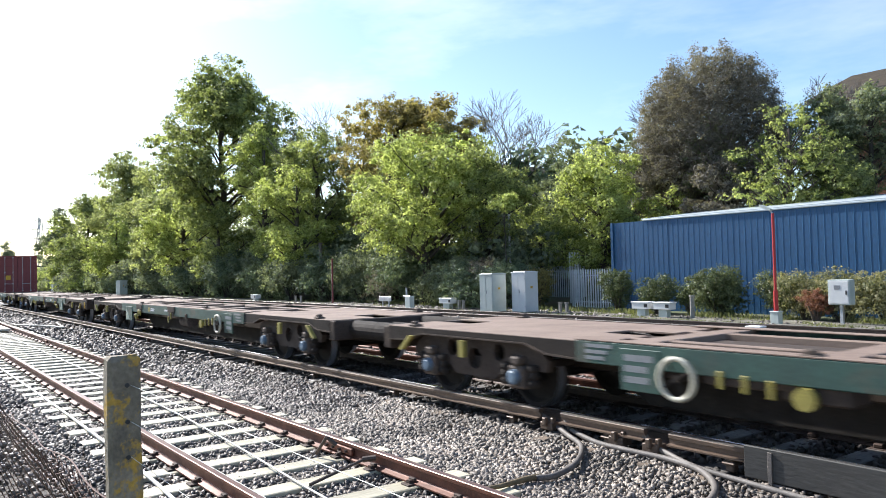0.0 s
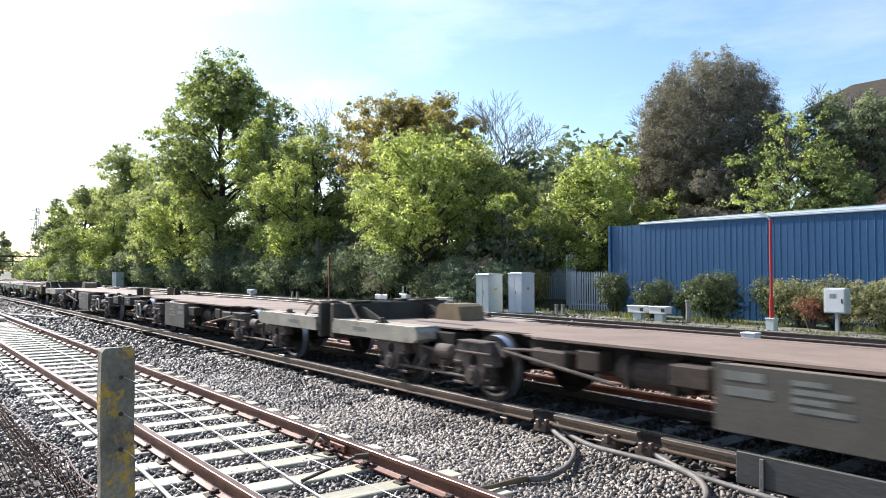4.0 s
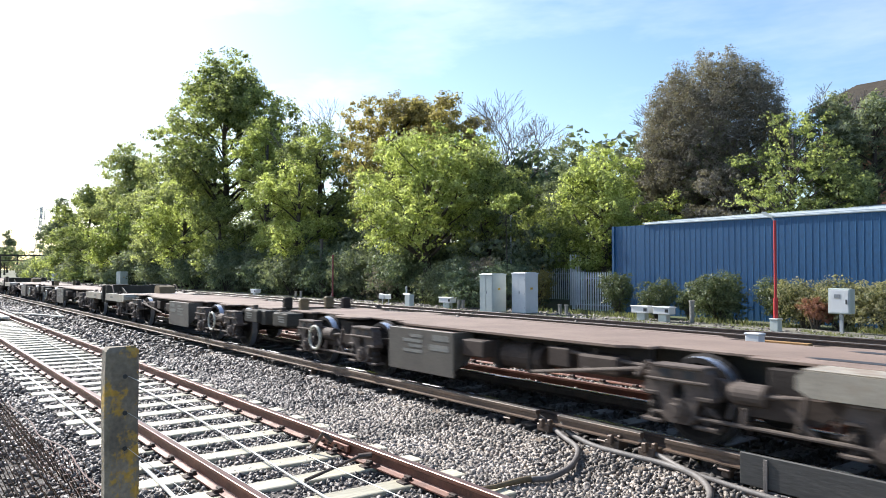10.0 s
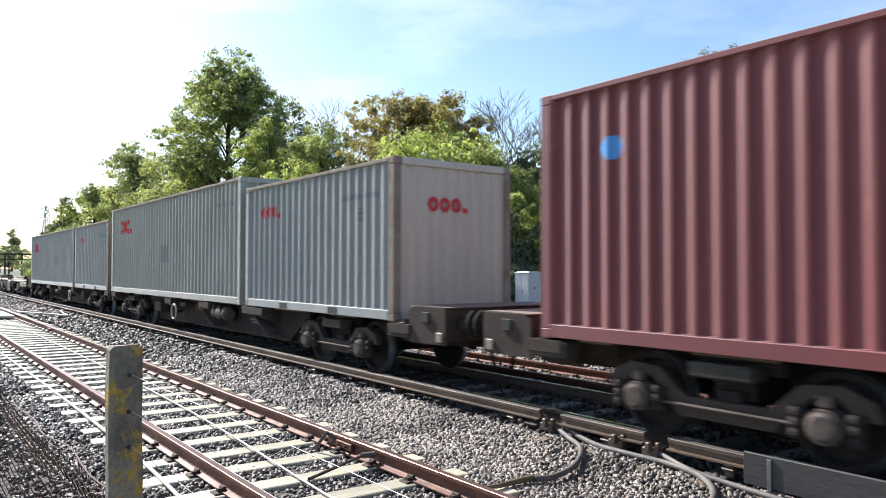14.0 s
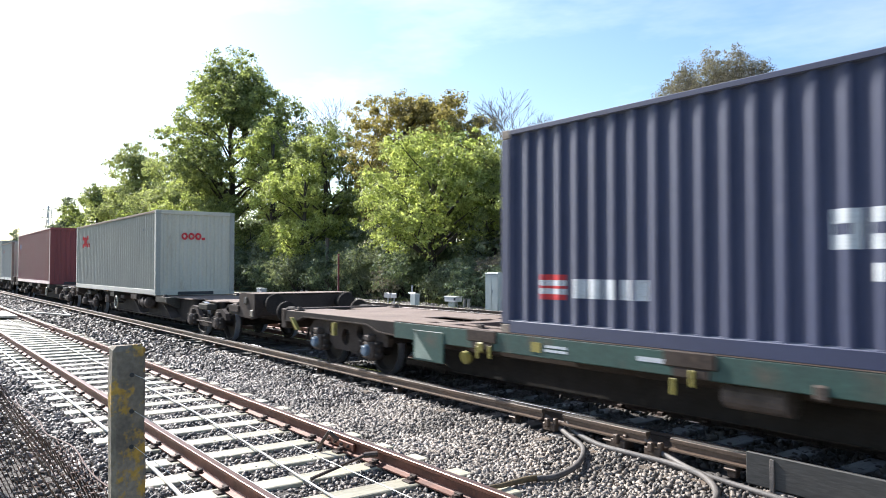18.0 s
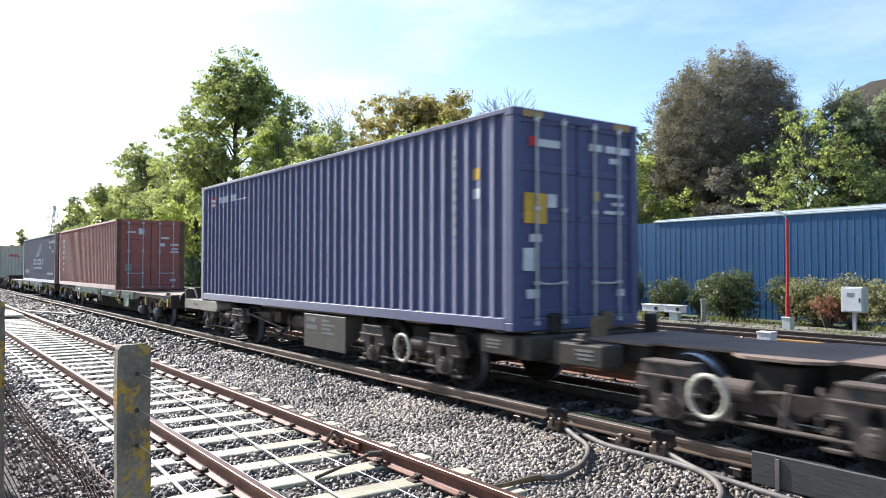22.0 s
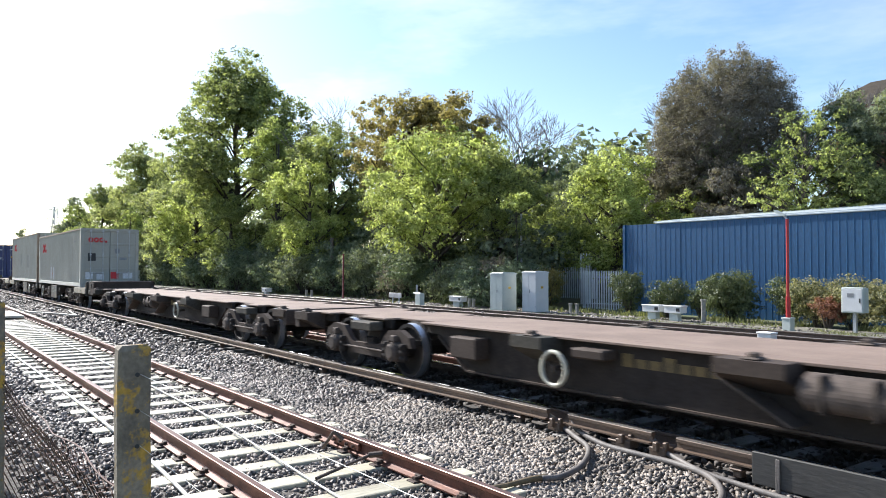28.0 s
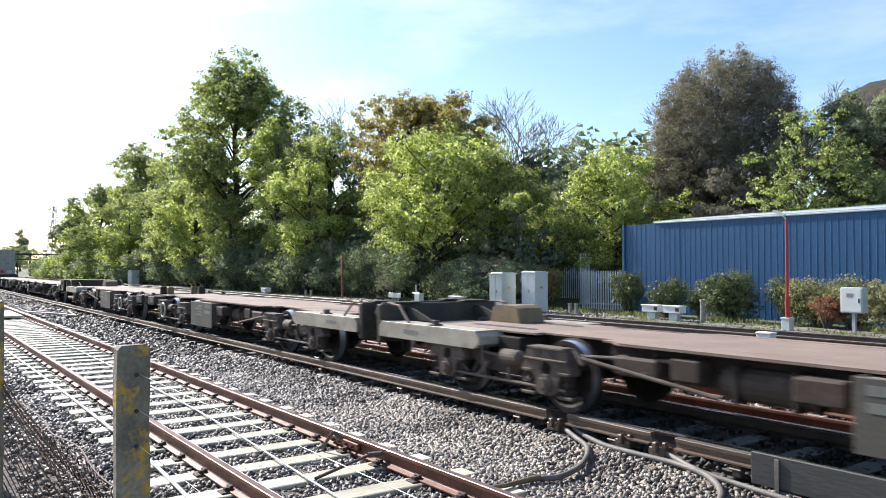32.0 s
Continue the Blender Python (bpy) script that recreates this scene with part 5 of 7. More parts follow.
def wheelset_mesh(r=0.42):
    bm = bmesh.new()
    for s in (-1, 1):
        prof = ((0.09, 0.66), (0.10, 0.70), (r - 0.09, 0.71), (r - 0.055, 0.68), (r + 0.03, 0.685), (r + 0.03, 0.715), (r + 0.002, 0.728), (r - 0.003, 0.838), (r - 0.06, 0.838), (r - 0.1, 0.76), (0.11, 0.77), (0.1, 0.83))
        n = 26
        rows = [[bm.verts.new((q * math.cos(2 * math.pi * i / n), s * y, q * math.sin(2 * math.pi * i / n))) for q, y in prof] for i in range(n)]
        for i in range(n):
            for j in range(len(prof) - 1):
                f = bm.faces.new((rows[i][j], rows[i][j + 1], rows[(i + 1) % n][j + 1], rows[(i + 1) % n][j]))
                f.material_index = 1 if j == 6 else 0
    drum(bm, (0, -1.0, 0), (0, 1.0, 0), 0.085, sides=14)
    bmesh.ops.recalc_face_normals(bm, faces=bm.faces[:])
    me = to_mesh(bm, "wheel_steel")
    me.materials.append(MATS["tread"])
    return me


WHEELS = {r: wheelset_mesh(r) for r in (0.42, 0.44)}


def spring_mesh(r, h):
    """One coil spring: a lathe of close coils."""
    bm = bmesh.new()
    n, k = 9, 9
    rows = [[bm.verts.new((q * math.cos(2 * math.pi * i / k), q * math.sin(2 * math.pi * i / k), h * j / n)) for i in range(k)] for j, q in ((j, r * (1 if j % 3 else 0.78)) for j in range(n + 1))]
    for a, b in zip(rows, rows[1:]):
        for i in range(k):
            bm.faces.new((a[i], a[(i + 1) % k], b[(i + 1) % k], b[i]))
    bm.faces.new(rows[0][::-1])
    bm.faces.new(rows[-1])
    return to_mesh(bm, "bogie_dirt")


SPRING = spring_mesh(0.08, 0.28)


def bogie(kind, parent, x, handwheel=False):
    """A two-axle bogie in one of three forms, under a wagon."""
    half = {"A": 0.92, "B": 1.0, "C": 0.98}[kind]
    axle = {"A": 0.42, "B": 0.44, "C": 0.44}[kind]
    me = {"A": [(-1.42, 0.64), (-1.22, 0.80), (-0.5, 0.84), (0.5, 0.84), (1.22, 0.80), (1.42, 0.64), (1.38, 0.50), (1.15, 0.50), (0.70, 0.54), (0.42, 0.33), (-0.42, 0.33), (-0.70, 0.54), (-1.15, 0.50), (-1.38, 0.50)],
          "B": [(-1.25, 0.60), (-0.65, 0.60), (-0.45, 0.50), (-0.35, 0.42), (0.35, 0.42), (0.45, 0.50), (0.65, 0.60), (1.25, 0.60), (1.25, 0.72), (0.6, 0.72), (0.4, 0.64), (-0.4, 0.64), (-0.6, 0.72), (-1.25, 0.72)],
          "C": [(-1.42, 0.52), (-1.36, 0.68), (-1.1, 0.79), (-0.74, 0.76), (-0.52, 0.56), (-0.42, 0.50), (0.42, 0.50), (0.52, 0.56), (0.74, 0.76), (1.1, 0.79), (1.36, 0.68), (1.42, 0.52), (1.22, 0.52), (1.06, 0.69), (0.84, 0.66), (0.6, 0.40), (0.5, 0.30), (-0.5, 0.30), (-0.6, 0.40), (-0.84, 0.66), (-1.06, 0.69), (-1.22, 0.52)]}[kind]
    holes = ((-0.50, 0.68, 0.115), (0.50, 0.68, 0.115), (0, 0.57, 0.145)) if kind == "A" else ()
    b = part("bogie", blocks((-0.22, 0.22, -0.9, 0.9, 0.5, 0.86), (-0.13, 0.13, -1.0, 1.0, 0.42, 0.6), bev=0.015), "bogie_dirt", parent, at=pose(x, 0, 0))
    for e in (-1, 1):
        part("end_bar", blocks((e * 1.31 - 0.035, e * 1.31 + 0.035, -1.0, 1.0, 0.55, 0.64), bev=0.01), "bogie_dirt", b)
    for s in (-1, 1):
        part("side_frame", prism(bmesh.new(), me, s * 0.98, s * 1.08, holes), "frame_brown", b)
        for e in (-1, 1):
            ax = e * half
            if kind == "A":
                part("axlebox", blocks((ax - 0.15, ax + 0.15, s * 1.09 - 0.1, s * 1.09 + 0.1, 0.27, 0.56), (ax - 0.09, ax + 0.09, s * 1.12 - 0.09, s * 1.12 + 0.09, 0.56, 0.68), bev=0.03), "axlebox_dirt", b)
                bm = bmesh.new()
                drum(bm, (ax, s * 1.17, axle), (ax, s * 1.25, axle), 0.10, 0.09, 18)
                drum(bm, (ax, s * 1.25, axle), (ax, s * 1.265, axle), 0.08, 0.06, 14)
                part("axle_cap", bm, "cap_blue", b, "chipped blue axle-box cover")
                coils = (ax + 0.25, ax - 0.25)
            elif kind == "B":
                out = [(-0.28, 0.81), (0.28, 0.81), (0.34, 0.76), (0.37, 0.64), (0.42, 0.56), (0.42, 0.51), (0.24, 0.50), (0.20, 0.42), (0.19, 0.30), (0.11, 0.25), (-0.11, 0.25), (-0.19, 0.30), (-0.20, 0.42), (-0.24, 0.50), (-0.42, 0.51), (-0.42, 0.56), (-0.37, 0.64), (-0.34, 0.76)]
                ab = part("axlebox", prism(bmesh.new(), [(ax + u, v) for u, v in out], *sorted((s * 1.04, s * 1.19)), holes=((ax, 0.565, 0.085),)), "axlebox_dirt", b, "dusty dark brown cast axle box")
                part("casting_rib", blocks((ax - 0.36, ax + 0.36, *sorted((s * 1.225, s * 1.185)), 0.655, 0.685), (ax - 0.40, ax - 0.24, *sorted((s * 1.22, s * 1.185)), 0.505, 0.545), (ax + 0.24, ax + 0.40, *sorted((s * 1.22, s * 1.185)), 0.505, 0.545),
                                           (ax - 0.30, ax + 0.30, *sorted((s * 1.215, s * 1.0)), 0.79, 0.825), bev=0.008), "axlebox_dirt", ab)
                # black pieces paint the shade of the casting's pockets and behind its hole
                for q in (-0.20, 0.08):
                    part("casting_pocket", blocks((ax + q, ax + q + 0.12, *sorted((s * 1.197, s * 1.192)), 0.70, 0.775)), "mark_black", ab)
                part("hole_backing", blocks((ax - 0.12, ax + 0.12, *sorted((s * 1.036, s * 1.02)), 0.47, 0.66)), "mark_black", ab)
                bm = bmesh.new()
                drum(bm, (ax, s * 1.18, 0.385), (ax, s * 1.235, 0.385), 0.12, 0.11, 16)
                drum(bm, (ax, s * 1.235, 0.385), (ax, s * 1.265, 0.385), 0.075, 0.06, 14)
                part("axle_cap", bm, "axlebox_dirt", ab)
                part("spring_seat", blocks((ax - 0.43, ax - 0.20, *sorted((s * 1.2, s * 1.0)), 0.225, 0.265), (ax + 0.20, ax + 0.43, *sorted((s * 1.2, s * 1.0)), 0.225, 0.265), bev=0.01), "axlebox_dirt", ab)
                part("brake_block", blocks((ax - e * 0.52 - 0.05, ax - e * 0.52 + 0.05, *sorted((s * 0.82, s * 0.70)), 0.3, 0.6), bev=0.02), "bogie_dirt", b)
                part("brake_hanger", bars(((ax - e * 0.55, s * 0.95, 0.72), (ax - e * 0.5, s * 1.1, 0.36), 0.025), ((ax - e * 0.42, s * 1.14, 0.36), (ax - e * 0.2, s * 1.16, 0.55), 0.02)), "axlebox_dirt", b)
                coils = (ax - 0.31, ax + 0.31)
            else:
                bm = bmesh.new()
                drum(bm, (ax, s * 1.0, axle), (ax, s * 1.19, axle), 0.17, 0.15, 18)
                drum(bm, (ax, s * 1.19, axle), (ax, s * 1.225, axle), 0.13, 0.1, 16)
                part("axlebox", bm, "axlebox_dirt", b)
                part("damper", blocks((ax - 0.06, ax + 0.06, s * 1.1 - 0.06, s * 1.1 + 0.06, 0.6, 0.7), bev=0.012), "axlebox_dirt", b)
                coils = (ax + 0.25, ax - 0.25)
            for q in coils:
                part("spring", SPRING, None, b, at=pose(q, s * 1.1, 0.25 if kind == "B" else 0.30))
        if kind == "B":
            bm = drum(bmesh.new(), (0.12, s * 1.08, 0.62), (0.42, s * 1.08, 0.62), 0.105, sides=18)
            drum(bm, (0.42, s * 1.08, 0.62), (0.50, s * 1.08, 0.62), 0.105, 0.05, 18)
            part("brake_cylinder", bm, "axlebox_dirt", b)
            part("brake_lever", bars(((0.1, s * 1.12, 0.62), (-0.28, s * 1.14, 0.66), 0.02), ((-0.28, s * 1.15, 0.74), (-0.2, s * 1.15, 0.36), 0.026), ((0.3, s * 1.16, 0.5), (0.3, s * 1.16, 0.34), 0.024)), "axlebox_dirt", b)
            part("brake_rod", bars(((-1.3, s * 1.16, 0.33), (1.3, s * 1.16, 0.33), 0.022), ((-0.35, s * 1.14, 0.33), (-0.12, s * 1.14, 0.55), 0.03)), "axlebox_dirt", b)
        elif kind == "C":
            part("brake_rod", bars(((-0.7, s * 1.12, 0.42), (0.7, s * 1.12, 0.42), 0.018)), "axlebox_dirt", b)
            part("side_bearer", blocks((-0.34, 0.34, s * 1.05 - 0.13, s * 1.05 + 0.13, 0.72, 0.87), bev=0.02), "frame_olive", b)
    if handwheel:
        for s in (-1, 1):
            hand_wheel(b, 0.46 if s > 0 else 0.08, s * 1.3, 0.55, 0.2)
    for e in (-1, 1):
        w = part("wheelset", WHEELS[axle], None, b, at=pose(e * half, 0, axle))
        WHEELSETS.setdefault((e * half, axle), []).append(w)
    return b


def hand_wheel(parent, x, y, z, r):
    bm, sp = ring(bmesh.new(), (x, y, z), r, 0.026), bmesh.new()
    s = 1 if y > 0 else -1
    for k in range(2):
        a = k * math.pi / 2 + 0.5
        drum(sp, (x - r * math.cos(a), y, z - r * math.sin(a)), (x + r * math.cos(a), y, z + r * math.sin(a)), 0.010, sides=6)
    hub = part("handwheel", bm, "handwheel_white", parent, "cream-painted brake handwheel", smooth=True)
    part("spindle", drum(sp, (x, y - s * 0.25, z), (x, y + s * 0.02, z), 0.035, sides=8), "bogie_dirt", hub)


def buffer_pair(parent, x, z, out, r=0.2, length=0.3):
    """Round-headed side buffers on a wagon end; out is the way they point."""
    for s in (-1, 1):
        bm = bmesh.new()
        drum(bm, (x, s * 0.87, z), (x + out * length * 0.6, s * 0.87, z), 0.13, sides=16)
        drum(bm, (x + out * length * 0.5, s * 0.87, z), (x + out * length * 0.9, s * 0.87, z), 0.09, sides=14)
        drum(bm, (x + out * length * 0.9, s * 0.87, z), (x + out * length, s * 0.87, z), r, sides=18)
        part("buffer", bm, "bogie_dirt", parent, smooth=False)


def hook(parent, x, out, z=0.85):
    part("coupling", bars(((x, 0, z), (x + out * 0.32, 0, z), 0.05), ((x + out * 0.3, 0, z + 0.02), (x + out * 0.3, 0, z - 0.3), 0.035), ((x + out * 0.12, 0.5, z - 0.12), (x + out * 0.26, 0.5, z - 0.5), 0.03),
                          ((x + out * 0.12, -0.5, z - 0.12), (x + out * 0.3, -0.45, z - 0.5), 0.03)), "bogie_dirt", parent)


def plates(parent, name, material, *rows, bev=0.012, label=""):
    for r in rows:
        part(name, blocks(r, bev=bev), material, parent, label)


def data_bars(parent, x, y, z, w, h, material="mark_white", n=3):
    """Unreadable stencilled data: short bars on a side panel."""
    s = 1 if y > 0 else -1
    rng = random.Random(int(x * 37))
    for i in range(n):
        k = w * rng.uniform(0.6, 1)
        z1 = z + h - i * h / n
        part("stencil", blocks((x, x + k, min(y - s * 0.003, y), max(y - s * 0.003, y), z1 - 0.6 * h / n, z1)), material, parent)


def wagon_a():
    """Green skeletal flat: inner end at x = 0, outer end at x = 18.85."""
    w = thing("container_flat_wagon", pose(0, 0, 0), "green skeletal container flat with brown deck and yellow handles", "wagon", "train wagons")
    part("centre_sill", blocks((0.3, 18.6, -0.36, 0.36, 0.48, 0.88), bev=0.02), "frame_brown", w)
    part("fishbelly_sill", prism(bmesh.new(), [(3.7, 0.5), (4.4, 0.14), (14.3, 0.14), (15.0, 0.5), (15.0, 0.87), (3.7, 0.87)], -0.3, 0.3), "bogie_dirt", w)
    for s in (-1, 1):
        y0, y1 = sorted((s * 1.22, s * 1.14))
        part("side_sill", blocks((4.1, 14.6, y0, y1, 0.70, 0.95), bev=0.01), "frame_green", w, "dirty green side sill")
        part("sill_flange", blocks((4.1, 14.6, *sorted((s * 1.22, s * 1.0)), 0.952, 0.962)), "deck_brown", w)
        # cranked solebar over each bogie
        for a, b in ((0.15, 4.1), (14.6, 18.7)):
            m = (a + b) / 2
            part("solebar", prism(bmesh.new(), [(a, 0.74), (a + 0.5, 0.76), (a + 0.85, 0.86), (b - 0.85, 0.86), (b - 0.5, 0.76), (b, 0.74), (b, 0.93), (a, 0.93)], *sorted((s * 1.2, s * 1.15))), "bogie_dirt", w)
            part("solebar_flange", prism(bmesh.new(), [(a, 0.72), (a + 0.52, 0.738), (a + 0.87, 0.84), (b - 0.87, 0.84), (b - 0.52, 0.738), (b, 0.72), (b, 0.74), (b - 0.5, 0.76), (b - 0.85, 0.86), (a + 0.85, 0.86), (a + 0.5, 0.76), (a, 0.74)], *sorted((s * 1.22, s * 1.08))), "frame_brown", w)
        data_bars(w, 4.25, s * 1.224, 0.72, 0.45, 0.2, "mark_grey")
        part("data_panel", blocks((4.75, 5.25, *sorted((s * 1.23, s * 1.2)), 0.46, 0.9), bev=0.005), "frame_green", w)
        data_bars(w, 4.8, s * 1.232, 0.5, 0.38, 0.34, "mark_grey")
        hand_wheel(w, 5.5, s * 1.3, 0.65, 0.20)
        part("brake_bracket", blocks((5.75, 6.35, *sorted((s * 1.2, s * 0.95)), 0.62, 0.9), bev=0.015), "frame_brown", w)
        for x in (8.95, 12.15):
            part("lock_bracket", blocks((x, x + 0.6, *sorted((s * 1.245, s * 1.215)), 0.8, 0.96), (x + 0.08, x + 0.5, *sorted((s * 1.24, s * 1.0)), 0.7, 0.8), bev=0.012), "frame_brown", w)
        part("reservoir", bars(((8.35, s * 0.95, 0.56), (9.0, s * 0.95, 0.56), 0.14), sides=16), "axlebox_dirt", w)
        part("sign_plate", blocks((11.33, 11.5, *sorted((s * 1.226, s * 1.221)), 0.76, 0.88)), "yellow_paint", w, "small yellow plate")
        bm = bmesh.new()
        drum(bm, (12.75, s * 1.22, 0.58), (12.75, s * 1.28, 0.56), 0.09, sides=14)
        part("valve", bm, "yellow_paint", w, "yellow valve knob")
        for x, z in ((5.95, 0.6), (6.2, 0.58), (6.45, 0.56), (9.2, 0.62), (9.42, 0.52), (12.25, 0.6), (12.5, 0.58)):
            part("lever", blocks((x - 0.026, x + 0.026, *sorted((s * 1.27, s * 1.24)), z, z + 0.17), bev=0.01), "yellow_paint", w, "yellow lever")
        bm = bmesh.new()
        drum(bm, (6.75, s * 1.22, 0.6), (6.75, s * 1.28, 0.6), 0.1, sides=14)
        part("valve", bm, "yellow_paint", w, "yellow valve knob")
        part("tool_box", blocks((6.5, 7.1, *sorted((s * 1.18, s * 0.8)), 0.55, 0.86), bev=0.02), "frame_brown", w)
        for x in (0.75, 2.1, 16.45, 18.05):
            sl = 0.13 if x in (0.75, 18.05) else 0.0
            part("handle", prism(bmesh.new(), [(x - 0.05 - sl, 0.60), (x + 0.05 - sl, 0.60), (x + 0.05 + sl, 0.82), (x - 0.05 + sl, 0.82)], *sorted((s * 1.31, s * 1.25))), "yellow_paint", w, "yellow coupling handle")
        part("triangle_panel", blocks((13.3, 14.05, *sorted((s * 1.235, s * 1.2)), 0.42, 0.86), bev=0.005), "frame_green", w)
        part("triangle_mark", prism(bmesh.new(), [(13.55, 0.45), (14.0, 0.45), (14.0, 0.83)], *sorted((s * 1.24, s * 1.236))), "triangle_pale", w)
        data_bars(w, 9.2, s * 1.224, 0.78, 0.9, 0.08, n=1)
        data_bars(w, 10.9, s * 1.224, 0.76, 0.5, 0.1, n=2)
        for x in (7.9, 12.4):
            part("lashing_ring", blocks((x, x + 0.12, *sorted((s * 1.26, s * 1.22)), 0.66, 0.8), bev=0.02), "yellow_paint" if x > 8 else "axlebox_dirt", w)
        part("inner_beam", blocks((4.0, 14.7, *sorted((s * 0.62, s * 0.5)), 0.70, 0.94), bev=0.01), "deck_brown", w)
    for a, b in ((0.1, 4.4), (14.3, 18.75)):
        part("deck_plate", blocks((a, b, -1.18, -0.25, 0.915, 0.94), (a, b, 0.25, 1.18, 0.915, 0.94), (a + 0.9, b - 0.7, -0.25, 0.25, 0.915, 0.94), bev=0.004), "deck_brown", w, "worn brown deck plate")
    for x in (4.6, 6.7, 8.3, 9.9, 11.6, 13.6):
        part("cross_member", blocks((x, x + 0.34, -1.14, 1.14, 0.8, 0.945), bev=0.01), "deck_brown", w)
    for x in (0.75, 6.75, 12.6, 18.2):
        for s in (-1, 1):
            part("twistlock", blocks((x - 0.09, x + 0.09, *sorted((s * 1.18, s * 1.02)), 0.945, 0.975), (x - 0.05, x + 0.05, *sorted((s * 1.15, s * 1.06)), 0.97, 1.02), bev=0.012), "axlebox_dirt", w)
    part("inner_headstock", blocks((0.0, 0.2, -1.2, 1.2, 0.58, 0.93), bev=0.02), "frame_brown", w)
    part("outer_headstock", blocks((18.62, 18.85, -1.2, 1.2, 0.58, 0.97), bev=0.02), "frame_brown", w)
    for y, z, r in ((0, 0.72, 0.13), (0.75, 0.76, 0.16), (-0.75, 0.76, 0.16)):
        part("draw_gear" if y == 0 else "inner_buffer", bars(((-0.8, y, z), (0.05, y, z), r), sides=16), "bogie_dirt", w)
    buffer_pair(w, 18.85, 0.86, 1, 0.22, 0.5)
    hook(w, 18.85, 1, 0.8)
    part("end_label", blocks((18.5, 18.6, -1.225, -1.2, 0.62, 0.85)), "mark_yellow", w)
    for x in (2.12, 16.4):
        bogie("A", w, x)
    return w


def wagon_b():
    """Low flat with lattice outer end at x = 0, inner end at x = 13.75."""
    w = thing("container_flat_wagon", pose(0, 0, 0), "low olive-brown container flat with pale end steps", "wagon", "train wagons")
    part("centre_sill", blocks((0.2, 13.6, -0.4, 0.4, 0.48, 0.89), bev=0.02), "frame_olive", w)
    part("deck_plate", blocks((1.2, 13.45, -0.655, 0.655, 0.905, 0.935), bev=0.004), "deck_brown", w, "brown steel deck plate")
    for s in (-1, 1):
        for a, b in ((1.2, 3.3), (4.45, 9.4), (10.5, 11.45), (12.5, 13.45)):
            part("deck_edge", blocks((a, b, *sorted((s * 0.657, s * 0.84)), 0.905, 0.935), bev=0.004), "deck_brown", w, "brown steel deck plate")
        for a, b in ((4.6, 9.2), (10.5, 11.45)):
            part("deck_wing", prism(bmesh.new(), [(a, 0.842), (a + 0.2, 1.0), (b - 0.2, 1.0), (b, 0.842)], 0.907, 0.937), "deck_brown", w, at=Matrix(((1, 0, 0, 0), (0, 0, s, 0), (0, 1, 0, 0), (0, 0, 0, 1))))
        # edge beams in near-black: the shadow below the deck is put into their colour
        for a, b in ((4.5, 9.35), (12.55, 13.4)):
            part("edge_beam", blocks((a, b, *sorted((s * 0.76, s * 0.68)), 0.70, 0.904), bev=0.008), "bogie_dirt", w)
        # pale end step with a rolled top
        part("end_step", prism(bmesh.new(), [(0.08, 0.69), (2.5, 0.69), (2.62, 0.75), (2.62, 0.86), (2.55, 0.915), (0.15, 0.915), (0.08, 0.86)], *sorted((s * 1.25, s * 0.78))), "step_pale", w, "rust-streaked grey-green end step")
        part("step_plate", blocks((0.12, 2.56, *sorted((s * 1.235, s * 0.845)), 0.917, 0.93), bev=0.003), "step_pale", w, "scuffed pale tread plate")
        # no cut-outs: the dark of the deck openings is laid on as black ovals
        for x, q in ((1.9, 0.42), (2.55, 0.38)):
            part("deck_slot", prism(bmesh.new(), [(x - q, 0.44), (x - q + 0.1, 0.36), (x + q - 0.1, 0.36), (x + q, 0.44), (x + q - 0.1, 0.52), (x - q + 0.1, 0.52)], 0.9355, 0.9385), "mark_black", w, "black oval laid on the deck for an opening's shade",
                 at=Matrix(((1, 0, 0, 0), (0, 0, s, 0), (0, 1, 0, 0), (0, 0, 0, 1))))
        data_bars(w, 0.8, s * 1.254, 0.74, 0.5, 0.1, "stencil_dull", n=1)
        part("side_panel", blocks((7.45, 9.1, *sorted((s * 1.22, s * 1.19)), 0.27, 0.9), bev=0.008), "panel_grey", w, "grey-green data panel with white stencils")
        data_bars(w, 7.56, s * 1.224, 0.56, 0.5, 0.28, "stencil_dull", n=2)
        data_bars(w, 8.2, s * 1.224, 0.52, 0.5, 0.3, "stencil_dull", n=4)
        for x in (7.46, 9.07):
            part("panel_end", prism(bmesh.new(), [(0.84, 0.58), (1.188, 0.36), (1.188, 0.895), (0.84, 0.895)], -0.012, 0.012), "panel_grey", w, at=Matrix(((0, 1, 0, x), (s, 0, 0, 0), (0, 0, 1, 0), (0, 0, 0, 1))))
        part("panel_tray", blocks((7.48, 9.05, *sorted((s * 1.188, s * 0.845)), 0.855, 0.88), bev=0.004), "deck_brown", w)
        part("panel_stay", blocks((7.5, 7.56, *sorted((s * 1.19, s * 0.84)), 0.82, 0.88), (9.0, 9.06, *sorted((s * 1.19, s * 0.84)), 0.82, 0.88)), "step_pale", w)
        part("air_tank", bars(((6.05, s * 0.78, 0.64), (7.0, s * 0.78, 0.64), 0.17), sides=16), "frame_brown", w, "rusty brown air tank")
        plates(w, "tank_strap", "bogie_dirt", (6.2, 6.25, *sorted((s * 0.97, s * 0.6)), 0.46, 0.84), (6.8, 6.85, *sorted((s * 0.97, s * 0.6)), 0.46, 0.84))
        part("brake_lever", bars(((4.3, s * 1.12, 0.74), (6.1, s * 1.02, 0.5), 0.024), ((4.25, s * 1.1, 0.82), (4.4, s * 1.12, 0.66), 0.035), ((5.2, s * 0.85, 0.85), (5.2, s * 1.05, 0.6), 0.02)), "axlebox_dirt", w)
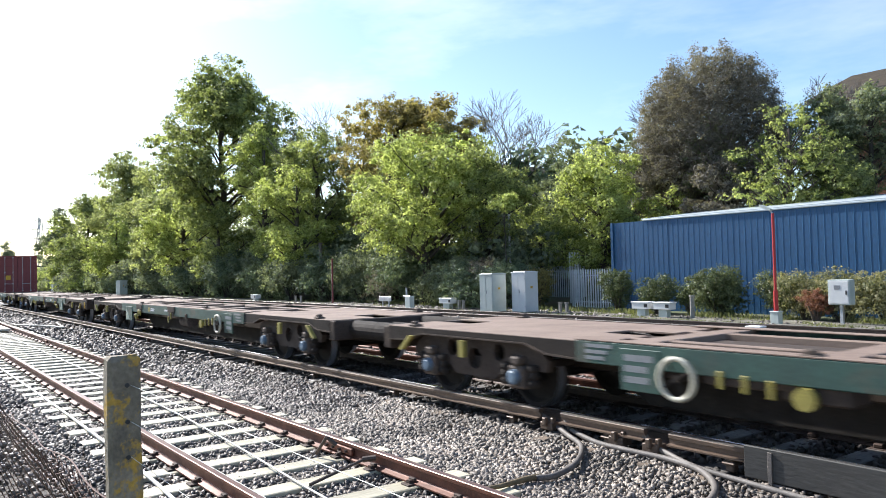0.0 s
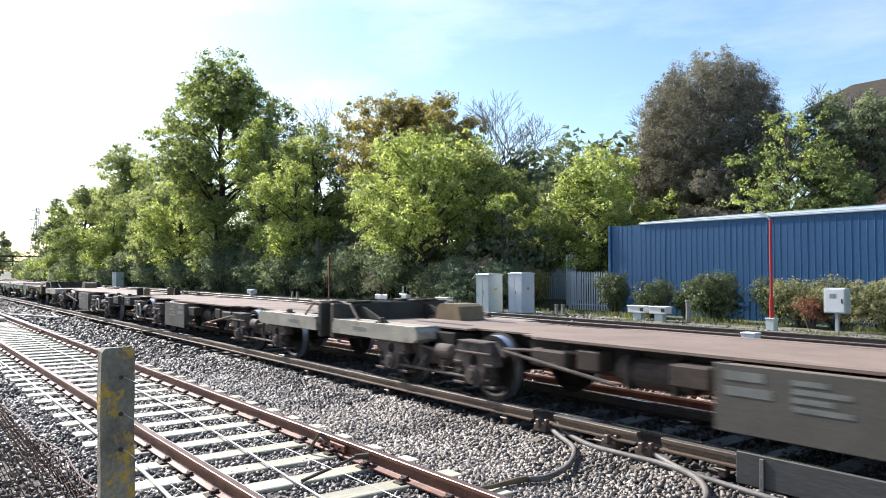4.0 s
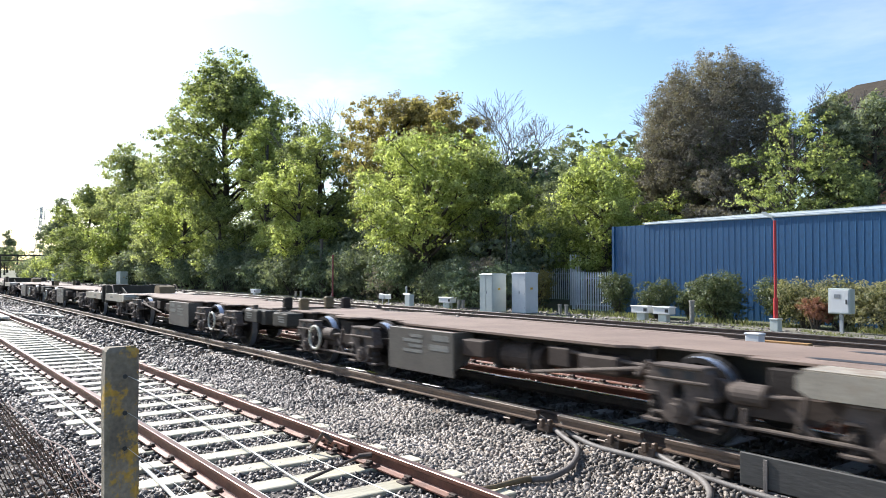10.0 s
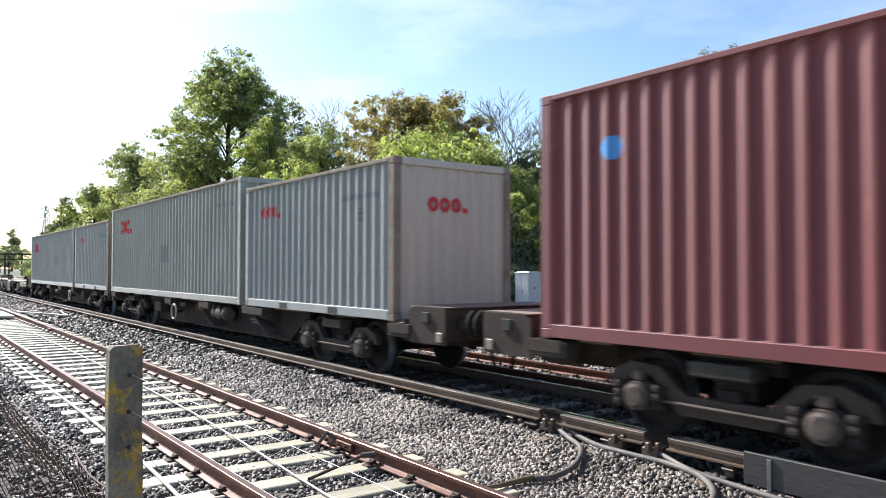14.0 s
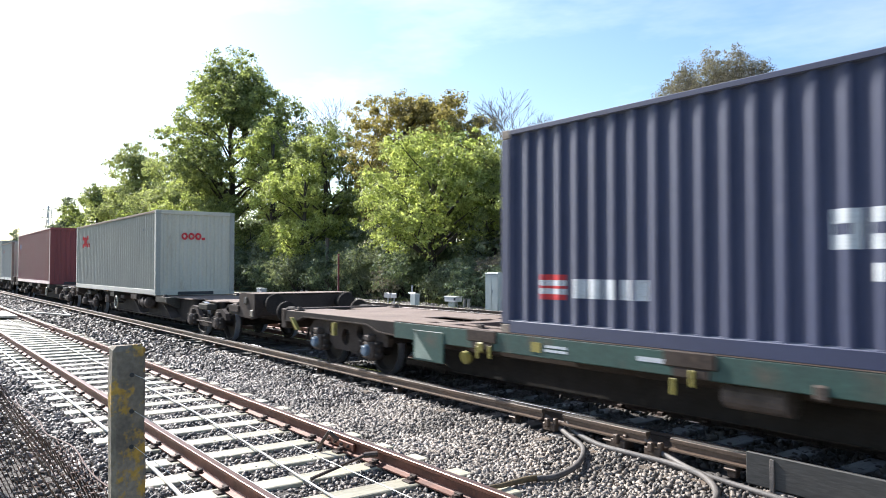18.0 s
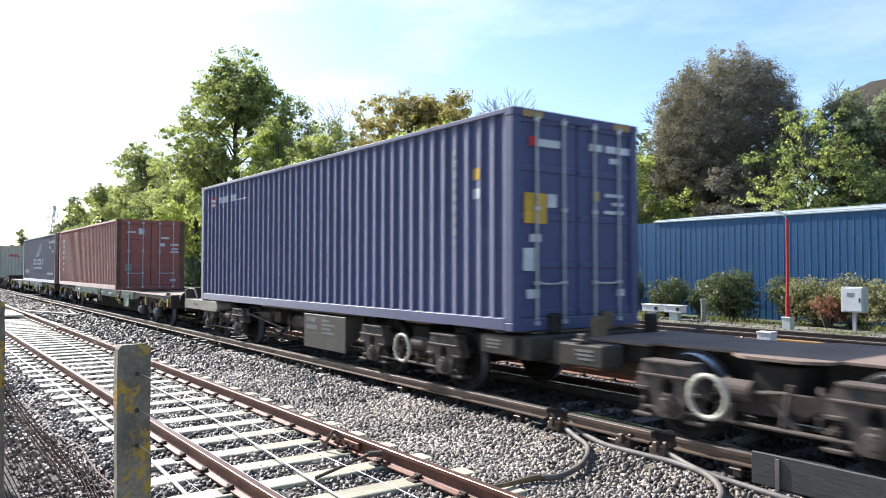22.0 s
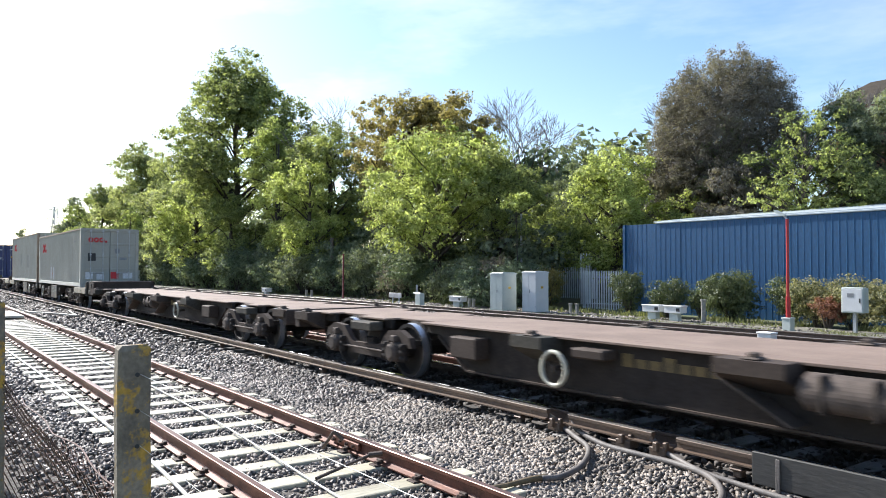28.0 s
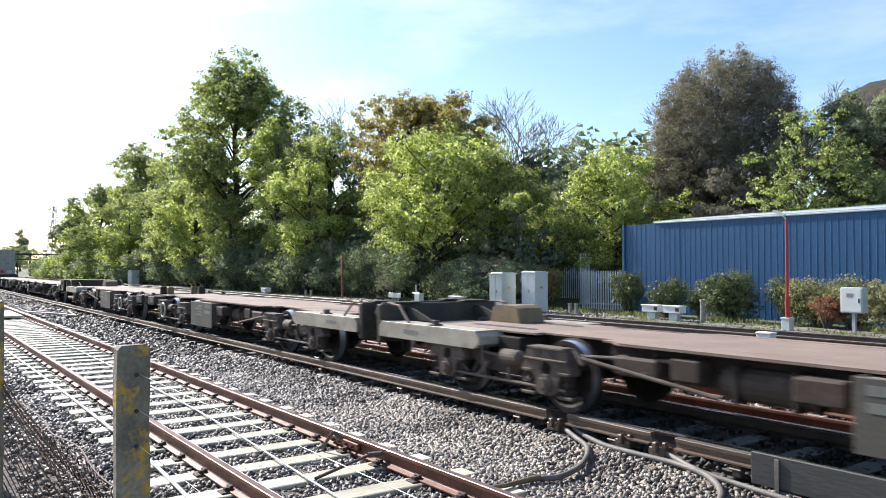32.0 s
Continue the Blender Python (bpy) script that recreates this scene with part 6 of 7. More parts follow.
        part("valve_box", blocks((4.75, 5.35, *sorted((s * 1.02, s * 0.7)), 0.58, 0.8), bev=0.03), "frame_brown", w)
        part("relay_box", blocks((5.5, 5.85, *sorted((s * 1.0, s * 0.72)), 0.6, 0.84), bev=0.02), "frame_brown", w)
        part("tray", blocks((6.9, 7.35, *sorted((s * 1.15, s * 0.84)), 0.6, 0.82), bev=0.015), "frame_brown", w)
        part("brake_pipe", bars(((4.0, s * 0.95, 0.72), (5.6, s * 0.95, 0.80), 0.022), ((3.6, s * 0.9, 0.78), (4.5, s * 0.98, 0.66), 0.03)), "axlebox_dirt", w)
        part("inner_box", blocks((12.82, 13.5, *sorted((s * 1.2, s * 0.84)), 0.64, 0.90), bev=0.02), "frame_olive", w)
        data_bars(w, 12.95, s * 1.204, 0.7, 0.3, 0.14, "stencil_dull", n=3)
        part("stop_upright", blocks((13.44, 13.58, *sorted((s * 0.6, s * 0.4)), 0.9, 1.17), bev=0.03), "stowage_tan" if s > 0 else "bogie_dirt", w)
        for x in (1.45, 13.2):
            part("spigot", blocks((x - 0.09, x + 0.09, *sorted((s * 1.2, s * 1.02)), 0.925, 0.95), (x - 0.05, x + 0.05, *sorted((s * 1.16, s * 1.06)), 0.94, 1.01), bev=0.012), "axlebox_dirt", w)
        # end frame: upright, brace and lattice
        for y in (0.72,):
            part("end_gusset", prism(bmesh.new(), [(0.07, 0.935), (0.85, 0.935), (0.75, 0.97), (0.3, 1.11), (0.07, 1.14)], *sorted((s * y - 0.02, s * y + 0.02))), "frame_olive", w)
        part("end_lever", bars(((0.75, s * 1.12, 0.94), (0.45, s * 1.1, 1.18), 0.022), ((0.45, s * 1.1, 1.18), (0.2, s * 1.1, 1.2), 0.018)), "deck_brown", w)
        part("end_cap", blocks((-0.1, 0.12, *sorted((s * 1.0, s * 0.45)), 1.19, 1.22), bev=0.012), "frame_olive", w)
    part("end_plate", blocks((-0.06, 0.07, -1.22, 1.22, 0.58, 1.19), bev=0.02), "frame_olive", w)
    part("end_box", prism(bmesh.new(), [(1.25, 0.94), (1.95, 0.94), (1.88, 1.16), (1.8, 1.2), (1.4, 1.2), (1.32, 1.16)], 0.1, 0.62), "stowage_tan", w, "faded tan stowage box")
    part("inner_headstock", blocks((13.45, 13.7, -1.1, 1.1, 0.6, 0.9), bev=0.02), "frame_olive", w)
    bm = bmesh.new()
    drum(bm, (13.6, 0, 0.66), (13.95, 0, 0.66), 0.16, sides=14)
    part("draw_bar", bm, "bogie_dirt", w)
    buffer_pair(w, -0.06, 0.98, -1, 0.23, 0.26)
    hook(w, 0, -1, 0.86)
    bogie("B", w, 2.85)
    bogie("B", w, 10.97, True)
    return w


def wagon_c():
    """Deep-sided flat: outer end at x = 0, inner end at x = 19.9."""
    w = thing("container_flat_wagon", pose(0, 0, 0), "dark brown deep-girder container flat with white handwheel", "wagon", "train wagons")
    part("deck_plate", blocks((0.9, 19.75, -0.655, 0.655, 0.905, 0.935), bev=0.004), "deck_brown", w, "brown steel deck plate")
    for s in (-1, 1):
        for a, b in ((0.9, 1.95), (3.0, 3.92), (4.95, 15.75), (16.8, 17.7), (18.78, 19.75)):
            part("deck_edge", blocks((a, b, *sorted((s * 0.657, s * 0.95)), 0.905, 0.935), bev=0.004), "deck_brown", w, "brown steel deck plate")
            if b - a < 2:
                part("solebar", blocks((a, b, *sorted((s * 0.84, s * 0.76)), 0.76, 0.903), bev=0.008), "bogie_dirt", w)
        part("girder", prism(bmesh.new(), [(4.97, 0.78), (5.1, 0.76), (5.8, 0.30), (14.7, 0.30), (15.4, 0.76), (15.73, 0.78), (15.73, 0.903), (4.97, 0.903)], *sorted((s * 0.84, s * 0.76))), "bogie_dirt", w, "deep grimy brown side girder")
        part("girder_flange", prism(bmesh.new(), [(5.1, 0.735), (5.8, 0.275), (14.7, 0.275), (15.4, 0.735), (15.4, 0.76), (14.7, 0.30), (5.8, 0.30), (5.1, 0.76)], *sorted((s * 0.88, s * 0.7))), "frame_brown", w)
        for x, h in ((1.15, 0.28), (6.95, 0.55), (10.05, 0.36), (13.05, 0.28), (19.45, 0.28)):
            part("outrigger", prism(bmesh.new(), [(0.845, 0.93), (1.24, 0.93), (1.24, 0.79), (1.18, 0.76), (0.845, 0.60)], -h, h), "frame_olive" if x in (6.95, 13.05) else "frame_brown", w,
                 at=Matrix(((0, 1, 0, x), (s, 0, 0, 0), (0, 0, 1, 0), (0, 0, 0, 1))))
            part("twistlock", blocks((x - 0.09, x + 0.09, *sorted((s * 1.2, s * 1.03)), 0.93, 0.955), (x - 0.05, x + 0.05, *sorted((s * 1.16, s * 1.06)), 0.945, 1.0), bev=0.012), "axlebox_dirt", w)
        for x in (6.75, 10.1):
            part("gusset", prism(bmesh.new(), [(x + 0.40, 0.755), (x + 0.36, 0.755), (x - 0.42, 0.36), (x - 0.38, 0.36)], *sorted((s * 1.12, s * 0.845))), "axlebox_dirt", w, "dusty slanting gusset plate")
        hand_wheel(w, 12.58 if s > 0 else 12.27, s * 1.2, 0.58, 0.2)
        part("wheel_stay", blocks((11.9, 12.4, *sorted((s * 1.1, s * 0.84)), 0.72, 0.84), bev=0.02), "frame_brown", w)
        for i in range(7):
            part("lettering_bar", blocks((10.55 + i * 0.19, 10.55 + i * 0.19 + 0.14, *sorted((s * 0.846, s * 0.841)), 0.66, 0.76 + 0.05 * (i % 3 == 0))), "faded_yellow", w, "faded yellow lettering")
        bm = bmesh.new()
        drum(bm, (8.74, s * 1.05, 0.70), (9.56, s * 1.05, 0.70), 0.17, sides=32)
        drum(bm, (8.68, s * 1.05, 0.70), (8.74, s * 1.05, 0.70), 0.11, 0.17, 32)
        drum(bm, (9.56, s * 1.05, 0.70), (9.62, s * 1.05, 0.70), 0.17, 0.11, 32)
        part("air_tank", bm, "axlebox_dirt", w, "dusty brown air tank")
        plates(w, "tank_strap", "bogie_dirt", (8.92, 8.96, *sorted((s * 1.225, s * 0.84)), 0.53, 0.87), (9.36, 9.40, *sorted((s * 1.225, s * 0.84)), 0.53, 0.87))
        part("equipment_box", blocks((14.2, 14.8, *sorted((s * 1.1, s * 0.84)), 0.5, 0.8), bev=0.02), "frame_brown", w)
        data_bars(w, 7.55, s * 0.843, 0.5, 0.5, 0.2, "stencil_dull")
        part("end_step", blocks((0.9, 1.5, *sorted((s * 1.22, s * 0.98)), 0.72, 0.92), bev=0.02), "frame_olive", w)
        data_bars(w, 0.96, s * 1.224, 0.76, 0.4, 0.12, n=2)
        part("end_plate", prism(bmesh.new(), [(0.0, 0.68), (0.9, 0.68), (0.9, 1.16), (0.75, 1.22), (0.0, 1.22)], *sorted((s * 1.2, s * 1.14))), "frame_brown", w)
        part("end_socket", blocks((0.38, 0.56, *sorted((s * 1.222, s * 1.2)), 0.98, 1.14), bev=0.01), "frame_olive", w)
        # socket is solid; a black plate on it gives the dark of its hole
        part("socket_hole", blocks((0.395, 0.545, *sorted((s * 1.229, s * 1.224)), 0.995, 1.125)), "mark_black", w)
        part("lamp_bracket", blocks((0.06, 0.2, *sorted((s * 1.225, s * 1.2)), 0.72, 0.86), bev=0.01), "step_pale", w)
    part("end_box", blocks((0.03, 0.88, -1.14, 1.14, 0.72, 1.20), bev=0.02), "frame_brown", w)
    part("end_cover", blocks((0.0, 0.9, -1.2, 1.2, 1.205, 1.22)), "deck_brown", w)
    part("centre_sill", blocks((0.7, 19.8, -0.3, 0.3, 0.55, 0.9), bev=0.02), "frame_brown", w)
    part("inner_headstock", blocks((19.6, 19.8, -1.2, 1.2, 0.62, 0.93), bev=0.02), "frame_brown", w)
    buffer_pair(w, 0.0, 1.0, -1, 0.22, 0.36)
    hook(w, 0, -1, 0.86)
    bm = bmesh.new()
    drum(bm, (19.7, 0, 0.72), (20.1, 0, 0.72), 0.15, sides=14)
    part("draw_bar", bm, "bogie_dirt", w)
    bogie("C", w, 3.45)
    bogie("C", w, 17.25)
    return w


# ---- containers ----
PITCH, DEPTH, SIDE = 0.276, 0.052, 1.219
WAVE = ((0.0, 0.0), (0.14, 0.0), (0.32, 1.0), (0.56, 1.0), (1.0, 0.0))


def ripple(x, x0):
    """How far the corrugated side lies behind its outer face."""
    k = ((x - x0) % PITCH) / PITCH
    for (a, p), (b, q) in zip(WAVE, WAVE[1:]):
        if k < b:
            return DEPTH * (p + (q - p) * (k - a) / (b - a))
    return 0.0


def side_panel(L, H, material):
    x0, x1, z0, z1 = 0.17, L - 0.17, 0.165, H - 0.066
    n = round((x1 - x0) / PITCH)
    bm = bmesh.new()
    xs = []
    for i in range(n):
        xs += [x0 + i * PITCH + k * PITCH for k, _ in WAVE[:-1]]
    xs = [x for x in xs if x < x1] + [x1]
    rows = []
    for x in xs:
        y = -SIDE + 0.018 + ripple(x + 1e-6, x0) * (x < x1 - 1e-6)
        rows.append([bm.verts.new((x, -SIDE + 0.015, z0)), bm.verts.new((x, y, z0 + 0.014)), bm.verts.new((x, y, z1 - 0.02)), bm.verts.new((x, -SIDE + 0.015, z1)), bm.verts.new((x, -SIDE + 0.09, z1)), bm.verts.new((x, -SIDE + 0.09, z0))])
    for a, b in zip(rows, rows[1:]):
        for j in range(6):
            bm.faces.new((a[j], b[j], b[(j + 1) % 6], a[(j + 1) % 6]))
    return to_mesh(bm, material)


def draped(fn, x0, x1, z0, z1, step=0.023):
    """A painted mark that follows the corrugated side: the cells where fn(u, v) holds, u and v running from 0 to 1."""
    vs, fs = [], []
    nx, nz = round((x1 - x0) / step), max(1, round((z1 - z0) / (step * 1.4)))
    for i in range(nx):
        for j in range(nz):
            if fn((i + 0.5) / nx, (j + 0.5) / nz):
                xa, xb = x0 + (x1 - x0) * i / nx, x0 + (x1 - x0) * (i + 1) / nx
                za, zb = z0 + (z1 - z0) * j / nz, z0 + (z1 - z0) * (j + 1) / nz
                b = len(vs)
                for x, z in ((xa, za), (xb, za), (xb, zb), (xa, zb)):
                    vs.append((x, -SIDE + 0.018 + ripple(x, 0.17) - 0.0035, z))
                fs.append((b, b + 1, b + 2, b + 3))
    return np.array(vs), np.array(fs)


def mark(parent, fn, x0, x1, z0, z1, material, label="painted marking"):
    v, f = draped(fn, x0, x1, z0, z1)
    part("marking", array_mesh(v, f, material), None, parent, label)["kind"] = "stuff"


def full(u, v):
    return True


def ring_row(u, v):
    """A row of three plain rings and a low plain block: an emblem without letters."""
    k = u * 3.6
    i = int(k)
    a, b = (k - i - 0.47) / 0.47, (v - 0.5) / 0.5
    return 0.16 < a * a + b * b < 1.0 if i < 3 else k - i < 0.5 and v < 0.36


def blocks_row(n, gap=0.22):
    return lambda u, v: (u * n) % 1 > gap


def wing(u, v):
    """Feathered wing: four tapering strokes that fan out from the foot to the tips."""
    for u0, v0, u1, v1, bend in ((0.0, 0.0, 1.0, 1.0, 0.8), (0.16, 0.10, 0.97, 0.72, 0.85), (0.28, 0.10, 0.90, 0.48, 0.9), (0.36, 0.06, 0.72, 0.26, 1.0)):
        k = (u - u0) / (u1 - u0)
        if 0 <= k <= 1 and abs(v - v0 - (v1 - v0) * k ** bend) < 0.035 + 0.05 * k * (1 - k):
            return True
    return False


def door_end(c, L, H, m, detail):
    """Two steel doors with locking rods; faces along +x at x = L."""
    for s in (-1, 1):
        y0, y1 = sorted((s * 0.012, s * 1.08))
        d = part("door", blocks((L - 0.09, L - 0.05, y0, y1, 0.16, H - 0.12), bev=0.006), m, c)
        n = 4
        for i in range(n + 1):
            z = 0.18 + (H - 0.36) * i / n
            part("door_rib", blocks((L - 0.052, L - 0.028, y0 + 0.02, y1 - 0.02, z, z + 0.09), bev=0.01), m, d)
        for k in (0.30, 0.80):
            y = s * k
            rod = bars(((L + 0.005, y, 0.08), (L + 0.005, y, H - 0.06), 0.017))
            part("locking_rod", rod, "galvanised", d)
            for z in (0.1, 0.62, H * 0.55, H - 0.13):
                part("rod_guide", blocks((L - 0.03, L + 0.024, y - 0.045, y + 0.045, z - 0.03, z + 0.03), bev=0.008), "galvanised", d)
            part("door_lever", bars(((L + 0.02, y, 0.62), (L + 0.02, y + (0.36 if k == 0.30 else -0.36) * s, 0.60), 0.014)), "galvanised", d)
        for z in (0.4, H * 0.4, H * 0.62, H - 0.4):
            part("hinge", blocks((L - 0.06, L - 0.01, *sorted((s * 1.06, s * 1.15)), z - 0.06, z + 0.06), bev=0.01), m, d)
        part("door_gasket", blocks((L - 0.085, L - 0.046, *sorted((s * 1.075, s * 1.095)), 0.15, H - 0.11)), "mark_black", d)
    part("door_header", blocks((L - 0.1, L, -1.06, 1.06, H - 0.12, H), bev=0.01), m, c)
    part("door_sill", blocks((L - 0.12, L, -1.06, 1.06, 0.0, 0.16), bev=0.01), m, c)
    for y, z, w, h, col in detail:
        part("notice", blocks((L - 0.0265, L - 0.022, y - w / 2, y + w / 2, z, z + h)), col, c)


def plain_end(c, x, out, H, m, emblem=None):
    """Corrugated end wall at x, facing out."""
    bm = bmesh.new()
    prof = []
    y = -1.08
    while y < 1.06:
        prof += [(y, 0.0), (y + 0.08, 0.0), (y + 0.12, 0.035), (y + 0.2, 0.035)]
        y += 0.24
    prof = [(a, b) for a, b in prof if a < 1.08] + [(1.08, 0.0)]
    rows = [[bm.verts.new((x - out * (0.03 + d), y, z)) for z in (0.15, H - 0.1)] for y, d in prof]
    for a, b in zip(rows, rows[1:]):
        bm.faces.new((a[0], b[0], b[1], a[1]))
    part("end_wall", bm, m, c)
    part("end_header", blocks((*sorted((x, x - out * 0.1)), -1.06, 1.06, H - 0.12, H), bev=0.01), m, c)
    part("end_sill", blocks((*sorted((x, x - out * 0.1)), -1.06, 1.06, 0.0, 0.16), bev=0.01), m, c)
    # the shade of the recess is a black strip on the uncut sill
    part("tunnel_slot", blocks((*sorted((x + out * 0.003, x - out * 0.02)), -0.55, 0.55, 0.012, 0.11)), "mark_black", c, "black strip on the end sill for a recess's shade")
    if emblem:
        end_emblem(c, x, out, emblem)


def end_emblem(c, x, out, emblem, inset=0.026):
    """The ring emblem laid on an end wall or door."""
    mat_name, y0, w, z0, h = emblem
    vs, fs = [], []
    n = 60
    for i in range(n):
        for j in range(14):
            u, v = (i + 0.5) / n, (j + 0.5) / 14
            if ring_row(u, v):
                b = len(vs)
                for a, q in ((i, j), (i + 1, j), (i + 1, j + 1), (i, j + 1)):
                    vs.append((x - out * inset, y0 + w * a / n, z0 + h * q / 14))
                fs.append((b, b + 1, b + 2, b + 3))
    part("emblem", array_mesh(np.array(vs), np.array(fs), mat_name), None, c, "red ring emblem")


def container(at, L, H, m, label, doors=True, posts=None, detail=(), emblem=None, end=None, lead=False):
    c = thing("freight_container", pose(0, 0, 0), label, "container", "freight containers")
    posts = posts or m
    near = side_panel(L, H, m)
    part("side_wall", near, None, c)
    part("side_wall", near, None, c, at=pose(L, 0, 0, 0, 0, 180))
    for s in (-1, 1):
        part("bottom_rail", blocks((0.17, L - 0.17, *sorted((s * SIDE, s * 1.14)), 0.012, 0.165), bev=0.006), m, c)
        part("top_rail", blocks((0.17, L - 0.17, *sorted((s * SIDE, s * 1.14)), H - 0.072, H - 0.012), bev=0.006), "rust_post" if m in ("steel_grey", "steel_pale") else m, c)
        for x in (0.0, L - 0.17):
            part("corner_post", blocks((x + 0.005, x + 0.165, *sorted((s * (SIDE - 0.003), s * 1.07)), 0.118, H - 0.118), bev=0.008), posts if x > 1 or lead else m, c)
            for z in (0, H - 0.118):
                part("corner_casting", blocks((x, x + 0.17, *sorted((s * SIDE, s * 1.05)), z, z + 0.118), bev=0.012), posts if posts in ("rust_post", "rust_dark") else m, c)
    if L < 7:
        for s in (-1, 1):
            for x in (L / 2 - 1.03, L / 2 + 1.03):
                # forklift pockets are not cut; black rectangles carry their inner shade
                part("fork_pocket", blocks((x - 0.18, x + 0.18, *sorted((s * (SIDE + 0.003), s * (SIDE - 0.02))), 0.03, 0.14)), "mark_black", c, "black rectangle for the shade in a forklift pocket")
    part("roof", blocks((0.1, L - 0.1, -1.14, 1.14, H - 0.06, H - 0.03)), m, c)
    n = int((L - 0.6) / 0.5)
    bm = bmesh.new()
    for i in range(n):
        box(bm, 0.35 + i * 0.5, 0.60 + i * 0.5, -1.05, 1.05, H - 0.03, H - 0.012)
    part("roof_swage", bm, m, c)["kind"] = "stuff"
    part("floor", blocks((0.1, L - 0.1, -1.14, 1.14, 0.1, 0.155)), "old_wood", c)
    if doors:
        door_end(c, L, H, end or m, detail)
    else:
        plain_end(c, L, 1, H, end or m, emblem)
    plain_end(c, 0.0, -1, H, m)
    MOVERS.append((c, at, 0, 0.952))
    return c


W, R_, Y_, K_ = "mark_white", "mark_red", "mark_yellow", "mark_black"
LONG, SHORT, STD, HIGH = 12.192, 6.058, 2.591, 2.896


def codes(c, L, H, x=None, material="mark_faint"):
    """Unreadable container codes at the trailing end, as bars."""
    x = L - 1.75 if x is None else x
    mark(c, blocks_row(9, 0.35), x, x + 1.2, H - 0.60, H - 0.51, material)
    mark(c, lambda u, v: (v * 5) % 1 > 0.4, x + 0.6, x + 0.78, H - 1.0, H - 0.74, material)


def pale_box(at, L, H, m, label, doors, posts=None, patch=(), **kw):
    c = container(at, L, H, m, label, doors, posts, **kw)
    k = 1.0 if L < 7 else 1.62
    mark(c, ring_row, 0.78 if L < 7 else 1.08, (0.78 if L < 7 else 1.08) + k, H - 0.45 - 0.29 * k, H - 0.45, R_, "red ring emblem")
    if doors:
        end_emblem(c, L, 1, (R_, -0.9, 0.8, H - 0.62, 0.22), 0.02)
    codes(c, L, H)
    for x, z, w, h in patch:
        mark(c, full, x, x + w, z, z + h, "steel_patch", "repainted patch")
    return c


DOOR_PALE = ((-0.75, 1.15, 0.32, 0.34, K_), (0.3, 1.5, 0.2, 0.2, "mark_grey"), (0.55, 1.2, 0.3, 0.1, "mark_grey"))
HAZARD = DOOR_PALE + ((-0.85, 0.35, 0.3, 0.3, W), (-0.4, 0.32, 0.3, 0.26, W), (0.2, 0.36, 0.32, 0.3, R_), (0.75, 0.36, 0.4, 0.26, W))
DOOR_BLUE = ((-0.80, 1.40, 0.40, 0.40, Y_), (-0.80, 1.16, 0.2, 0.1, W), (-0.92, 0.78, 0.2, 0.3, W), (-0.85, 0.42, 0.22, 0.12, W), (-0.5, 1.62, 0.16, 0.18, W), (0.35, 1.75, 0.12, 0.14, Y_),
             (-0.82, 2.42, 0.16, 0.12, R_), (-0.55, 2.42, 0.4, 0.1, W), (0.35, 2.45, 0.26, 0.1, W), (0.8, 2.45, 0.5, 0.1, W), (0.75, 2.3, 0.24, 0.08, W), (0.72, 1.82, 0.36, 0.05, W), (0.8, 1.7, 0.24, 0.05, W),
             (0.72, 1.58, 0.4, 0.05, W), (0.85, 0.42, 0.16, 0.1, W))
DOOR_RED = ((-0.35, 2.05, 0.2, 0.22, W), (-0.7, 2.1, 0.3, 0.06, W), (0.5, 1.9, 0.3, 0.07, W), (0.85, 1.65, 0.3, 0.07, W), (0.85, 1.5, 0.24, 0.06, W), (0.85, 1.38, 0.3, 0.06, W), (0.4, 1.62, 0.2, 0.12, W), (-0.8, 0.7, 0.24, 0.26, "mark_grey"), (0.8, 0.3, 0.2, 0.1, W))

pale_box(-119.01, LONG, STD, "steel_grey", "pale grey forty-foot container with a red ring emblem", False, "rust_post", patch=((5.1, 0.9, 0.5, 0.7), (7.3, 0.95, 1.3, 0.4)))
pale_box(-106.52, SHORT, STD, "steel_grey", "pale grey twenty-foot container with rusty corner posts", True, "rust_post", detail=DOOR_PALE, end="steel_end_lit")
pale_box(-99.89, LONG, HIGH, "steel_pale", "tall pale grey forty-foot container with a red ring emblem", False, patch=((6.0, 1.0, 0.6, 0.5),))
pale_box(-87.38, SHORT, STD, "steel_grey", "grey twenty-foot container with orange rust on its corner posts", False, "rust_post", emblem=(R_, -0.55, 0.85, 1.75, 0.24), end="steel_end_lit")
c5 = container(-78.06, LONG, HIGH, "steel_maroon", "tall dark maroon forty-foot container", False)
mark(c5, lambda u, v: (u - 0.5) ** 2 + (v - 0.5) ** 2 < 0.25, 0.92, 1.24, 2.02, 2.28, "sticker_blue", "blue round sticker")
for k in range(9):
    part("end_code", blocks((LONG - 0.03, LONG - 0.0265, 0.52, 0.62, 2.45 - k * 0.16, 2.55 - k * 0.16)), W, c5)
part("end_triangle", prism(bmesh.new(), [(-0.1, 0.75), (0.1, 0.75), (0, 0.95)], -0.002, 0.002), Y_, c5, at=Matrix(((0, 1, 0, LONG - 0.027), (1, 0, 0, 0.57), (0, 0, 1, 0), (0, 0, 0, 1))))
pale_box(-58.97, LONG, STD, "steel_pale", "clean pale grey forty-foot container with a red ring emblem", False, emblem=(R_, -0.45, 0.75, 1.7, 0.22), end="steel_end_lit", patch=((2.0, 0.3, 0.1, 0.3),))
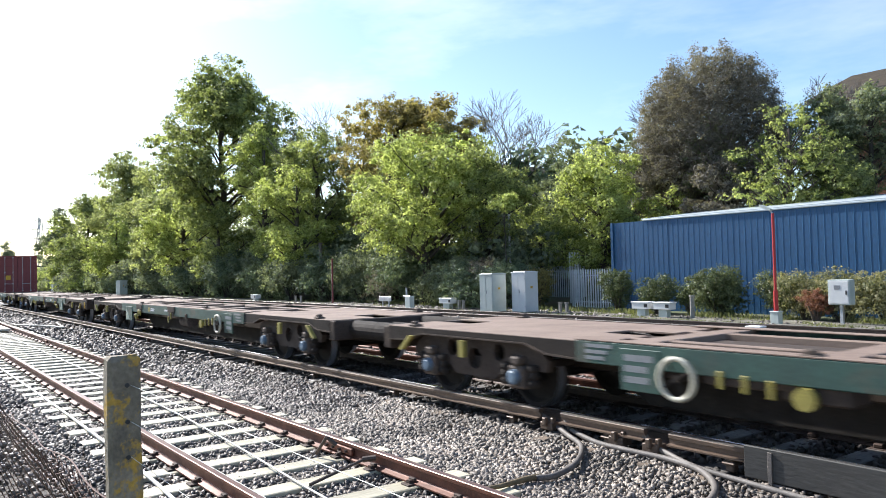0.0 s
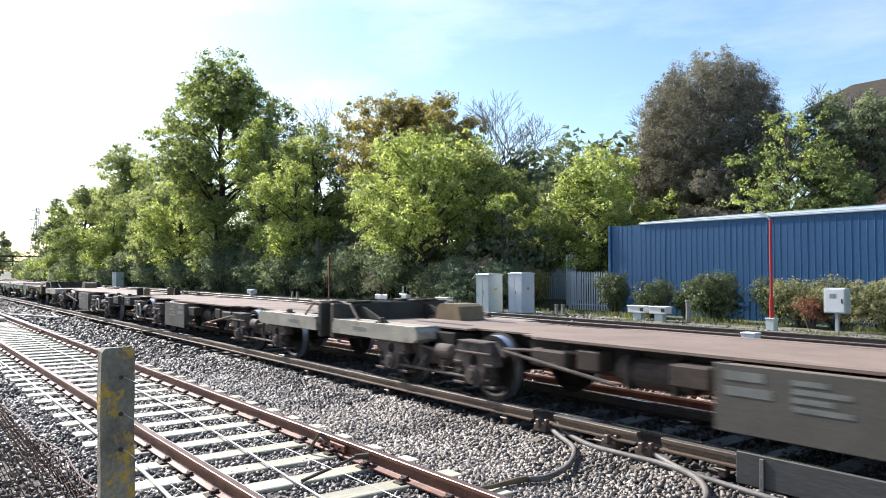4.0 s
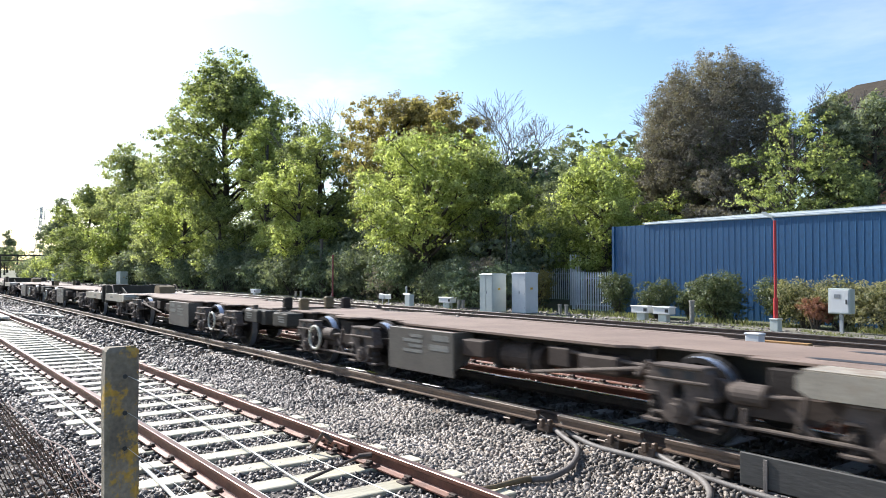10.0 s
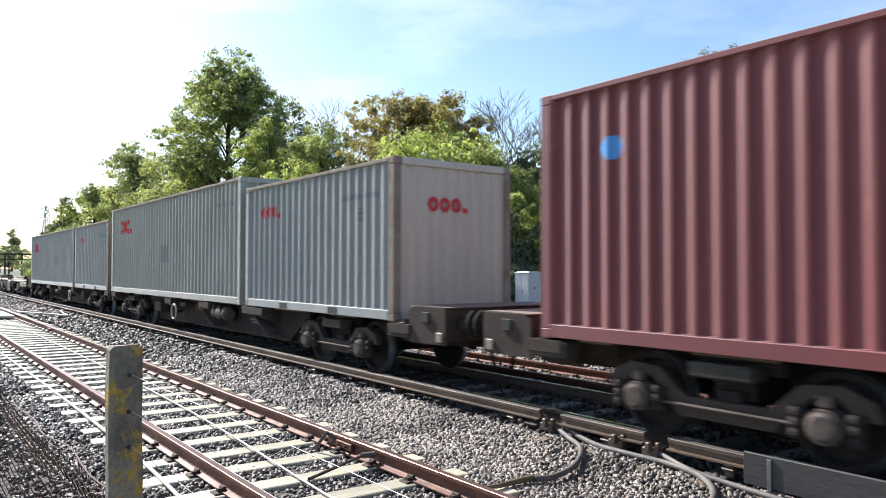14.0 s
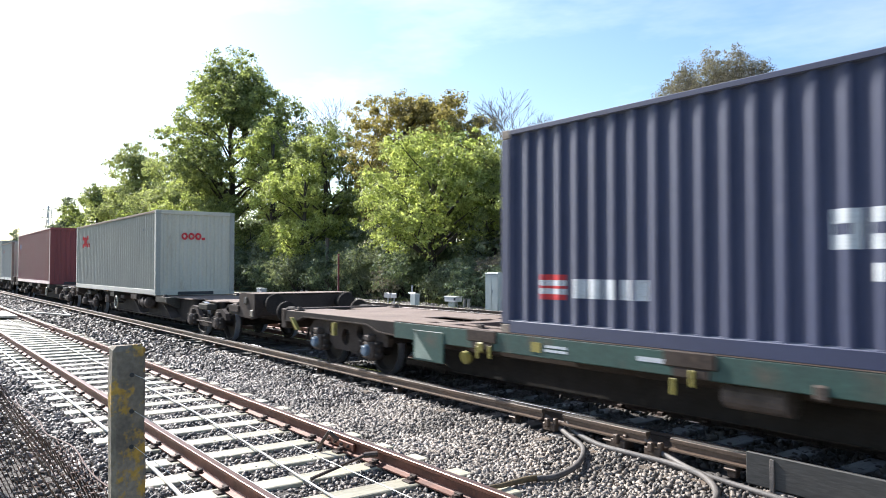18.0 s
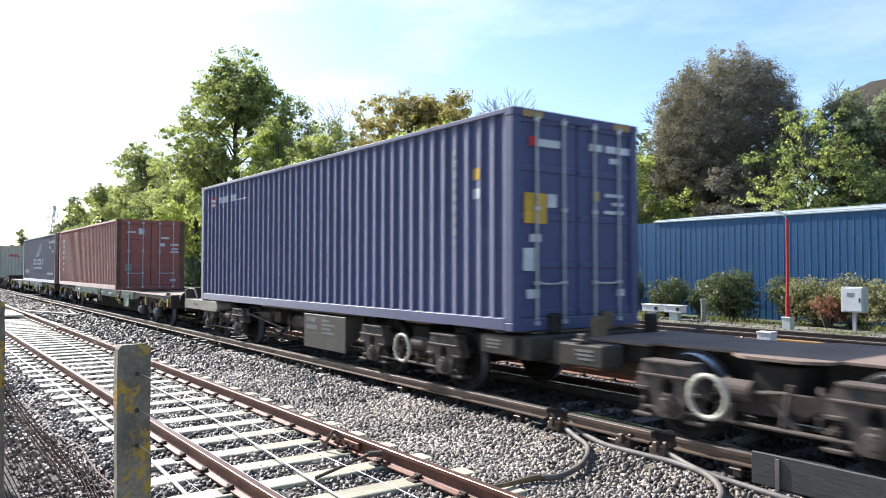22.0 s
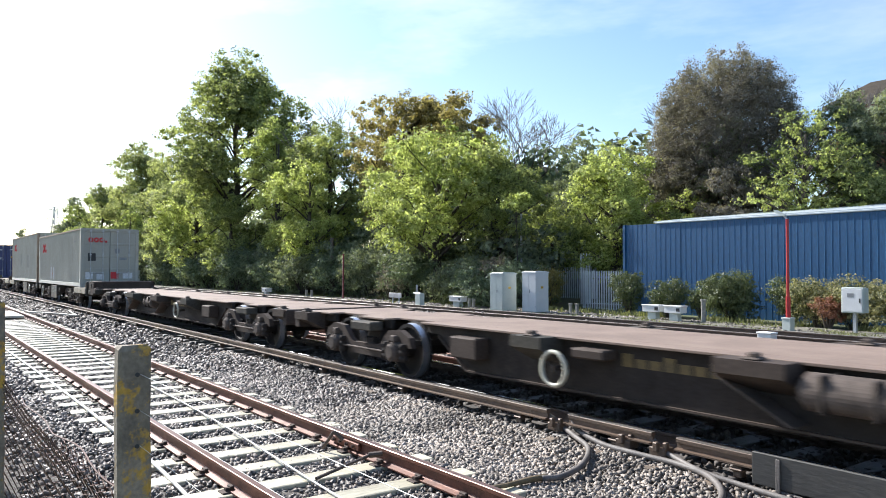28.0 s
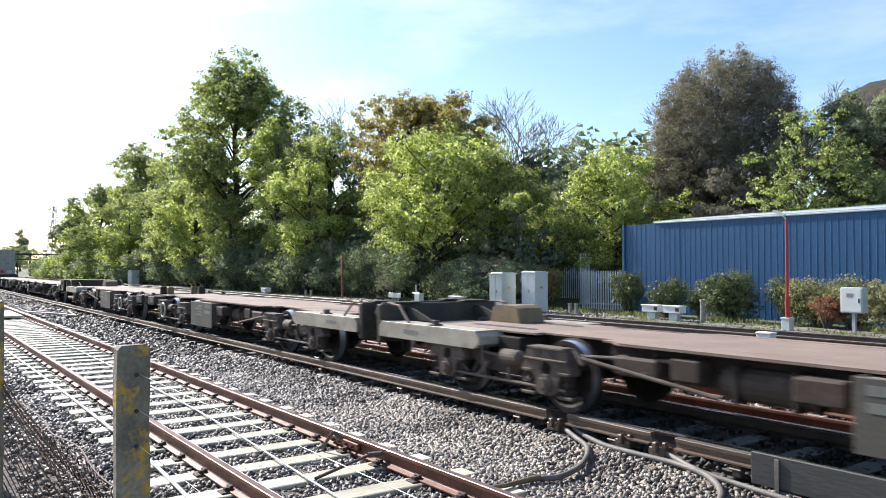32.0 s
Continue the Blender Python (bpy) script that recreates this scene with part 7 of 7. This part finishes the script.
c7 = container(-30.97, LONG, STD, "steel_ink", "dark navy forty-foot container with a white wing emblem", True, "rust_post", detail=((-0.75, 1.85, 0.3, 0.16, W), (-0.3, 1.7, 0.3, 0.5, "rust_post"), (-0.75, 1.2, 0.26, 0.12, W), (-0.75, 0.3, 0.26, 0.14, W), (0.4, 1.9, 0.5, 0.1, W)))
mark(c7, wing, 5.0, 7.2, 1.36, 2.14, W, "white wing emblem")
mark(c7, lambda u, v: (u * 12) % 1 > 0.2 and not (0.3 < (u * 12) % 1 < 0.8 and 0.35 < v < 0.65), 4.1, 8.0, 0.98, 1.32, W, "row of white letter bars")
mark(c7, blocks_row(11, 0.3), 4.43, 7.6, 0.72, 0.87, W, "row of white letter bars")
mark(c7, blocks_row(10, 0.1), 10.05, 11.9, 2.08, 2.24, W)
mark(c7, blocks_row(4), 10.05, 10.65, 1.82, 1.95, W)
mark(c7, full, 11.25, 11.45, 1.58, 1.74, W)
mark(c7, full, 11.6, 11.75, 1.58, 1.74, Y_, "yellow label")
mark(c7, blocks_row(13, 0.12), 9.45, 11.4, 0.42, 0.55, W)
mark(c7, lambda u, v: (v * 5) % 2 < 1, 0.7, 1.1, 0.45, 0.75, R_, "striped emblem")
mark(c7, lambda u, v: (v * 5) % 2 >= 1, 0.7, 1.1, 0.45, 0.75, W, "striped emblem")
mark(c7, blocks_row(5), 1.2, 2.3, 0.48, 0.7, W)
c8 = container(-17.44, LONG, STD, "steel_red", "faded brick-red forty-foot container with white column lettering", True, "rust_dark", detail=DOOR_RED)
for k in range(6):
    mark(c8, full, 0.98, 1.26, 2.02 - k * 0.27, 2.17 - k * 0.27, W, "white letter bar")
for k in range(11):
    mark(c8, full, 10.72, 10.82, 2.25 - k * 0.15, 2.34 - k * 0.15, "steel_patch", "faded code bar")
# scrapes, with the shading of a dent put into the same maroon
mark(c8, lambda u, v: noise.noise((u * 9, v * 5, 2)) > 0.42, 3.4, 5.6, 0.35, 1.6, "steel_maroon", "scrapes and painted dent shading")
c9 = container(4.26, LONG, HIGH, "steel_navy", "tall dark blue forty-foot container with grey locking rods", True, detail=DOOR_BLUE)
mark(c9, lambda u, v: (v * 5) % 2 < 1, 0.55, 1.0, 2.32, 2.56, R_, "striped emblem")
mark(c9, lambda u, v: (v * 5) % 2 >= 1, 0.55, 1.0, 2.32, 2.56, W, "striped emblem")
mark(c9, lambda u, v: v > 0.35 and (u * 5) % 1 > 0.2 and u < 0.7 or 0.25 < v < 0.45 and u >= 0.7, 1.12, 3.0, 2.34, 2.55, W)
for s in (-1, 1):
    for k in range(4):
        part("height_stripe", blocks((LONG + 0.001, LONG + 0.004, *sorted((s * (0.70 + k * 0.09), s * (0.75 + k * 0.09))), HIGH - 0.11, HIGH - 0.02)), Y_, c9)
mark(c9, full, 11.3, 11.5, 2.02, 2.18, Y_, "yellow label")
mark(c9, full, 11.3, 11.5, 1.76, 1.9, W)
for k in range(9):
    mark(c9, full, 10.85, 10.98, 2.4 - k * 0.16, 2.5 - k * 0.16, "mark_grey")
pale_box(32.44, LONG, HIGH, "steel_pale", "tall pale grey forty-foot container with grey repainted patches", True, "rust_post", lead=True, detail=DOOR_PALE, patch=((4.6, 1.0, 0.7, 0.75), (7.6, 0.85, 0.9, 0.8)))
c11 = pale_box(45.51, LONG, STD, "steel_pale", "pale grey forty-foot container with hazard diamonds", True, detail=HAZARD)
mark(c11, lambda u, v: abs(u - 0.5) + abs(v - 0.5) < 0.5, 4.35, 4.65, 0.4, 0.72, R_, "red hazard diamond")
mark(c11, lambda u, v: u < 0.28 or u > 0.72, 4.02, 4.98, 0.26, 0.88, W, "white hazard plates")
c0 = container(-316.4, LONG, STD, "steel_maroon", "dark maroon forty-foot container far down the train", True, detail=((-0.6, 0.9, 0.3, 0.3, Y_),))

# ---- making up the train ----
A, B, C = wagon_a(), wagon_b(), wagon_c()
ORDER = [(A, -294.35, 0), (A, -294.35 - 1.6, 180), (A, -255.3, 180), (A, -253.69, 0)]
for u0 in (-233.55, -205.3, -176.85, -148.5, 2.95, 31.25, 100.42, 128.8):
    ORDER += [(B, u0, 0), (B, u0 + 27.8, 180)]
for u0 in (-120.0, -79.15, 59.55):
    ORDER += [(C, u0, 0), (C, u0 + 40.0, 180)]
ORDER += [(A, -18.9, 180), (A, -17.3, 0)]
used = set()
for proto, u0, turn in ORDER:
    w = proto if proto.name not in used else copy_thing(proto, pose(0, 0, 0))
    used.add(proto.name)
    if w is not proto:
        for b in [b for b in w.children if turn and b.name.startswith("end_box") and proto is B]:
            bpy.data.objects.remove(b)
        for b in w.children:
            if b.name.startswith("bogie"):
                for k in b.children:
                    if k.name.startswith("wheelset"):
                        WHEELSETS[(round(k.location.x, 3), round(k.location.z, 3))].append(k)
    MOVERS.append((w, u0, turn, 0.0))


# ---- how the train runs ----
def run(t):
    """How far along x the train stands at t seconds, slowing a little."""
    return -11.8189 * (t - 20) + 0.0183 * (t - 20) ** 2


def motions():
    for ob, u0, turn, z in MOVERS:
        walk(ob, [(t, pose(u0 + run(t), TRAIN_Y, z, 0, 0, turn)) for t in range(0, 33, 2)])
    # the wheels roll as the train goes; wheels at the same place in their bogies turn alike
    for (x, z), sets in WHEELSETS.items():
        rows = []
        for f in range(0, 32 * FPS + 1):
            t = f / FPS
            rows.append((t, pose(x, 0, z, 0, -math.degrees(-run(t) / z) % 360, 0)))
        walk(sets[0], rows)
        keys = sets[0].animation_data
        for other in sets[1:]:
            other.rotation_mode = "QUATERNION"
            own = other.animation_data_create()
            own.action = keys.action
            own.action_slot = keys.action_slot


motions()
